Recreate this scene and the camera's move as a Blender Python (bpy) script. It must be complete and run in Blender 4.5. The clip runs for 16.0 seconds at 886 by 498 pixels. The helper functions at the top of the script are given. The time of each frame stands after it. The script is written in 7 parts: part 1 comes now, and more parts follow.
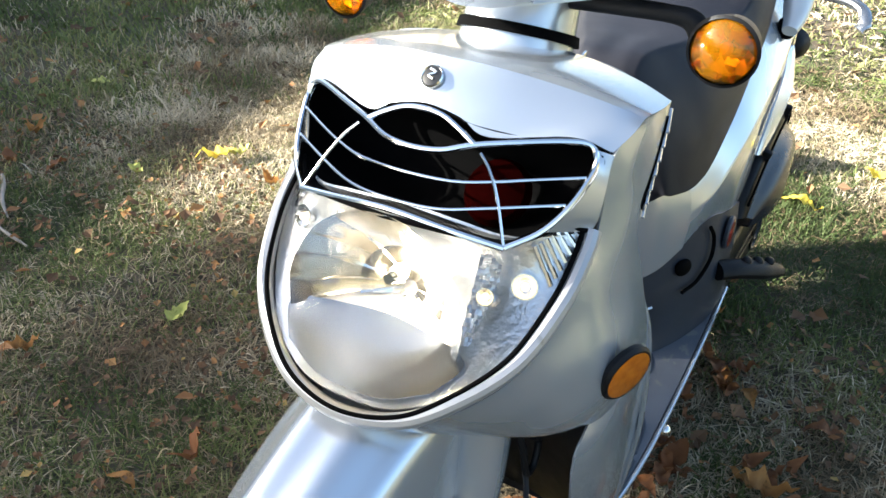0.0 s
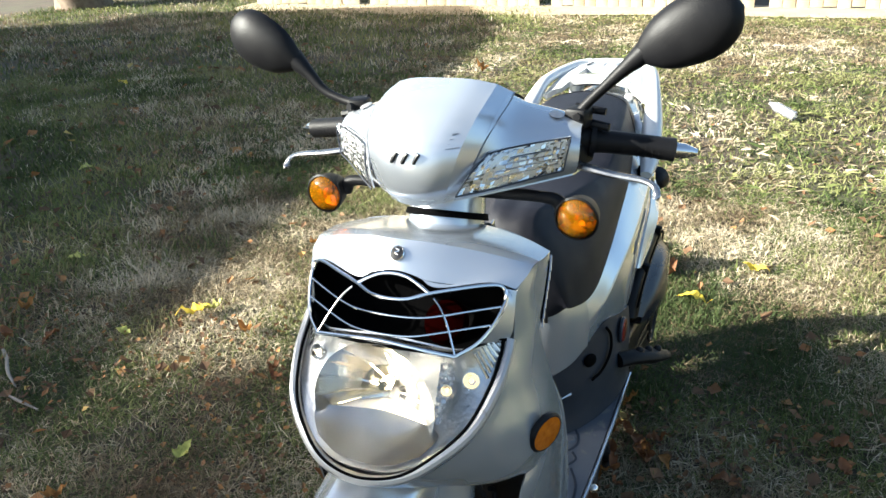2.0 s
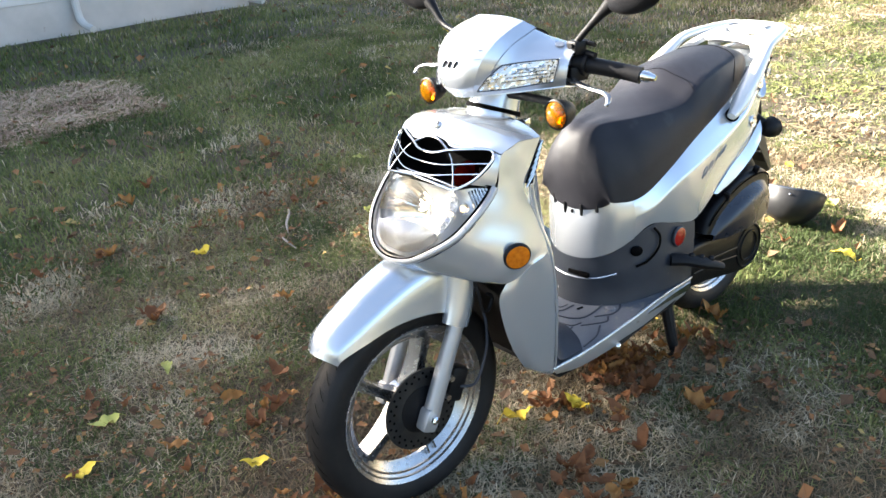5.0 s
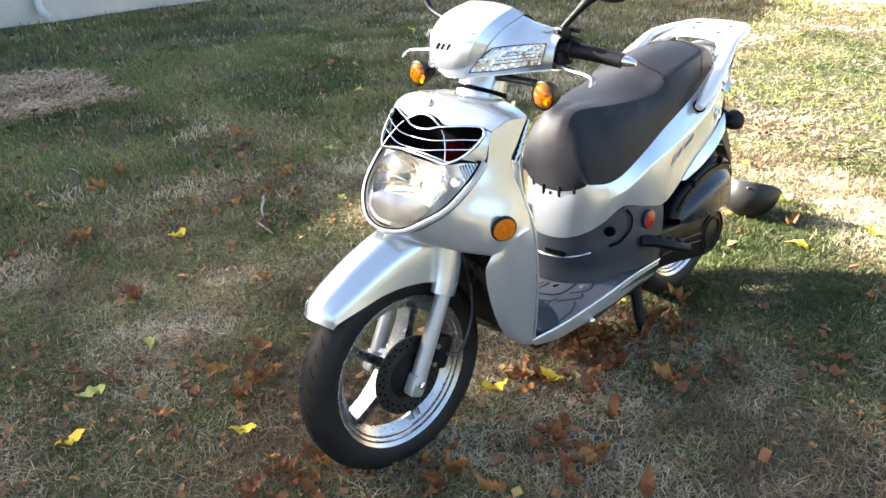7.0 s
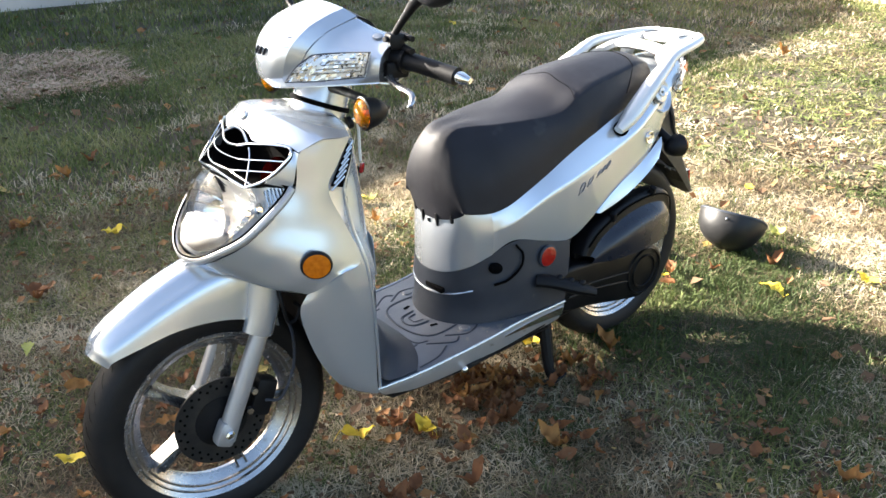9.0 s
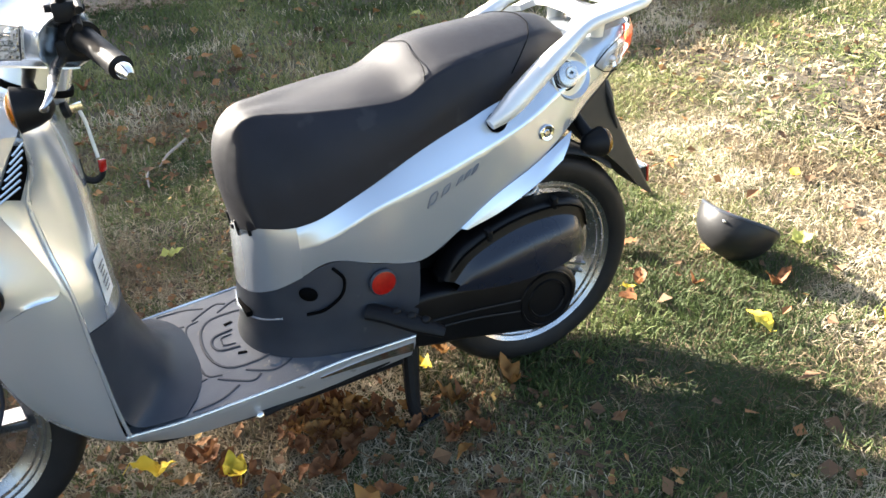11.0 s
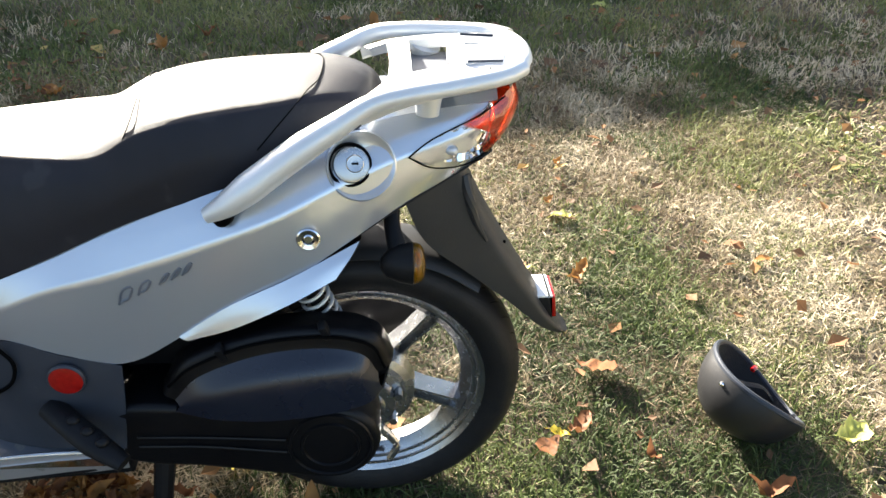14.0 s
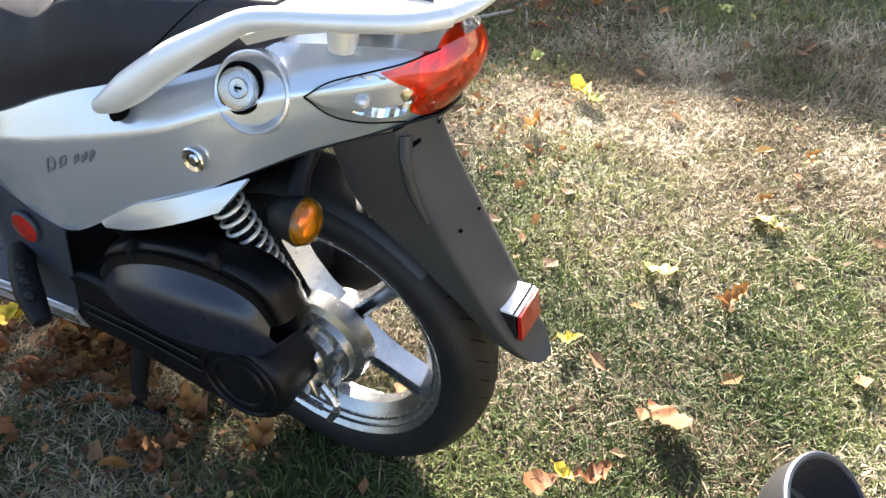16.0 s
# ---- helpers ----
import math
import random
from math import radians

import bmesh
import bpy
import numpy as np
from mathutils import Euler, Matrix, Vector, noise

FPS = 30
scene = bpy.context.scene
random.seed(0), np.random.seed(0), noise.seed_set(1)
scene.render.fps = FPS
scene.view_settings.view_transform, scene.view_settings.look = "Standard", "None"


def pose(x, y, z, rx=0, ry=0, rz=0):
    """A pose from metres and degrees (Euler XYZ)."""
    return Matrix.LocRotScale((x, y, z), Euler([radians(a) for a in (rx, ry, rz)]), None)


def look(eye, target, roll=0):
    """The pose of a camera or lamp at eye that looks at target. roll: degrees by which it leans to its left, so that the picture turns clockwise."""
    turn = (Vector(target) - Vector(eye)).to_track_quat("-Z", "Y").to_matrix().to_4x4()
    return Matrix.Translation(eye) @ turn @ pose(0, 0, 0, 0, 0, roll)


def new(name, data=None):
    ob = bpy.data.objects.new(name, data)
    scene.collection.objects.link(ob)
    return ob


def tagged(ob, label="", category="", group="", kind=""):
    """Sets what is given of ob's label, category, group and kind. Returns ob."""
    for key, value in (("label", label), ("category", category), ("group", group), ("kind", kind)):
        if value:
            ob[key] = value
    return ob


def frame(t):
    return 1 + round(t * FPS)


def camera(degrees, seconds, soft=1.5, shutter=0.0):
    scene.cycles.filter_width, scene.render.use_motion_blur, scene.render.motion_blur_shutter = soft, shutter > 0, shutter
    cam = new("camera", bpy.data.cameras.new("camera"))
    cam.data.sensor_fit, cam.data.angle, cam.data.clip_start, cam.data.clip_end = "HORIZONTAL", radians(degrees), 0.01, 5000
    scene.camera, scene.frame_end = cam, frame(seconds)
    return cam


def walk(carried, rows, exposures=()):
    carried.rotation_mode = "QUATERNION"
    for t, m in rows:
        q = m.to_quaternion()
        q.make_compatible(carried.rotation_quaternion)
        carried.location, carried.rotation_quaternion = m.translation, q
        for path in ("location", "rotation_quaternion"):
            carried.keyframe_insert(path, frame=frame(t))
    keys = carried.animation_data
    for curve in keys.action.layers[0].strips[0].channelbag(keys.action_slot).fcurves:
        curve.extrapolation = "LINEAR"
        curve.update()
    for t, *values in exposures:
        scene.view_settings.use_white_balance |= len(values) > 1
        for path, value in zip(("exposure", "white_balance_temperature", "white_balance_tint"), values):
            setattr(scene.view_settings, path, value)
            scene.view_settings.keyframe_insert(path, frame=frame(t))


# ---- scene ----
cam = camera(56.0, 16.0)
PATH = [
    (0, (-0.482, -0.368, 1.225), (1.008, 0.45, 0.17), 1.3),
    (0.5, (-0.62, -0.342, 1.311), (0.991, 0.318, 0.327), 0.9),
    (1, (-0.771, -0.381, 1.408), (0.93, 0.216, 0.542), -0.5),
    (1.5, (-0.836, -0.422, 1.443), (0.901, 0.134, 0.622), -1.1),
    (2, (-0.832, -0.516, 1.439), (0.844, 0.232, 0.646), -2.8),
    (2.5, (-0.829, -0.716, 1.422), (0.693, 0.287, 0.599), -2.4),
    (3, (-0.919, -0.856, 1.447), (0.593, 0.188, 0.656), -3.4),
    (3.5, (-1.133, -1.006, 1.474), (0.274, 0.119, 0.604), -2.6),
    (4, (-1.161, -1.175, 1.499), (0.213, 0.039, 0.699), -5.6),
    (4.5, (-1.084, -1.35, 1.477), (0.157, -0.018, 0.647), -2.9),
    (4.7, (-1.068, -1.395, 1.481), (0.127, -0.019, 0.658), -4.1),
    (6.8, (-1.209, -1.413, 1.463), (0.075, -0.126, 0.63), -1.7),
    (7, (-1.225, -1.433, 1.457), (0.058, -0.136, 0.638), -1.7),
    (7.5, (-1.156, -1.537, 1.454), (0.059, -0.156, 0.668), -5.8),
    (8, (-0.976, -1.691, 1.432), (0.303, -0.444, 0.533), 1.5),
    (8.5, (-0.81, -1.713, 1.425), (0.438, -0.39, 0.594), -0.0),
    (9, (-0.571, -1.611, 1.424), (0.551, -0.181, 0.59), -0.7),
    (9.2, (-0.462, -1.6, 1.427), (0.687, -0.198, 0.582), -2.6),
    (11.3, (0.487, -1.567, 1.405), (1.142, 0.009, 0.362), -1.9),
    (11.5, (0.583, -1.599, 1.415), (1.161, -0.006, 0.353), -2.9),
    (12, (0.746, -1.589, 1.401), (1.294, 0.033, 0.366), -6.2),
    (12.5, (0.881, -1.458, 1.415), (1.361, 0.247, 0.486), -1.9),
    (13, (1.049, -1.347, 1.404), (1.408, 0.316, 0.353), -6.8),
    (13.5, (1.263, -1.369, 1.42), (1.476, 0.385, 0.483), 1.9),
    (14, (1.414, -1.26, 1.393), (1.558, 0.415, 0.309), 1.0),
    (14.5, (1.548, -1.041, 1.331), (1.501, 0.568, 0.144), 1.8),
    (15, (1.745, -0.978, 1.325), (1.291, 0.529, 0.091), -0.8),
    (15.5, (1.943, -0.961, 1.329), (1.316, 0.484, 0.096), -2.3),
    (16, (2.026, -0.863, 1.332), (1.321, 0.514, 0.065), -0.1),
]
walk(cam, [(t, look(eye, target, roll)) for t, eye, target, roll in PATH],
     [(0, 2.98, 6250, 6), (0.5, 2.66, 6200, 6), (1.5, 2.46, 6150, 4), (2, 2.40, 6150, 4), (2.5, 2.64, 6200, 5), (3.5, 3.05, 6300, 7), (4, 3.3, 6400, 9), (4.5, 3.42, 6450, 10), (7, 3.45, 6550, 10), (8, 3.45, 6550, 10), (8.5, 3.3, 6550, 10),
      (9, 3.2, 6550, 10), (11.5, 3.36, 6550, 10), (12, 3.4, 6550, 10), (12.5, 3.25, 6550, 10), (13.5, 2.98, 6550, 10), (14, 2.95, 6550, 10), (15, 3.05, 6500, 11), (15.5, 3.2, 6450, 12), (16, 3.3, 6450, 13)])

# ---- world, sun, exposure ----
SUN = Vector((-0.426, 0.825, 0.375)).normalized()      # towards the sun
world = bpy.data.worlds.new("world")
scene.world = world
world.use_nodes = True
wn = world.node_tree.nodes
wl = world.node_tree.links
sky = wn.new("ShaderNodeTexSky")
sky.sky_type, sky.sun_disc = "NISHITA", False
sky.air_density, sky.dust_density, sky.ozone_density = 1.0, 3.0, 1.0
sky.sun_elevation = math.asin(SUN.z)
sky.sun_rotation = math.atan2(SUN.x, SUN.y)
wl.new(sky.outputs[0], wn["Background"].inputs[0])
wn["Background"].inputs[1].default_value = 0.057
sun_data = bpy.data.lights.new("sun", "SUN")
sun_data.energy, sun_data.angle, sun_data.color = 5.0, radians(0.55), (1.0, 0.93, 0.82)
sun = new("sun", sun_data)
sun.matrix_world = look((0, 0, 20), tuple(Vector((0, 0, 20)) - SUN))


# ---- materials ----
def surface(name, one, two=None, scale=8.0, rough=0.5, metal=0.0, bump=0.0, bump_scale=120.0, coat=0.0,
            rough_var=0.08, spots=None, spot_level=0.68, spot_scale=25.0, sheen=0.0, gloss=0.5, spot_soft=0.05):
    """A material with large stains, fine grain and relief. one, two: base colours between which it drifts."""
    m = bpy.data.materials.new(name)
    m.use_nodes = True
    n, l = m.node_tree.nodes, m.node_tree.links
    p = n["Principled BSDF"]
    co = n.new("ShaderNodeTexCoord").outputs["Object"]

    def grain(size, detail=4.0):
        t = n.new("ShaderNodeTexNoise")
        t.inputs["Scale"].default_value, t.inputs["Detail"].default_value = size, detail
        l.new(co, t.inputs["Vector"])
        return t.outputs["Fac"]

    big, fine = grain(scale), grain(bump_scale)
    ramp = n.new("ShaderNodeValToRGB")
    ramp.color_ramp.elements[0].position, ramp.color_ramp.elements[1].position = 0.3, 0.7
    ramp.color_ramp.elements[0].color = (*one, 1)
    ramp.color_ramp.elements[1].color = (*(two or one), 1)
    l.new(big, ramp.inputs[0])
    colour = ramp.outputs[0]
    if spots:
        mix = n.new("ShaderNodeMix")
        mix.data_type = "RGBA"
        sr = n.new("ShaderNodeValToRGB")
        sr.color_ramp.elements[0].position, sr.color_ramp.elements[1].position = spot_level, spot_level + spot_soft
        l.new(grain(spot_scale, 6.0), sr.inputs[0])
        l.new(sr.outputs[0], mix.inputs[0])
        l.new(colour, mix.inputs[6])
        mix.inputs[7].default_value = (*spots, 1)
        colour = mix.outputs[2]
    l.new(colour, p.inputs["Base Color"])
    mr = n.new("ShaderNodeMapRange")
    mr.inputs["To Min"].default_value, mr.inputs["To Max"].default_value = max(rough - rough_var, 0.02), rough + rough_var
    l.new(grain(scale * 3.1, 5.0), mr.inputs["Value"])
    l.new(mr.outputs[0], p.inputs["Roughness"])
    p.inputs["Metallic"].default_value = metal
    p.inputs["Coat Weight"].default_value = coat
    p.inputs["Coat Roughness"].default_value = 0.06
    p.inputs["Sheen Weight"].default_value = sheen
    p.inputs["Specular IOR Level"].default_value = gloss
    if bump:
        b = n.new("ShaderNodeBump")
        b.inputs["Strength"].default_value, b.inputs["Distance"].default_value = bump, 0.002
        l.new(fine, b.inputs["Height"])
        l.new(b.outputs[0], p.inputs["Normal"])
    return m


def clear(name, tint, gloss=0.1, rough=0.03, body=0.0, ior=1.45):
    """A clear or tinted moulded lens: see-through with a mirror-like skin, and some body colour."""
    m = bpy.data.materials.new(name)
    m.use_nodes = True
    n, l = m.node_tree.nodes, m.node_tree.links
    n.remove(n["Principled BSDF"])
    tr, gl, di = n.new("ShaderNodeBsdfTransparent"), n.new("ShaderNodeBsdfGlossy"), n.new("ShaderNodeBsdfDiffuse")
    tr.inputs[0].default_value = (*tint, 1)
    di.inputs[0].default_value = (*tint, 1)
    gl.inputs["Roughness"].default_value = rough
    fr = n.new("ShaderNodeFresnel")
    fr.inputs["IOR"].default_value = ior
    add = n.new("ShaderNodeMath")
    add.operation, add.use_clamp = "ADD", True
    add.inputs[1].default_value = gloss
    l.new(fr.outputs[0], add.inputs[0])
    m1, m2 = n.new("ShaderNodeMixShader"), n.new("ShaderNodeMixShader")
    m1.inputs[0].default_value = body
    l.new(tr.outputs[0], m1.inputs[1])
    l.new(di.outputs[0], m1.inputs[2])
    l.new(add.outputs[0], m2.inputs[0])
    l.new(m1.outputs[0], m2.inputs[1])
    l.new(gl.outputs[0], m2.inputs[2])
    l.new(m2.outputs[0], n["Material Output"].inputs[0])
    return m


def glowing(name, colour, strength):
    m = bpy.data.materials.new(name)
    m.use_nodes = True
    p = m.node_tree.nodes["Principled BSDF"]
    p.inputs["Emission Color"].default_value = (*colour, 1)
    p.inputs["Emission Strength"].default_value = strength
    return m


def tinted(name, ramp_stops, rough=0.7, through_light=0.25):
    """Blades and leaves: the colour follows the 'tint' of each piece; light passes through a little."""
    m = bpy.data.materials.new(name)
    m.use_nodes = True
    n, l = m.node_tree.nodes, m.node_tree.links
    p = n["Principled BSDF"]
    a = n.new("ShaderNodeAttribute")
    a.attribute_name = "tint"
    r = n.new("ShaderNodeValToRGB")
    e = r.color_ramp.elements
    while len(e) < len(ramp_stops):
        e.new(0.5)
    for s, (pos, col) in zip(e, ramp_stops):
        s.position, s.color = pos, (*col, 1)
    l.new(a.outputs["Fac"], r.inputs[0])
    l.new(r.outputs[0], p.inputs["Base Color"])
    p.inputs["Roughness"].default_value = rough
    p.inputs["Specular IOR Level"].default_value = 0.2
    t = n.new("ShaderNodeBsdfTranslucent")
    l.new(r.outputs[0], t.inputs[0])
    mix = n.new("ShaderNodeMixShader")
    mix.inputs[0].default_value = through_light
    l.new(p.outputs[0], mix.inputs[1])
    l.new(t.outputs[0], mix.inputs[2])
    l.new(mix.outputs[0], n["Material Output"].inputs[0])
    return m


SILVER = surface("silver_paint", (0.555, 0.595, 0.650), (0.595, 0.635, 0.685), 3.0, 0.25, 0.66, 0.0, 1500.0, 0.8, 0.02)
SILVER_MATT = surface("grey_silver_paint", (0.40, 0.40, 0.41), (0.45, 0.45, 0.46), 6.0, 0.42, 0.55, 0.06, 900.0, 0.2, 0.06,
                      (0.30, 0.29, 0.27), 0.66, 30.0)
RACK_PAINT = surface("pale_rack_paint", (0.66, 0.66, 0.65), (0.72, 0.72, 0.70), 10.0, 0.38, 0.35, 0.05, 800.0, 0.2, 0.05)
CAST = surface("cast_aluminium", (0.35, 0.35, 0.36), (0.47, 0.47, 0.47), 18.0, 0.25, 0.92, 0.15, 300.0, 0.0, 0.1,
               (0.30, 0.28, 0.25), 0.66, 40.0)
CHROME = surface("chrome", (0.82, 0.82, 0.82), (0.86, 0.86, 0.86), 5.0, 0.10, 1.0, 0.0, 100.0, 0.0, 0.04)
REFLECTOR = surface("lamp_reflector", (0.84, 0.84, 0.83), None, 30.0, 0.15, 1.0, 0.0, 90.0, 0.0, 0.05)
VINYL = surface("seat_vinyl", (0.008, 0.008, 0.012), (0.013, 0.013, 0.018), 9.0, 0.54, 0.0, 0.35, 900.0, 0.0, 0.06,
                (0.022, 0.022, 0.026), 0.64, 12.0, gloss=0.30)
BLACK = surface("black_plastic", (0.006, 0.006, 0.007), (0.010, 0.010, 0.011), 14.0, 0.46, 0.0, 0.2, 500.0, 0.0, 0.1, gloss=0.16)
COVER_BLACK = surface("dusty_black_casing", (0.003, 0.003, 0.004), (0.006, 0.006, 0.007), 7.0, 0.38, 0.0, 0.25, 350.0, 0.0, 0.09,
                      (0.012, 0.011, 0.011), 0.74, 22.0, gloss=0.2)
AIR_BOX = surface("smooth_black_cover", (0.007, 0.010, 0.019), (0.011, 0.014, 0.026), 5.0, 0.28, 0.0, 0.15, 400.0, 0.0, 0.04, gloss=0.55)
GREY_PLASTIC = surface("dark_grey_plastic", (0.020, 0.025, 0.036), (0.031, 0.037, 0.049), 9.0, 0.42, 0.0, 0.2, 420.0, 0.0, 0.08,
                       (0.060, 0.060, 0.061), 0.70, 28.0, gloss=0.38)
MAT_PLASTIC = surface("grey_floor_mat", (0.080, 0.087, 0.102), (0.112, 0.119, 0.135), 11.0, 0.40, 0.0, 0.25, 380.0, 0.0, 0.08,
                      (0.15, 0.145, 0.135), 0.64, 34.0)
FLAP_GREY = surface("faded_black_plastic", (0.018, 0.018, 0.019), (0.027, 0.027, 0.027), 9.0, 0.52, 0.0, 0.2, 420.0)
# near-black: painted shade of gaps, holes and hollows; also seals and rubber rings
SHADE_AND_SEAL = surface("shade_and_seal_black", (0.0018, 0.0018, 0.002), None, 10.0, 0.8, gloss=0.04)
RUBBER = surface("tyre_rubber", (0.006, 0.006, 0.007), (0.012, 0.011, 0.011), 16.0, 0.6, 0.0, 0.3, 260.0, 0.0, 0.08,
                 (0.024, 0.022, 0.02), 0.72, 30.0, gloss=0.3)
DISC = surface("brake_disc_dark", (0.022, 0.022, 0.023), (0.042, 0.040, 0.038), 30.0, 0.5, 0.6, 0.2, 300.0)
AMBER = clear("amber_lens", (0.86, 0.36, 0.004), 0.02, 0.04, 0.16)
AMBER_FLAT = surface("amber_reflector", (0.48, 0.12, 0.003), (0.66, 0.19, 0.008), 90.0, 0.16, 0.0, 0.3, 420.0, 0.8)
# red of the horn, with the shade behind the grille put into the colour
SHADED_RED = surface("shaded_red_paint", (0.0055, 0.0004, 0.0004), (0.009, 0.0006, 0.0005), 20.0, 0.9, gloss=0.0)
RED_LENS = clear("red_lens", (1.0, 0.060, 0.010), 0.05, 0.03, 0.24)
RED_FLAT = surface("red_reflector", (0.26, 0.004, 0.003), (0.38, 0.008, 0.005), 90.0, 0.15, 0.0, 0.3, 420.0, 0.8)
LENS = clear("clear_lens", (0.98, 0.98, 0.98), 0.0, 0.02, 0.0, 1.3)
BULB_ON = glowing("burning_bulb", (1.0, 0.74, 0.40), 15.0)
BULB_SMALL = glowing("small_burning_bulb", (1.0, 0.66, 0.28), 0.4)
PALE_MIRROR = surface("smooth_lower_mirror", (0.38, 0.39, 0.405), (0.46, 0.47, 0.48), 12.0, 0.26, 0.9, 0.12, 60.0, 0.0, 0.03)
LAMP_SILVER = surface("bright_lamp_moulding", (0.74, 0.75, 0.77), (0.84, 0.84, 0.85), 60.0, 0.22, 0.5, 0.3, 200.0, 0.0, 0.03)
HOUSING = surface("lamp_housing", (0.80, 0.81, 0.82), (0.86, 0.86, 0.86), 40.0, 0.26, 0.7, 0.5, 160.0, 0.0, 0.03)
DECAL = surface("black_decal", (0.015, 0.015, 0.017), None, 10.0, 0.35)
DECAL_GREY = surface("grey_decal", (0.10, 0.11, 0.13), None, 10.0, 0.35)
STICKER = surface("white_sticker", (0.68, 0.68, 0.66), (0.74, 0.74, 0.72), 40.0, 0.5)


# ---- mesh tools ----
def spline(points, n):
    """n points on a smooth curve through the given ones."""
    p = np.asarray(points, float)
    if len(p) == 2:
        return p[0] + (p[1] - p[0]) * np.linspace(0, 1, n)[:, None]
    q = np.vstack([2 * p[0] - p[1], p, 2 * p[-1] - p[-2]])
    u = np.linspace(0, len(p) - 1, n)
    k = np.minimum(u.astype(int), len(p) - 2)
    s = (u - k)[:, None]
    a, b, c, d = q[k], q[k + 1], q[k + 2], q[k + 3]
    return 0.5 * (2 * b + (c - a) * s + (2 * a - 5 * b + 4 * c - d) * s**2 + (3 * b - a - 3 * c + d) * s**3)


def surf(rows, nu, nv, crease=None):
    """A smooth grid of nu x nv points over rows of control points. crease: columns at which the rows break."""
    if crease:
        cuts = [0, *crease, len(rows[0]) - 1]
        each = nv // (len(cuts) - 1)
        lines = [np.vstack([spline(r[a:b + 1], each + 1)[(1 if a else 0):] for a, b in zip(cuts, cuts[1:])]) for r in rows]
        nv = len(lines[0])
    else:
        lines = [spline(r, nv) for r in rows]
    return np.stack([spline([li[j] for li in lines], nu) for j in range(nv)], 1)


def sheet(bm, grid, close=False, flip=False):
    vs = [[bm.verts.new(p) for p in row] for row in grid]
    for a, b in zip(vs, vs[1:] + ([vs[0]] if close == "u" else [])):
        w = len(a)
        for j in range(w if close == "v" else w - 1):
            k = (j + 1) % w
            f = (a[j], a[k], b[k], b[j])
            bm.faces.new(f[::-1] if flip else f)
    return vs


def mirrored(rows):
    """Half rows from the middle plane out to +y, made whole across it."""
    out = []
    for r in rows:
        r = np.asarray(r, float)
        out.append(np.vstack([(r * (1, -1, 1))[:0:-1], r]))
    return out


def shell(rows, nu=18, nv=18, thick=0.003, whole=False, crease=None):
    """A panel of even thickness. whole: rows start at y = 0 and are mirrored as one sheet."""
    bm = bmesh.new()
    if whole:
        n = len(rows[0]) - 1
        crease = sorted({n - c for c in crease} | {n + c for c in crease}) if crease else None
        rows = mirrored(rows)
    sheet(bm, surf(rows, nu, nv, crease))
    bmesh.ops.recalc_face_normals(bm, faces=bm.faces[:])
    if thick:
        bmesh.ops.solidify(bm, geom=bm.faces[:], thickness=thick)
        bmesh.ops.recalc_face_normals(bm, faces=bm.faces[:])
    return bm


def sweep(bm, path, radius, sides=10, n=0, flat=1.0, up=(0, 0, 1), caps=True):
    """A rod along a path. radius: one, or one for each control point; flat: height against width."""
    p = spline(path, n) if n else np.asarray(path, float)
    r = np.interp(np.linspace(0, 1, len(p)), np.linspace(0, 1, len(np.atleast_1d(radius))), np.atleast_1d(radius))
    t = np.gradient(p, axis=0)
    t /= np.linalg.norm(t, axis=1)[:, None]
    rows = []
    for c, d, rad in zip(p, t, r):
        side = np.cross(d, up)
        if np.linalg.norm(side) < 1e-4:
            side = np.cross(d, (1, 0, 0))
        side /= np.linalg.norm(side)
        top = np.cross(side, d)
        rows.append([c + rad * (np.cos(a) * side + flat * np.sin(a) * top) for a in np.linspace(0, 2 * np.pi, sides, endpoint=False)])
    vs = sheet(bm, rows, close="v")
    if caps:
        bm.faces.new(vs[0][::-1])
        bm.faces.new(vs[-1])
    return bm


def rod(path, radius, sides=10, n=0, flat=1.0, up=(0, 0, 1)):
    bm = sweep(bmesh.new(), path, radius, sides, n, flat, up)
    bmesh.ops.recalc_face_normals(bm, faces=bm.faces[:])
    return bm


def lathe(profile, centre, axis, n=40, closed=False, bm=None):
    """Turns (radius, along) pairs round an axis through centre."""
    bm = bm or bmesh.new()
    m = Vector(axis).to_track_quat("Z", "Y").to_matrix()
    rows = []
    for a in np.linspace(0, 2 * math.pi, n, endpoint=False):
        rows.append([m @ Vector((r * math.cos(a), r * math.sin(a), h)) + Vector(centre) for r, h in profile])
    if closed:
        rows = [r + r[:1] for r in rows]
    sheet(bm, rows, close="u")
    bmesh.ops.remove_doubles(bm, verts=bm.verts[:], dist=1e-5)
    bmesh.ops.recalc_face_normals(bm, faces=bm.faces[:])
    return bm


def block(centre, size, rot=(0, 0, 0), edge=0.003, bm=None):
    """A box with eased edges."""
    own = bmesh.new()
    bmesh.ops.create_cube(own, size=1)
    bmesh.ops.scale(own, vec=size, verts=own.verts[:])
    if edge:
        bmesh.ops.bevel(own, geom=own.edges[:], offset=edge, segments=2, profile=0.5, affect="EDGES")
    own.transform(pose(*centre, *rot))
    if bm is None:
        return own
    me = bpy.data.meshes.new("tmp")
    own.to_mesh(me)
    own.free()
    bm.from_mesh(me)
    bpy.data.meshes.remove(me)
    return bm


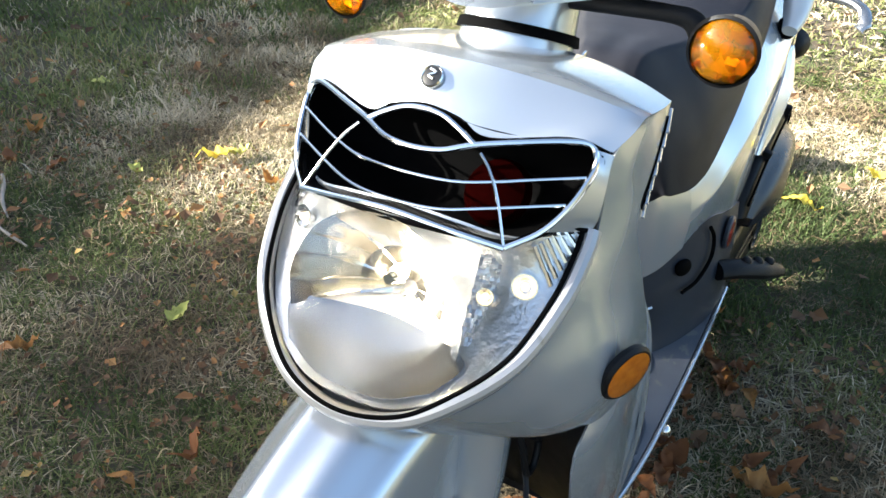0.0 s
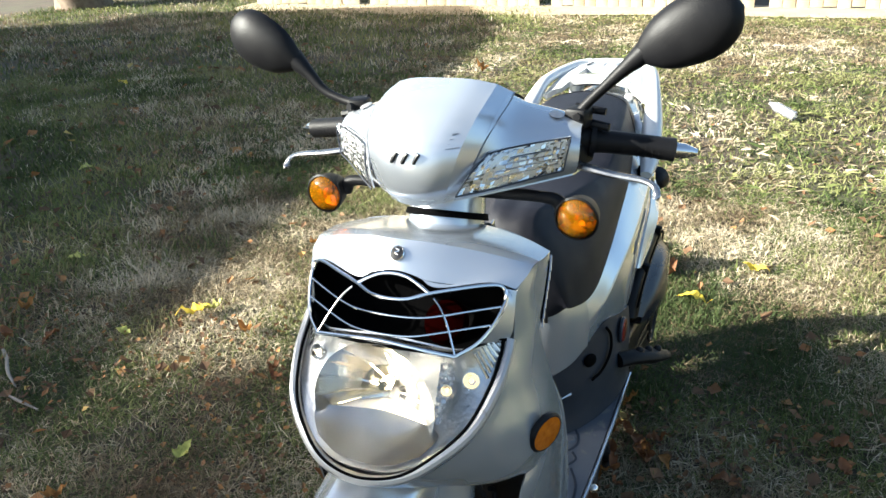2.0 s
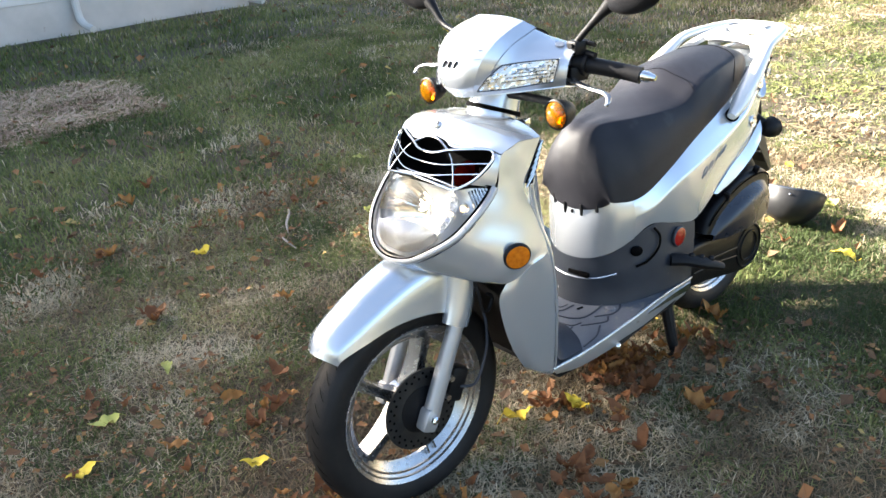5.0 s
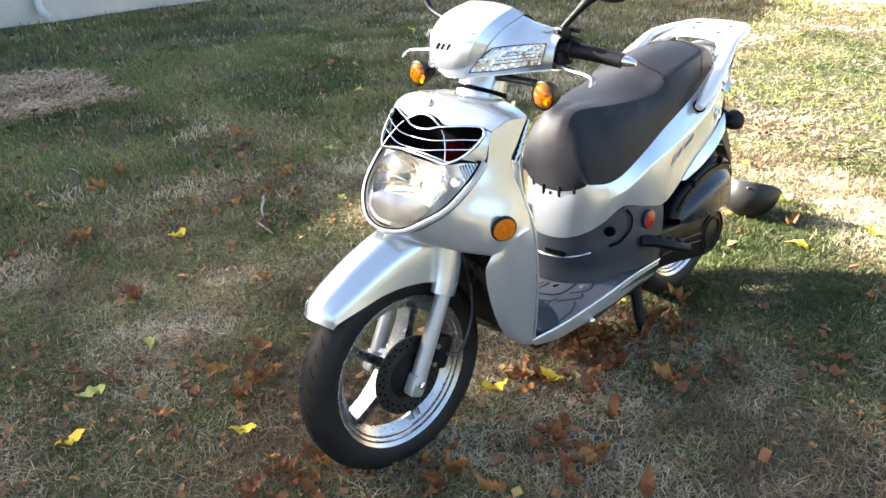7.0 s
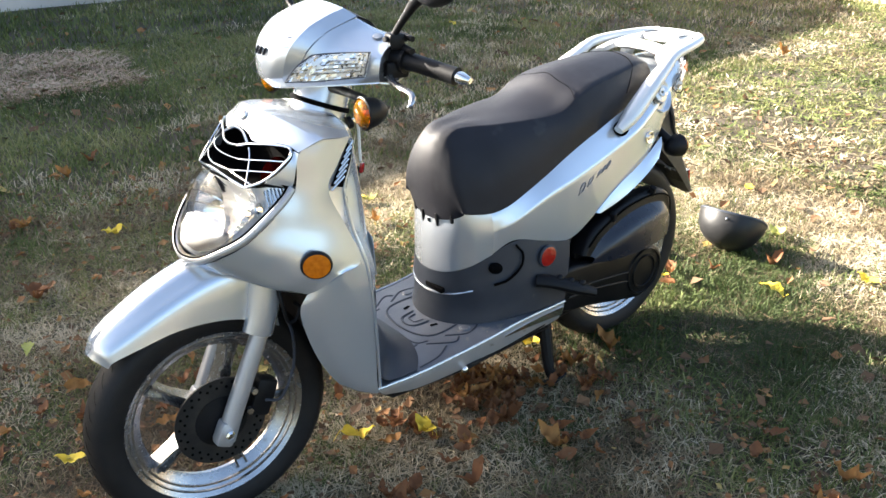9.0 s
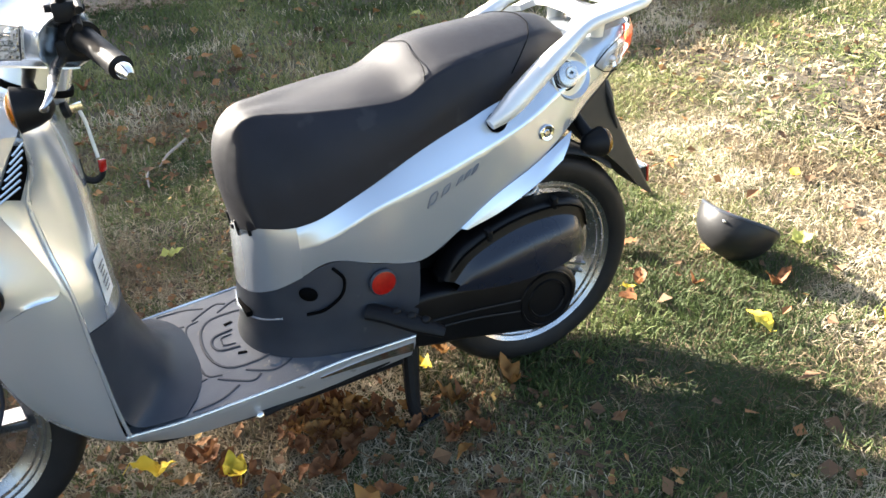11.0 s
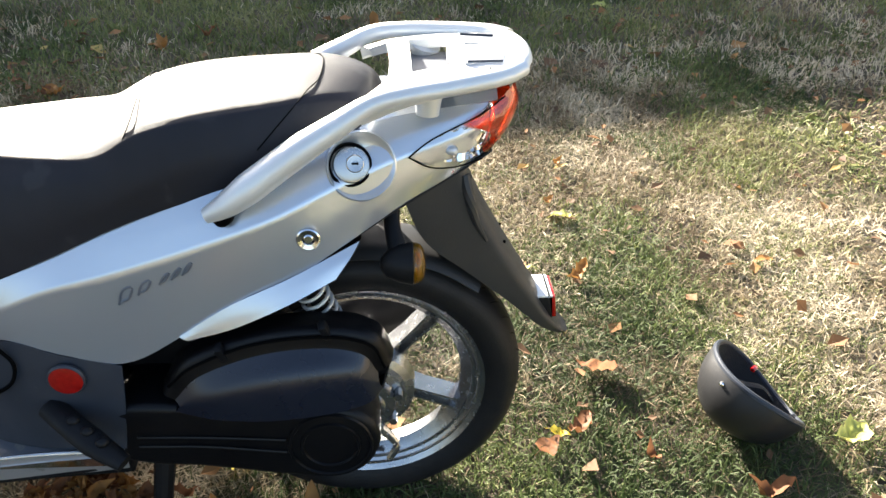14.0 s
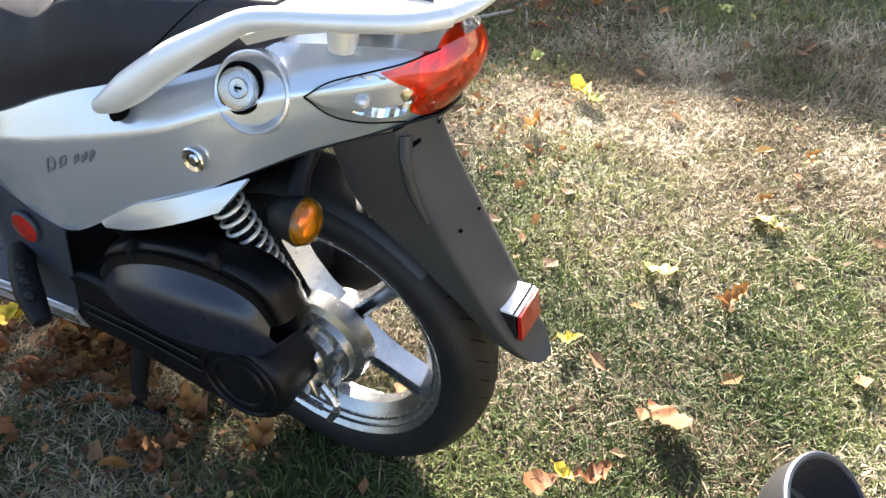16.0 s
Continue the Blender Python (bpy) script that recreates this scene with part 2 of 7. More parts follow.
def prism(outline, y0, y1, edge=0.006, n=0):
    """A side outline in x and z drawn out from y0 to y1, with rounded edges."""
    if n:
        o = list(outline)
        outline = spline(o + [o[0]], n + 1)[:-1]
    bm = bmesh.new()
    a = [bm.verts.new((x, y0, z)) for x, z in outline]
    b = [bm.verts.new((x, y1, z)) for x, z in outline]
    bm.faces.new(a)
    bm.faces.new(b[::-1])
    k = len(a)
    for i in range(k):
        j = (i + 1) % k
        bm.faces.new((a[i], b[i], b[j], a[j]))
    bmesh.ops.recalc_face_normals(bm, faces=bm.faces[:])
    if edge:
        rim = [e for e in bm.edges if abs(e.verts[0].co.y - e.verts[1].co.y) < 1e-6]
        bmesh.ops.bevel(bm, geom=rim, offset=edge, segments=3, profile=0.5, affect="EDGES")
    return bm


def ball(centre, size, bm=None, rot=(0, 0, 0), seg=20, rings=12):
    bm = bm or bmesh.new()
    bmesh.ops.create_uvsphere(bm, u_segments=seg, v_segments=rings, radius=1.0,
                              matrix=pose(*centre, *rot) @ Matrix.Diagonal((*size, 1)))
    return bm


def facets(rows, nu, nv, depth, seed=1):
    """A panel of many small facets, each tipped its own way, like the back of a moulded lamp."""
    r = np.random.default_rng(seed)
    g = surf(rows, nu, nv)
    bm = bmesh.new()
    for i in range(nu - 1):
        for j in range(nv - 1):
            q = [g[i, j], g[i, j + 1], g[i + 1, j + 1], g[i + 1, j]]
            nrm = np.cross(q[2] - q[0], q[3] - q[1])
            nrm /= np.linalg.norm(nrm)
            bm.faces.new([bm.verts.new(p + nrm * r.uniform(-depth, depth)) for p in q])
    return bm


# the steering is turned a little to the rider's right
RAKE = Vector((0.44, 0, 0.90)).normalized()
STEER = Matrix.Translation((0, 0, 0.277)) @ Matrix.Rotation(radians(-3.5), 4, RAKE) @ Matrix.Translation((0, 0, -0.277))


def part(name, bm, material, parent=None, label="", sharp=35, turned=False):
    """Links a bmesh as one mesh object under a thing or a part."""
    if turned:
        bm.transform(STEER)
    me = bpy.data.meshes.new(name)
    bm.to_mesh(me)
    bm.free()
    me.materials.append(material)
    me.shade_smooth()
    me.set_sharp_from_angle(angle=radians(sharp))
    ob = new(name, me)
    if parent:
        ob.parent = parent
    return tagged(ob, label)



def pair(name, rows, nu, nv, thick, material, parent, label="", sharp=35, turned=False, crease=None):
    """A right and a left panel, mirror images, as two parts. Returns the left one."""
    for s in (1, -1):
        side_rows = [[(x, s * y, z) for x, y, z in r] for r in rows]
        ob = part(name, shell(side_rows, nu, nv, thick, False, crease), material, parent, label, sharp, turned)
    return ob


def facing(bm, towards):
    """Turns the faces of an open sheet so that they look towards a direction."""
    total = sum((f.normal * f.calc_area() for f in bm.faces), Vector((0, 0, 0)))
    if total.dot(Vector(towards)) < 0:
        bmesh.ops.reverse_faces(bm, faces=bm.faces[:])
    bm.normal_update()
    return bm


def rippled(bm, depth, seed):
    """Shifts every point a little, for the broken facets of a small reflector."""
    r = random.Random(seed)
    for v in bm.verts:
        v.co += Vector((r.uniform(-depth, depth), r.uniform(-depth, depth), r.uniform(-depth, depth)))
    return bm


# ---- the scooter ----
scooter = tagged(new("motor_scooter"), "silver step-through motor scooter with black seat parked on dry grass", "scooter")


def wheel(name, centre, radius, width, turned, phase):
    """A tyre on a five-spoked cast wheel."""
    x, y, z = centre
    hub = part(name, lathe([(0.0, -0.055), (0.030, -0.055), (0.040, -0.045), (0.040, 0.045), (0.030, 0.055), (0.0, 0.055)], centre, (0, 1, 0), 28),
               CAST, scooter, "cast aluminium wheel with five spokes", turned=turned)
    h, bead = width / 2, radius - 0.076
    prof = [(bead - 0.004, -h * 0.70), (bead + 0.016, -h * 0.92), (bead + 0.038, -h), (radius - 0.022, -h * 0.93), (radius - 0.008, -h * 0.66),
            (radius - 0.001, -h * 0.28), (radius, 0)]
    prof += [(r, -a) for r, a in prof[-2::-1]]
    fine = spline([(r, a, 0) for r, a in prof], 40)[:, :2]
    tyre = part("tyre", lathe([tuple(p) for p in fine], centre, (0, 1, 0), 96), RUBBER, hub, "black rubber tyre with worn tread", turned=turned)
    w = h * 0.78
    rim = [(bead + 0.001, -w - 0.001), (bead + 0.004, -w - 0.003), (bead + 0.005, -w + 0.005), (bead - 0.004, -w + 0.009), (bead - 0.006, -w + 0.004), (bead - 0.009, -w + 0.004),
           (bead - 0.011, -w + 0.012), (bead - 0.020, -w + 0.014), (bead - 0.022, -w + 0.026), (bead - 0.033, -w + 0.030)]
    rim = rim + [(r, -a) for r, a in rim[::-1]] + [(bead - 0.040, w - 0.034), (bead - 0.040, -w + 0.034)]
    part("rim", lathe(rim, centre, (0, 1, 0), 72, closed=True), CAST, hub, turned=turned)
    for k in range(5):
        a = radians(phase + 72 * k)
        out, side = Vector((math.cos(a), 0, math.sin(a))), Vector((-math.sin(a), 0, math.cos(a)))
        bm = bmesh.new()
        rows = []
        for d, half, deep in ((0.028, 0.020, 0.034), (0.07, 0.014, 0.028), (0.12, 0.0115, 0.024), (bead - 0.034, 0.014, 0.024)):
            c = Vector(centre) + out * d
            prof2 = [(-1, -1), (-0.62, -1), (-0.55, -0.2), (0.55, -0.2), (0.62, -1), (1, -1), (1, 1), (0.62, 1), (0.55, 0.2), (-0.55, 0.2), (-0.62, 1), (-1, 1)]
            rows.append([c + side * (u * half) + Vector((0, v * deep, 0)) for u, v in prof2])
        vs = sheet(bm, rows, close="v")
        bm.faces.new(vs[-1])
        bmesh.ops.recalc_face_normals(bm, faces=bm.faces[:])
        part("spoke", bm, CAST, hub, turned=turned)
    # short cross grooves near the shoulders of the tread
    bm = bmesh.new()
    for k in range(44):
        for s in (-1, 1):
            a0 = 2 * math.pi * (k + (0.5 if s > 0 else 0)) / 44
            pts = []
            for f in np.linspace(0, 1, 5):
                aa = a0 + f * 0.10
                lat = s * h * (0.12 + 0.50 * f)
                rr = radius - 0.0004 - 0.016 * max(0, (abs(lat) / h - 0.28) / 0.62) ** 2.2
                pts.append((x + rr * math.cos(aa), y + lat, z + rr * math.sin(aa)))
            sweep(bm, pts, 0.0009, 4, 0, 0.6, (math.cos(a0), 0, math.sin(a0)))
    tagged(part("tread_groove", bm, SHADE_AND_SEAL, hub, turned=turned), kind="stuff")
    return hub


FRONT, REAR = (0.0, 0.0, 0.277), (1.377, 0.0, 0.297)
front_wheel = wheel("front_wheel", FRONT, 0.283, 0.098, True, 69)
rear_wheel = wheel("rear_wheel", REAR, 0.300, 0.118, False, 48)

# front brake, fork and mudguard
disc = lathe([(0.045, -0.060), (0.108, -0.060), (0.108, -0.055), (0.045, -0.055)], FRONT, (0, 1, 0), 48, closed=True)
disc = part("brake_disc", disc, DISC, front_wheel, "dark steel brake disc", turned=True)
bm = bmesh.new()
for k in range(24):
    a = 2 * math.pi * k / 24
    for r in (0.086, 0.098):
        b = a + (0.13 if r > 0.09 else 0)
        lathe([(0.0, 0.0), (0.0035, 0.0), (0.0035, 0.001), (0.0, 0.001)], (r * math.cos(b), -0.0615, 0.277 + r * math.sin(b)), (0, 1, 0), 6, bm=bm)
part("vent_hole", bm, SHADE_AND_SEAL, front_wheel, turned=True)
part("disc_carrier", lathe([(0.0, -0.068), (0.03, -0.068), (0.05, -0.062), (0.062, -0.061), (0.062, -0.052), (0, -0.052)], FRONT, (0, 1, 0), 30), BLACK, front_wheel, turned=True)
for s in (-1, 1):
    leg = part("fork_leg", rod([(-0.005, s * 0.088, 0.245), (0.02, s * 0.088, 0.302), (0.115, s * 0.088, 0.50), (0.16, s * 0.086, 0.60)], [0.0215, 0.0215, 0.020, 0.019], 18),
               SILVER_MATT, scooter, "silver-painted fork leg", turned=True)
    part("fork_foot", block((-0.004, s * 0.088, 0.262), (0.042, 0.040, 0.060), (0, 26, 0), 0.010), SILVER_MATT, leg, turned=True)
    part("axle_bolt", lathe([(0, -0.006), (0.011, -0.006), (0.011, 0.006), (0.006, 0.010), (0, 0.010)], (-0.002, s * 0.112, 0.270), (0, s, 0), 6), CHROME, leg, turned=True)
    part("fork_shroud", rod([(0.100, s * 0.092, 0.488), (0.118, s * 0.092, 0.535), (0.135, s * 0.088, 0.60), (0.145, s * 0.080, 0.665)], [0.036, 0.037, 0.040, 0.044], 20, 10, 0.8, (0, 1, 0)),
         SILVER, scooter, turned=True)
caliper = part("brake_caliper", block((0.098, -0.066, 0.312), (0.052, 0.045, 0.092), (0, 24, 0), 0.010), BLACK, scooter, "black brake caliper with bright bolts", turned=True)
for dx, dz in ((-0.024, 0.032), (-0.040, -0.014)):
    part("bolt", lathe([(0, 0), (0.008, 0), (0.008, 0.012), (0, 0.012)], (0.098 + dx, -0.086, 0.312 + dz), (0, -1, 0), 6), CHROME, caliper, turned=True)
hose = part("brake_hose", rod([(0.095, -0.100, 0.315), (0.125, -0.125, 0.325), (0.160, -0.130, 0.40), (0.166, -0.130, 0.47), (0.158, -0.130, 0.515)], 0.0035, 8, 24), GREY_PLASTIC, scooter, "thin grey brake hose", turned=True)
part("hose_guide", rod([(0.148, -0.118, 0.590), (0.150, -0.130, 0.555), (0.157, -0.132, 0.513), (0.176, -0.132, 0.510), (0.190, -0.130, 0.536), (0.178, -0.128, 0.550)], 0.0045, 8, 30), BLACK, hose, "black looped hose guide", turned=True)

guard = shell([[(-0.240, 0.0, 0.512), (-0.238, 0.018, 0.511), (-0.232, 0.034, 0.507), (-0.222, 0.049, 0.500), (-0.213, 0.058, 0.493)],
               [(-0.214, 0.0, 0.548), (-0.214, 0.022, 0.549), (-0.211, 0.040, 0.541), (-0.205, 0.058, 0.528), (-0.200, 0.066, 0.508)],
               [(-0.150, 0.0, 0.590), (-0.150, 0.026, 0.591), (-0.148, 0.048, 0.578), (-0.143, 0.068, 0.560), (-0.140, 0.076, 0.526)],
               [(-0.080, 0.0, 0.626), (-0.080, 0.028, 0.627), (-0.078, 0.052, 0.610), (-0.074, 0.073, 0.590), (-0.070, 0.081, 0.541)],
               [(0.000, 0.0, 0.655), (0.000, 0.028, 0.656), (0.000, 0.054, 0.638), (0.002, 0.077, 0.615), (0.004, 0.084, 0.540)],
               [(0.070, 0.0, 0.666), (0.070, 0.028, 0.666), (0.070, 0.054, 0.650), (0.072, 0.080, 0.625), (0.075, 0.087, 0.525)],
               [(0.150, 0.0, 0.640), (0.150, 0.028, 0.640), (0.150, 0.052, 0.626), (0.152, 0.078, 0.60), (0.155, 0.085, 0.482)]], 36, 33, 0.003, whole=True)
part("front_mudguard", guard, SILVER, scooter, "silver front mudguard with two ridges", turned=True)

# front shield: hood, face, side shell and lower leg shield
hood = shell([[(0.335, 0.0, 0.943), (0.333, 0.05, 0.942), (0.326, 0.10, 0.939), (0.316, 0.15, 0.931), (0.304, 0.189, 0.921)],
              [(0.270, 0.0, 0.956), (0.270, 0.05, 0.955), (0.272, 0.10, 0.949), (0.275, 0.15, 0.937), (0.276, 0.189, 0.923)],
              [(0.215, 0.0, 0.965), (0.218, 0.05, 0.963), (0.228, 0.10, 0.955), (0.240, 0.15, 0.940), (0.248, 0.186, 0.926)],
              [(0.180, 0.0, 0.968), (0.186, 0.05, 0.965), (0.203, 0.10, 0.954), (0.222, 0.15, 0.939), (0.238, 0.183, 0.925)]], 16, 41, 0.003, whole=True)
shield = part("front_hood", hood, SILVER, scooter, "silver front shield hood")
face = shell([[(0.180, 0.0, 0.968), (0.186, 0.05, 0.965), (0.203, 0.10, 0.954), (0.222, 0.15, 0.939), (0.238, 0.183, 0.925)],
              [(0.163, 0.0, 0.953), (0.170, 0.05, 0.946), (0.182, 0.10, 0.932), (0.202, 0.15, 0.925), (0.215, 0.180, 0.917)],
              [(0.150, 0.0, 0.931), (0.151, 0.036, 0.924), (0.150, 0.066, 0.912), (0.180, 0.135, 0.917), (0.193, 0.170, 0.905)]], 12, 41, 0.003, whole=True)
part("front_face", face, SILVER, scooter)
pair("side_shell", [[(0.238, 0.183, 0.925), (0.262, 0.187, 0.924), (0.285, 0.189, 0.922), (0.304, 0.189, 0.921)],
              [(0.192, 0.172, 0.900), (0.222, 0.182, 0.892), (0.248, 0.187, 0.882), (0.270, 0.190, 0.868)],
              [(0.177, 0.171, 0.828), (0.200, 0.179, 0.824), (0.222, 0.186, 0.820), (0.243, 0.190, 0.817)],
              [(0.122, 0.169, 0.775), (0.175, 0.186, 0.757), (0.228, 0.195, 0.742), (0.277, 0.197, 0.730)],
              [(0.069, 0.151, 0.731), (0.130, 0.188, 0.702), (0.205, 0.212, 0.668), (0.302, 0.207, 0.645)],
              [(0.028, 0.112, 0.697), (0.085, 0.157, 0.667), (0.160, 0.201, 0.638), (0.243, 0.216, 0.632)],
              [(0.003, 0.066, 0.674), (0.050, 0.108, 0.648), (0.110, 0.158, 0.618), (0.173, 0.190, 0.598)],
              [(-0.006, 0.030, 0.667), (0.020, 0.048, 0.648), (0.070, 0.075, 0.632), (0.130, 0.110, 0.612)],
              [(-0.009, 0.0, 0.665), (0.012, 0.0, 0.648), (0.055, 0.0, 0.636), (0.110, 0.0, 0.625)]], 48, 20, 0.003, SILVER, scooter)
pair("leg_shield", [[(0.174, 0.190, 0.596), (0.208, 0.209, 0.614), (0.243, 0.216, 0.630), (0.302, 0.207, 0.643)],
               [(0.156, 0.186, 0.560), (0.198, 0.205, 0.569), (0.248, 0.214, 0.576), (0.318, 0.211, 0.580)],
               [(0.170, 0.183, 0.487), (0.212, 0.200, 0.483), (0.262, 0.209, 0.482), (0.326, 0.210, 0.480)],
               [(0.202, 0.180, 0.402), (0.238, 0.195, 0.393), (0.283, 0.203, 0.387), (0.331, 0.204, 0.380)],
               [(0.250, 0.174, 0.325), (0.279, 0.187, 0.310), (0.309, 0.193, 0.304), (0.337, 0.194, 0.300)],
               [(0.297, 0.158, 0.283), (0.315, 0.173, 0.274), (0.330, 0.183, 0.271), (0.347, 0.187, 0.272)],
               [(0.345, 0.150, 0.259), (0.355, 0.168, 0.257), (0.364, 0.178, 0.258), (0.374, 0.184, 0.262)]], 34, 18, 0.003, SILVER, scooter, "silver lower leg shield")
pair("shield_return", [[(0.299, 0.187, 0.919), (0.305, 0.184, 0.917), (0.308, 0.182, 0.915)], [(0.270, 0.189, 0.868), (0.290, 0.182, 0.867), (0.310, 0.171, 0.865)],
               [(0.244, 0.189, 0.817), (0.268, 0.182, 0.808), (0.291, 0.171, 0.80)], [(0.277, 0.196, 0.730), (0.289, 0.189, 0.722), (0.300, 0.181, 0.715)],
               [(0.302, 0.206, 0.645), (0.310, 0.2055, 0.637), (0.318, 0.204, 0.63)], [(0.318, 0.2105, 0.580), (0.322, 0.2105, 0.565), (0.326, 0.210, 0.55)]], 30, 8, 0.003, SILVER, scooter)
inner_arch = shell([[(0.205, 0.0, 0.63), (0.205, 0.08, 0.63), (0.20, 0.185, 0.60)], [(0.265, 0.0, 0.50), (0.26, 0.09, 0.50), (0.22, 0.183, 0.49)],
                    [(0.30, 0.0, 0.38), (0.295, 0.09, 0.38), (0.25, 0.180, 0.39)], [(0.34, 0.0, 0.285), (0.335, 0.08, 0.285), (0.31, 0.165, 0.288)]], 16, 25, 0.004, whole=True)
part("wheel_arch_liner", inner_arch, BLACK, scooter)
# the rider's side of the leg shield
inner = shell([[(0.338, 0.0, 0.942), (0.335, 0.06, 0.941), (0.322, 0.13, 0.935), (0.308, 0.182, 0.915)],
               [(0.372, 0.0, 0.915), (0.366, 0.07, 0.91), (0.345, 0.13, 0.90), (0.312, 0.170, 0.865)],
               [(0.386, 0.0, 0.84), (0.378, 0.08, 0.83), (0.350, 0.135, 0.81), (0.293, 0.170, 0.80)],
               [(0.394, 0.0, 0.71), (0.385, 0.09, 0.70), (0.358, 0.145, 0.69), (0.302, 0.181, 0.715)],
               [(0.398, 0.0, 0.60), (0.388, 0.09, 0.60), (0.364, 0.165, 0.60), (0.318, 0.203, 0.63)],
               [(0.400, 0.0, 0.515), (0.390, 0.085, 0.52), (0.366, 0.160, 0.54), (0.325, 0.210, 0.55)]], 28, 45, 0.003, whole=True)
inner = part("inner_shield", inner, SILVER, scooter, "silver inner leg shield facing the rider")
tunnel = shell([[(0.402, 0.0, 0.513), (0.392, 0.085, 0.518), (0.368, 0.160, 0.538), (0.327, 0.210, 0.548)],
                [(0.408, 0.0, 0.455), (0.396, 0.085, 0.46), (0.368, 0.155, 0.47), (0.331, 0.208, 0.48)],
                [(0.432, 0.0, 0.395), (0.415, 0.085, 0.40), (0.372, 0.15, 0.40), (0.336, 0.203, 0.40)],
                [(0.465, 0.0, 0.332), (0.450, 0.085, 0.328), (0.405, 0.15, 0.316), (0.360, 0.194, 0.306)],
                [(0.520, 0.0, 0.302), (0.515, 0.085, 0.302), (0.490, 0.15, 0.299), (0.455, 0.194, 0.2925)]], 22, 45, 0.003, whole=True)
part("lower_inner_shield", tunnel, GREY_PLASTIC, scooter, "dark grey plastic lower inner shield")
edge = rod([(0.308, -0.184, 0.913), (0.313, -0.172, 0.865), (0.294, -0.172, 0.80), (0.302, -0.183, 0.715), (0.318, -0.206, 0.63), (0.327, -0.214, 0.50), (0.335, -0.206, 0.39), (0.347, -0.190, 0.285)], 0.004, 8, 30)
part("edge_trim", edge, SILVER, inner)
part("warning_sticker", shell([[(0.3835, -0.106, 0.668), (0.3655, -0.162, 0.665)], [(0.3880, -0.106, 0.572), (0.3690, -0.165, 0.570)]], 4, 6, 0.0006), STICKER, inner, "white printed sticker")
bm = bmesh.new()
for k in range(6):
    block((0.3765 + 0.0006 * k, -0.140, 0.644 - 0.010 * k), (0.0008, 0.034 - 0.006 * (k % 3), 0.003), (0, 0, -18), 0, bm)
part("printed_line", bm, DECAL_GREY, inner)
hook = part("bag_hook", rod([(0.385, -0.02, 0.80), (0.388, -0.02, 0.765), (0.405, -0.02, 0.752), (0.422, -0.02, 0.762), (0.424, -0.02, 0.785)], [0.006, 0.006, 0.007, 0.006, 0.005], 8, 20), BLACK, inner, "black bag hook")
part("glovebox_latch", block((0.372, -0.115, 0.655), (0.006, 0.012, 0.022), (0, 0, 20), 0.002), BLACK, inner)
lock = part("ignition_lock", lathe([(0, 0), (0.014, 0), (0.014, 0.010), (0.010, 0.012), (0, 0.012)], (0.382, -0.055, 0.905), (1, -0.2, 0.2), 20), BLACK, scooter)
part("key", block((0.404, -0.058, 0.908), (0.022, 0.003, 0.016), (0, -10, 0), 0.001), CHROME, lock)
part("key_strap", rod([(0.408, -0.058, 0.902), (0.414, -0.050, 0.875), (0.417, -0.045, 0.84), (0.420, -0.042, 0.805)], 0.0035, 6, 12), STICKER, lock, "pale woven key strap")
part("key_fob", block((0.424, -0.040, 0.787), (0.014, 0.008, 0.024), (10, 0, 30), 0.002), RED_FLAT, lock, "red key fob")
# side vent with slats
for s in (-1, 1):
    vent = part("side_vent", shell([[(0.252, s * 0.1905, 0.824), (0.284, s * 0.1815, 0.812)], [(0.275, s * 0.1915, 0.868), (0.306, s * 0.1805, 0.860)], [(0.297, s * 0.1910, 0.908), (0.311, s * 0.1865, 0.902)]], 10, 6, 0.0015), SHADE_AND_SEAL, scooter, "dark side vent with silver slats")
    for k in range(7):
        f = k / 6
        lo, hi = Vector((0.250, s * 0.1925, 0.816)).lerp(Vector((0.291, s * 0.1930, 0.893)), f), Vector((0.289, s * 0.1830, 0.836)).lerp(Vector((0.312, s * 0.1880, 0.910)), f)
        part("vent_slat", rod([lo, hi], 0.0022, 6), SILVER, vent)

# grille; the shade inside its hollow is put into the near-black colour
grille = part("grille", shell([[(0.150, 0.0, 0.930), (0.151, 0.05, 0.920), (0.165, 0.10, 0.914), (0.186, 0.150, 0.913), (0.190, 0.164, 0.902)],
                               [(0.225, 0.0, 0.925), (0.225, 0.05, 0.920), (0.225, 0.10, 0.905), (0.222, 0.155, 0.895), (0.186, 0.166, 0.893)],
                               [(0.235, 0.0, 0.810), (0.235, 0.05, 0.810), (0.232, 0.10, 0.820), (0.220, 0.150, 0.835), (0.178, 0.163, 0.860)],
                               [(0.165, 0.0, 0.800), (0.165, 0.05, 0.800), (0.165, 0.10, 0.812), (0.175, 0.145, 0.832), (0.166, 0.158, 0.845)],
                               [(0.081, 0.0, 0.8495), (0.085, 0.05, 0.8455), (0.096, 0.105, 0.836), (0.125, 0.138, 0.842), (0.150, 0.152, 0.855)]], 20, 41, 0.003, whole=True), SHADE_AND_SEAL, scooter, "black grille with thin chrome bars")


def on_grille(points, proud=0.0):
    """Points across and up, laid on the bowed face of the grille."""
    return [(0.072 + 0.85 * (z - 0.838) + 2.2 * y * y - proud, y, z) for y, z in points]


def both_sides(path, radius, n=30, sides=8):
    """A bar from the left to the right, mirrored at the middle."""
    p = np.asarray(path, float)
    return rod(np.vstack([(p * (1, -1, 1))[:0:-1], p]), radius, sides, n)


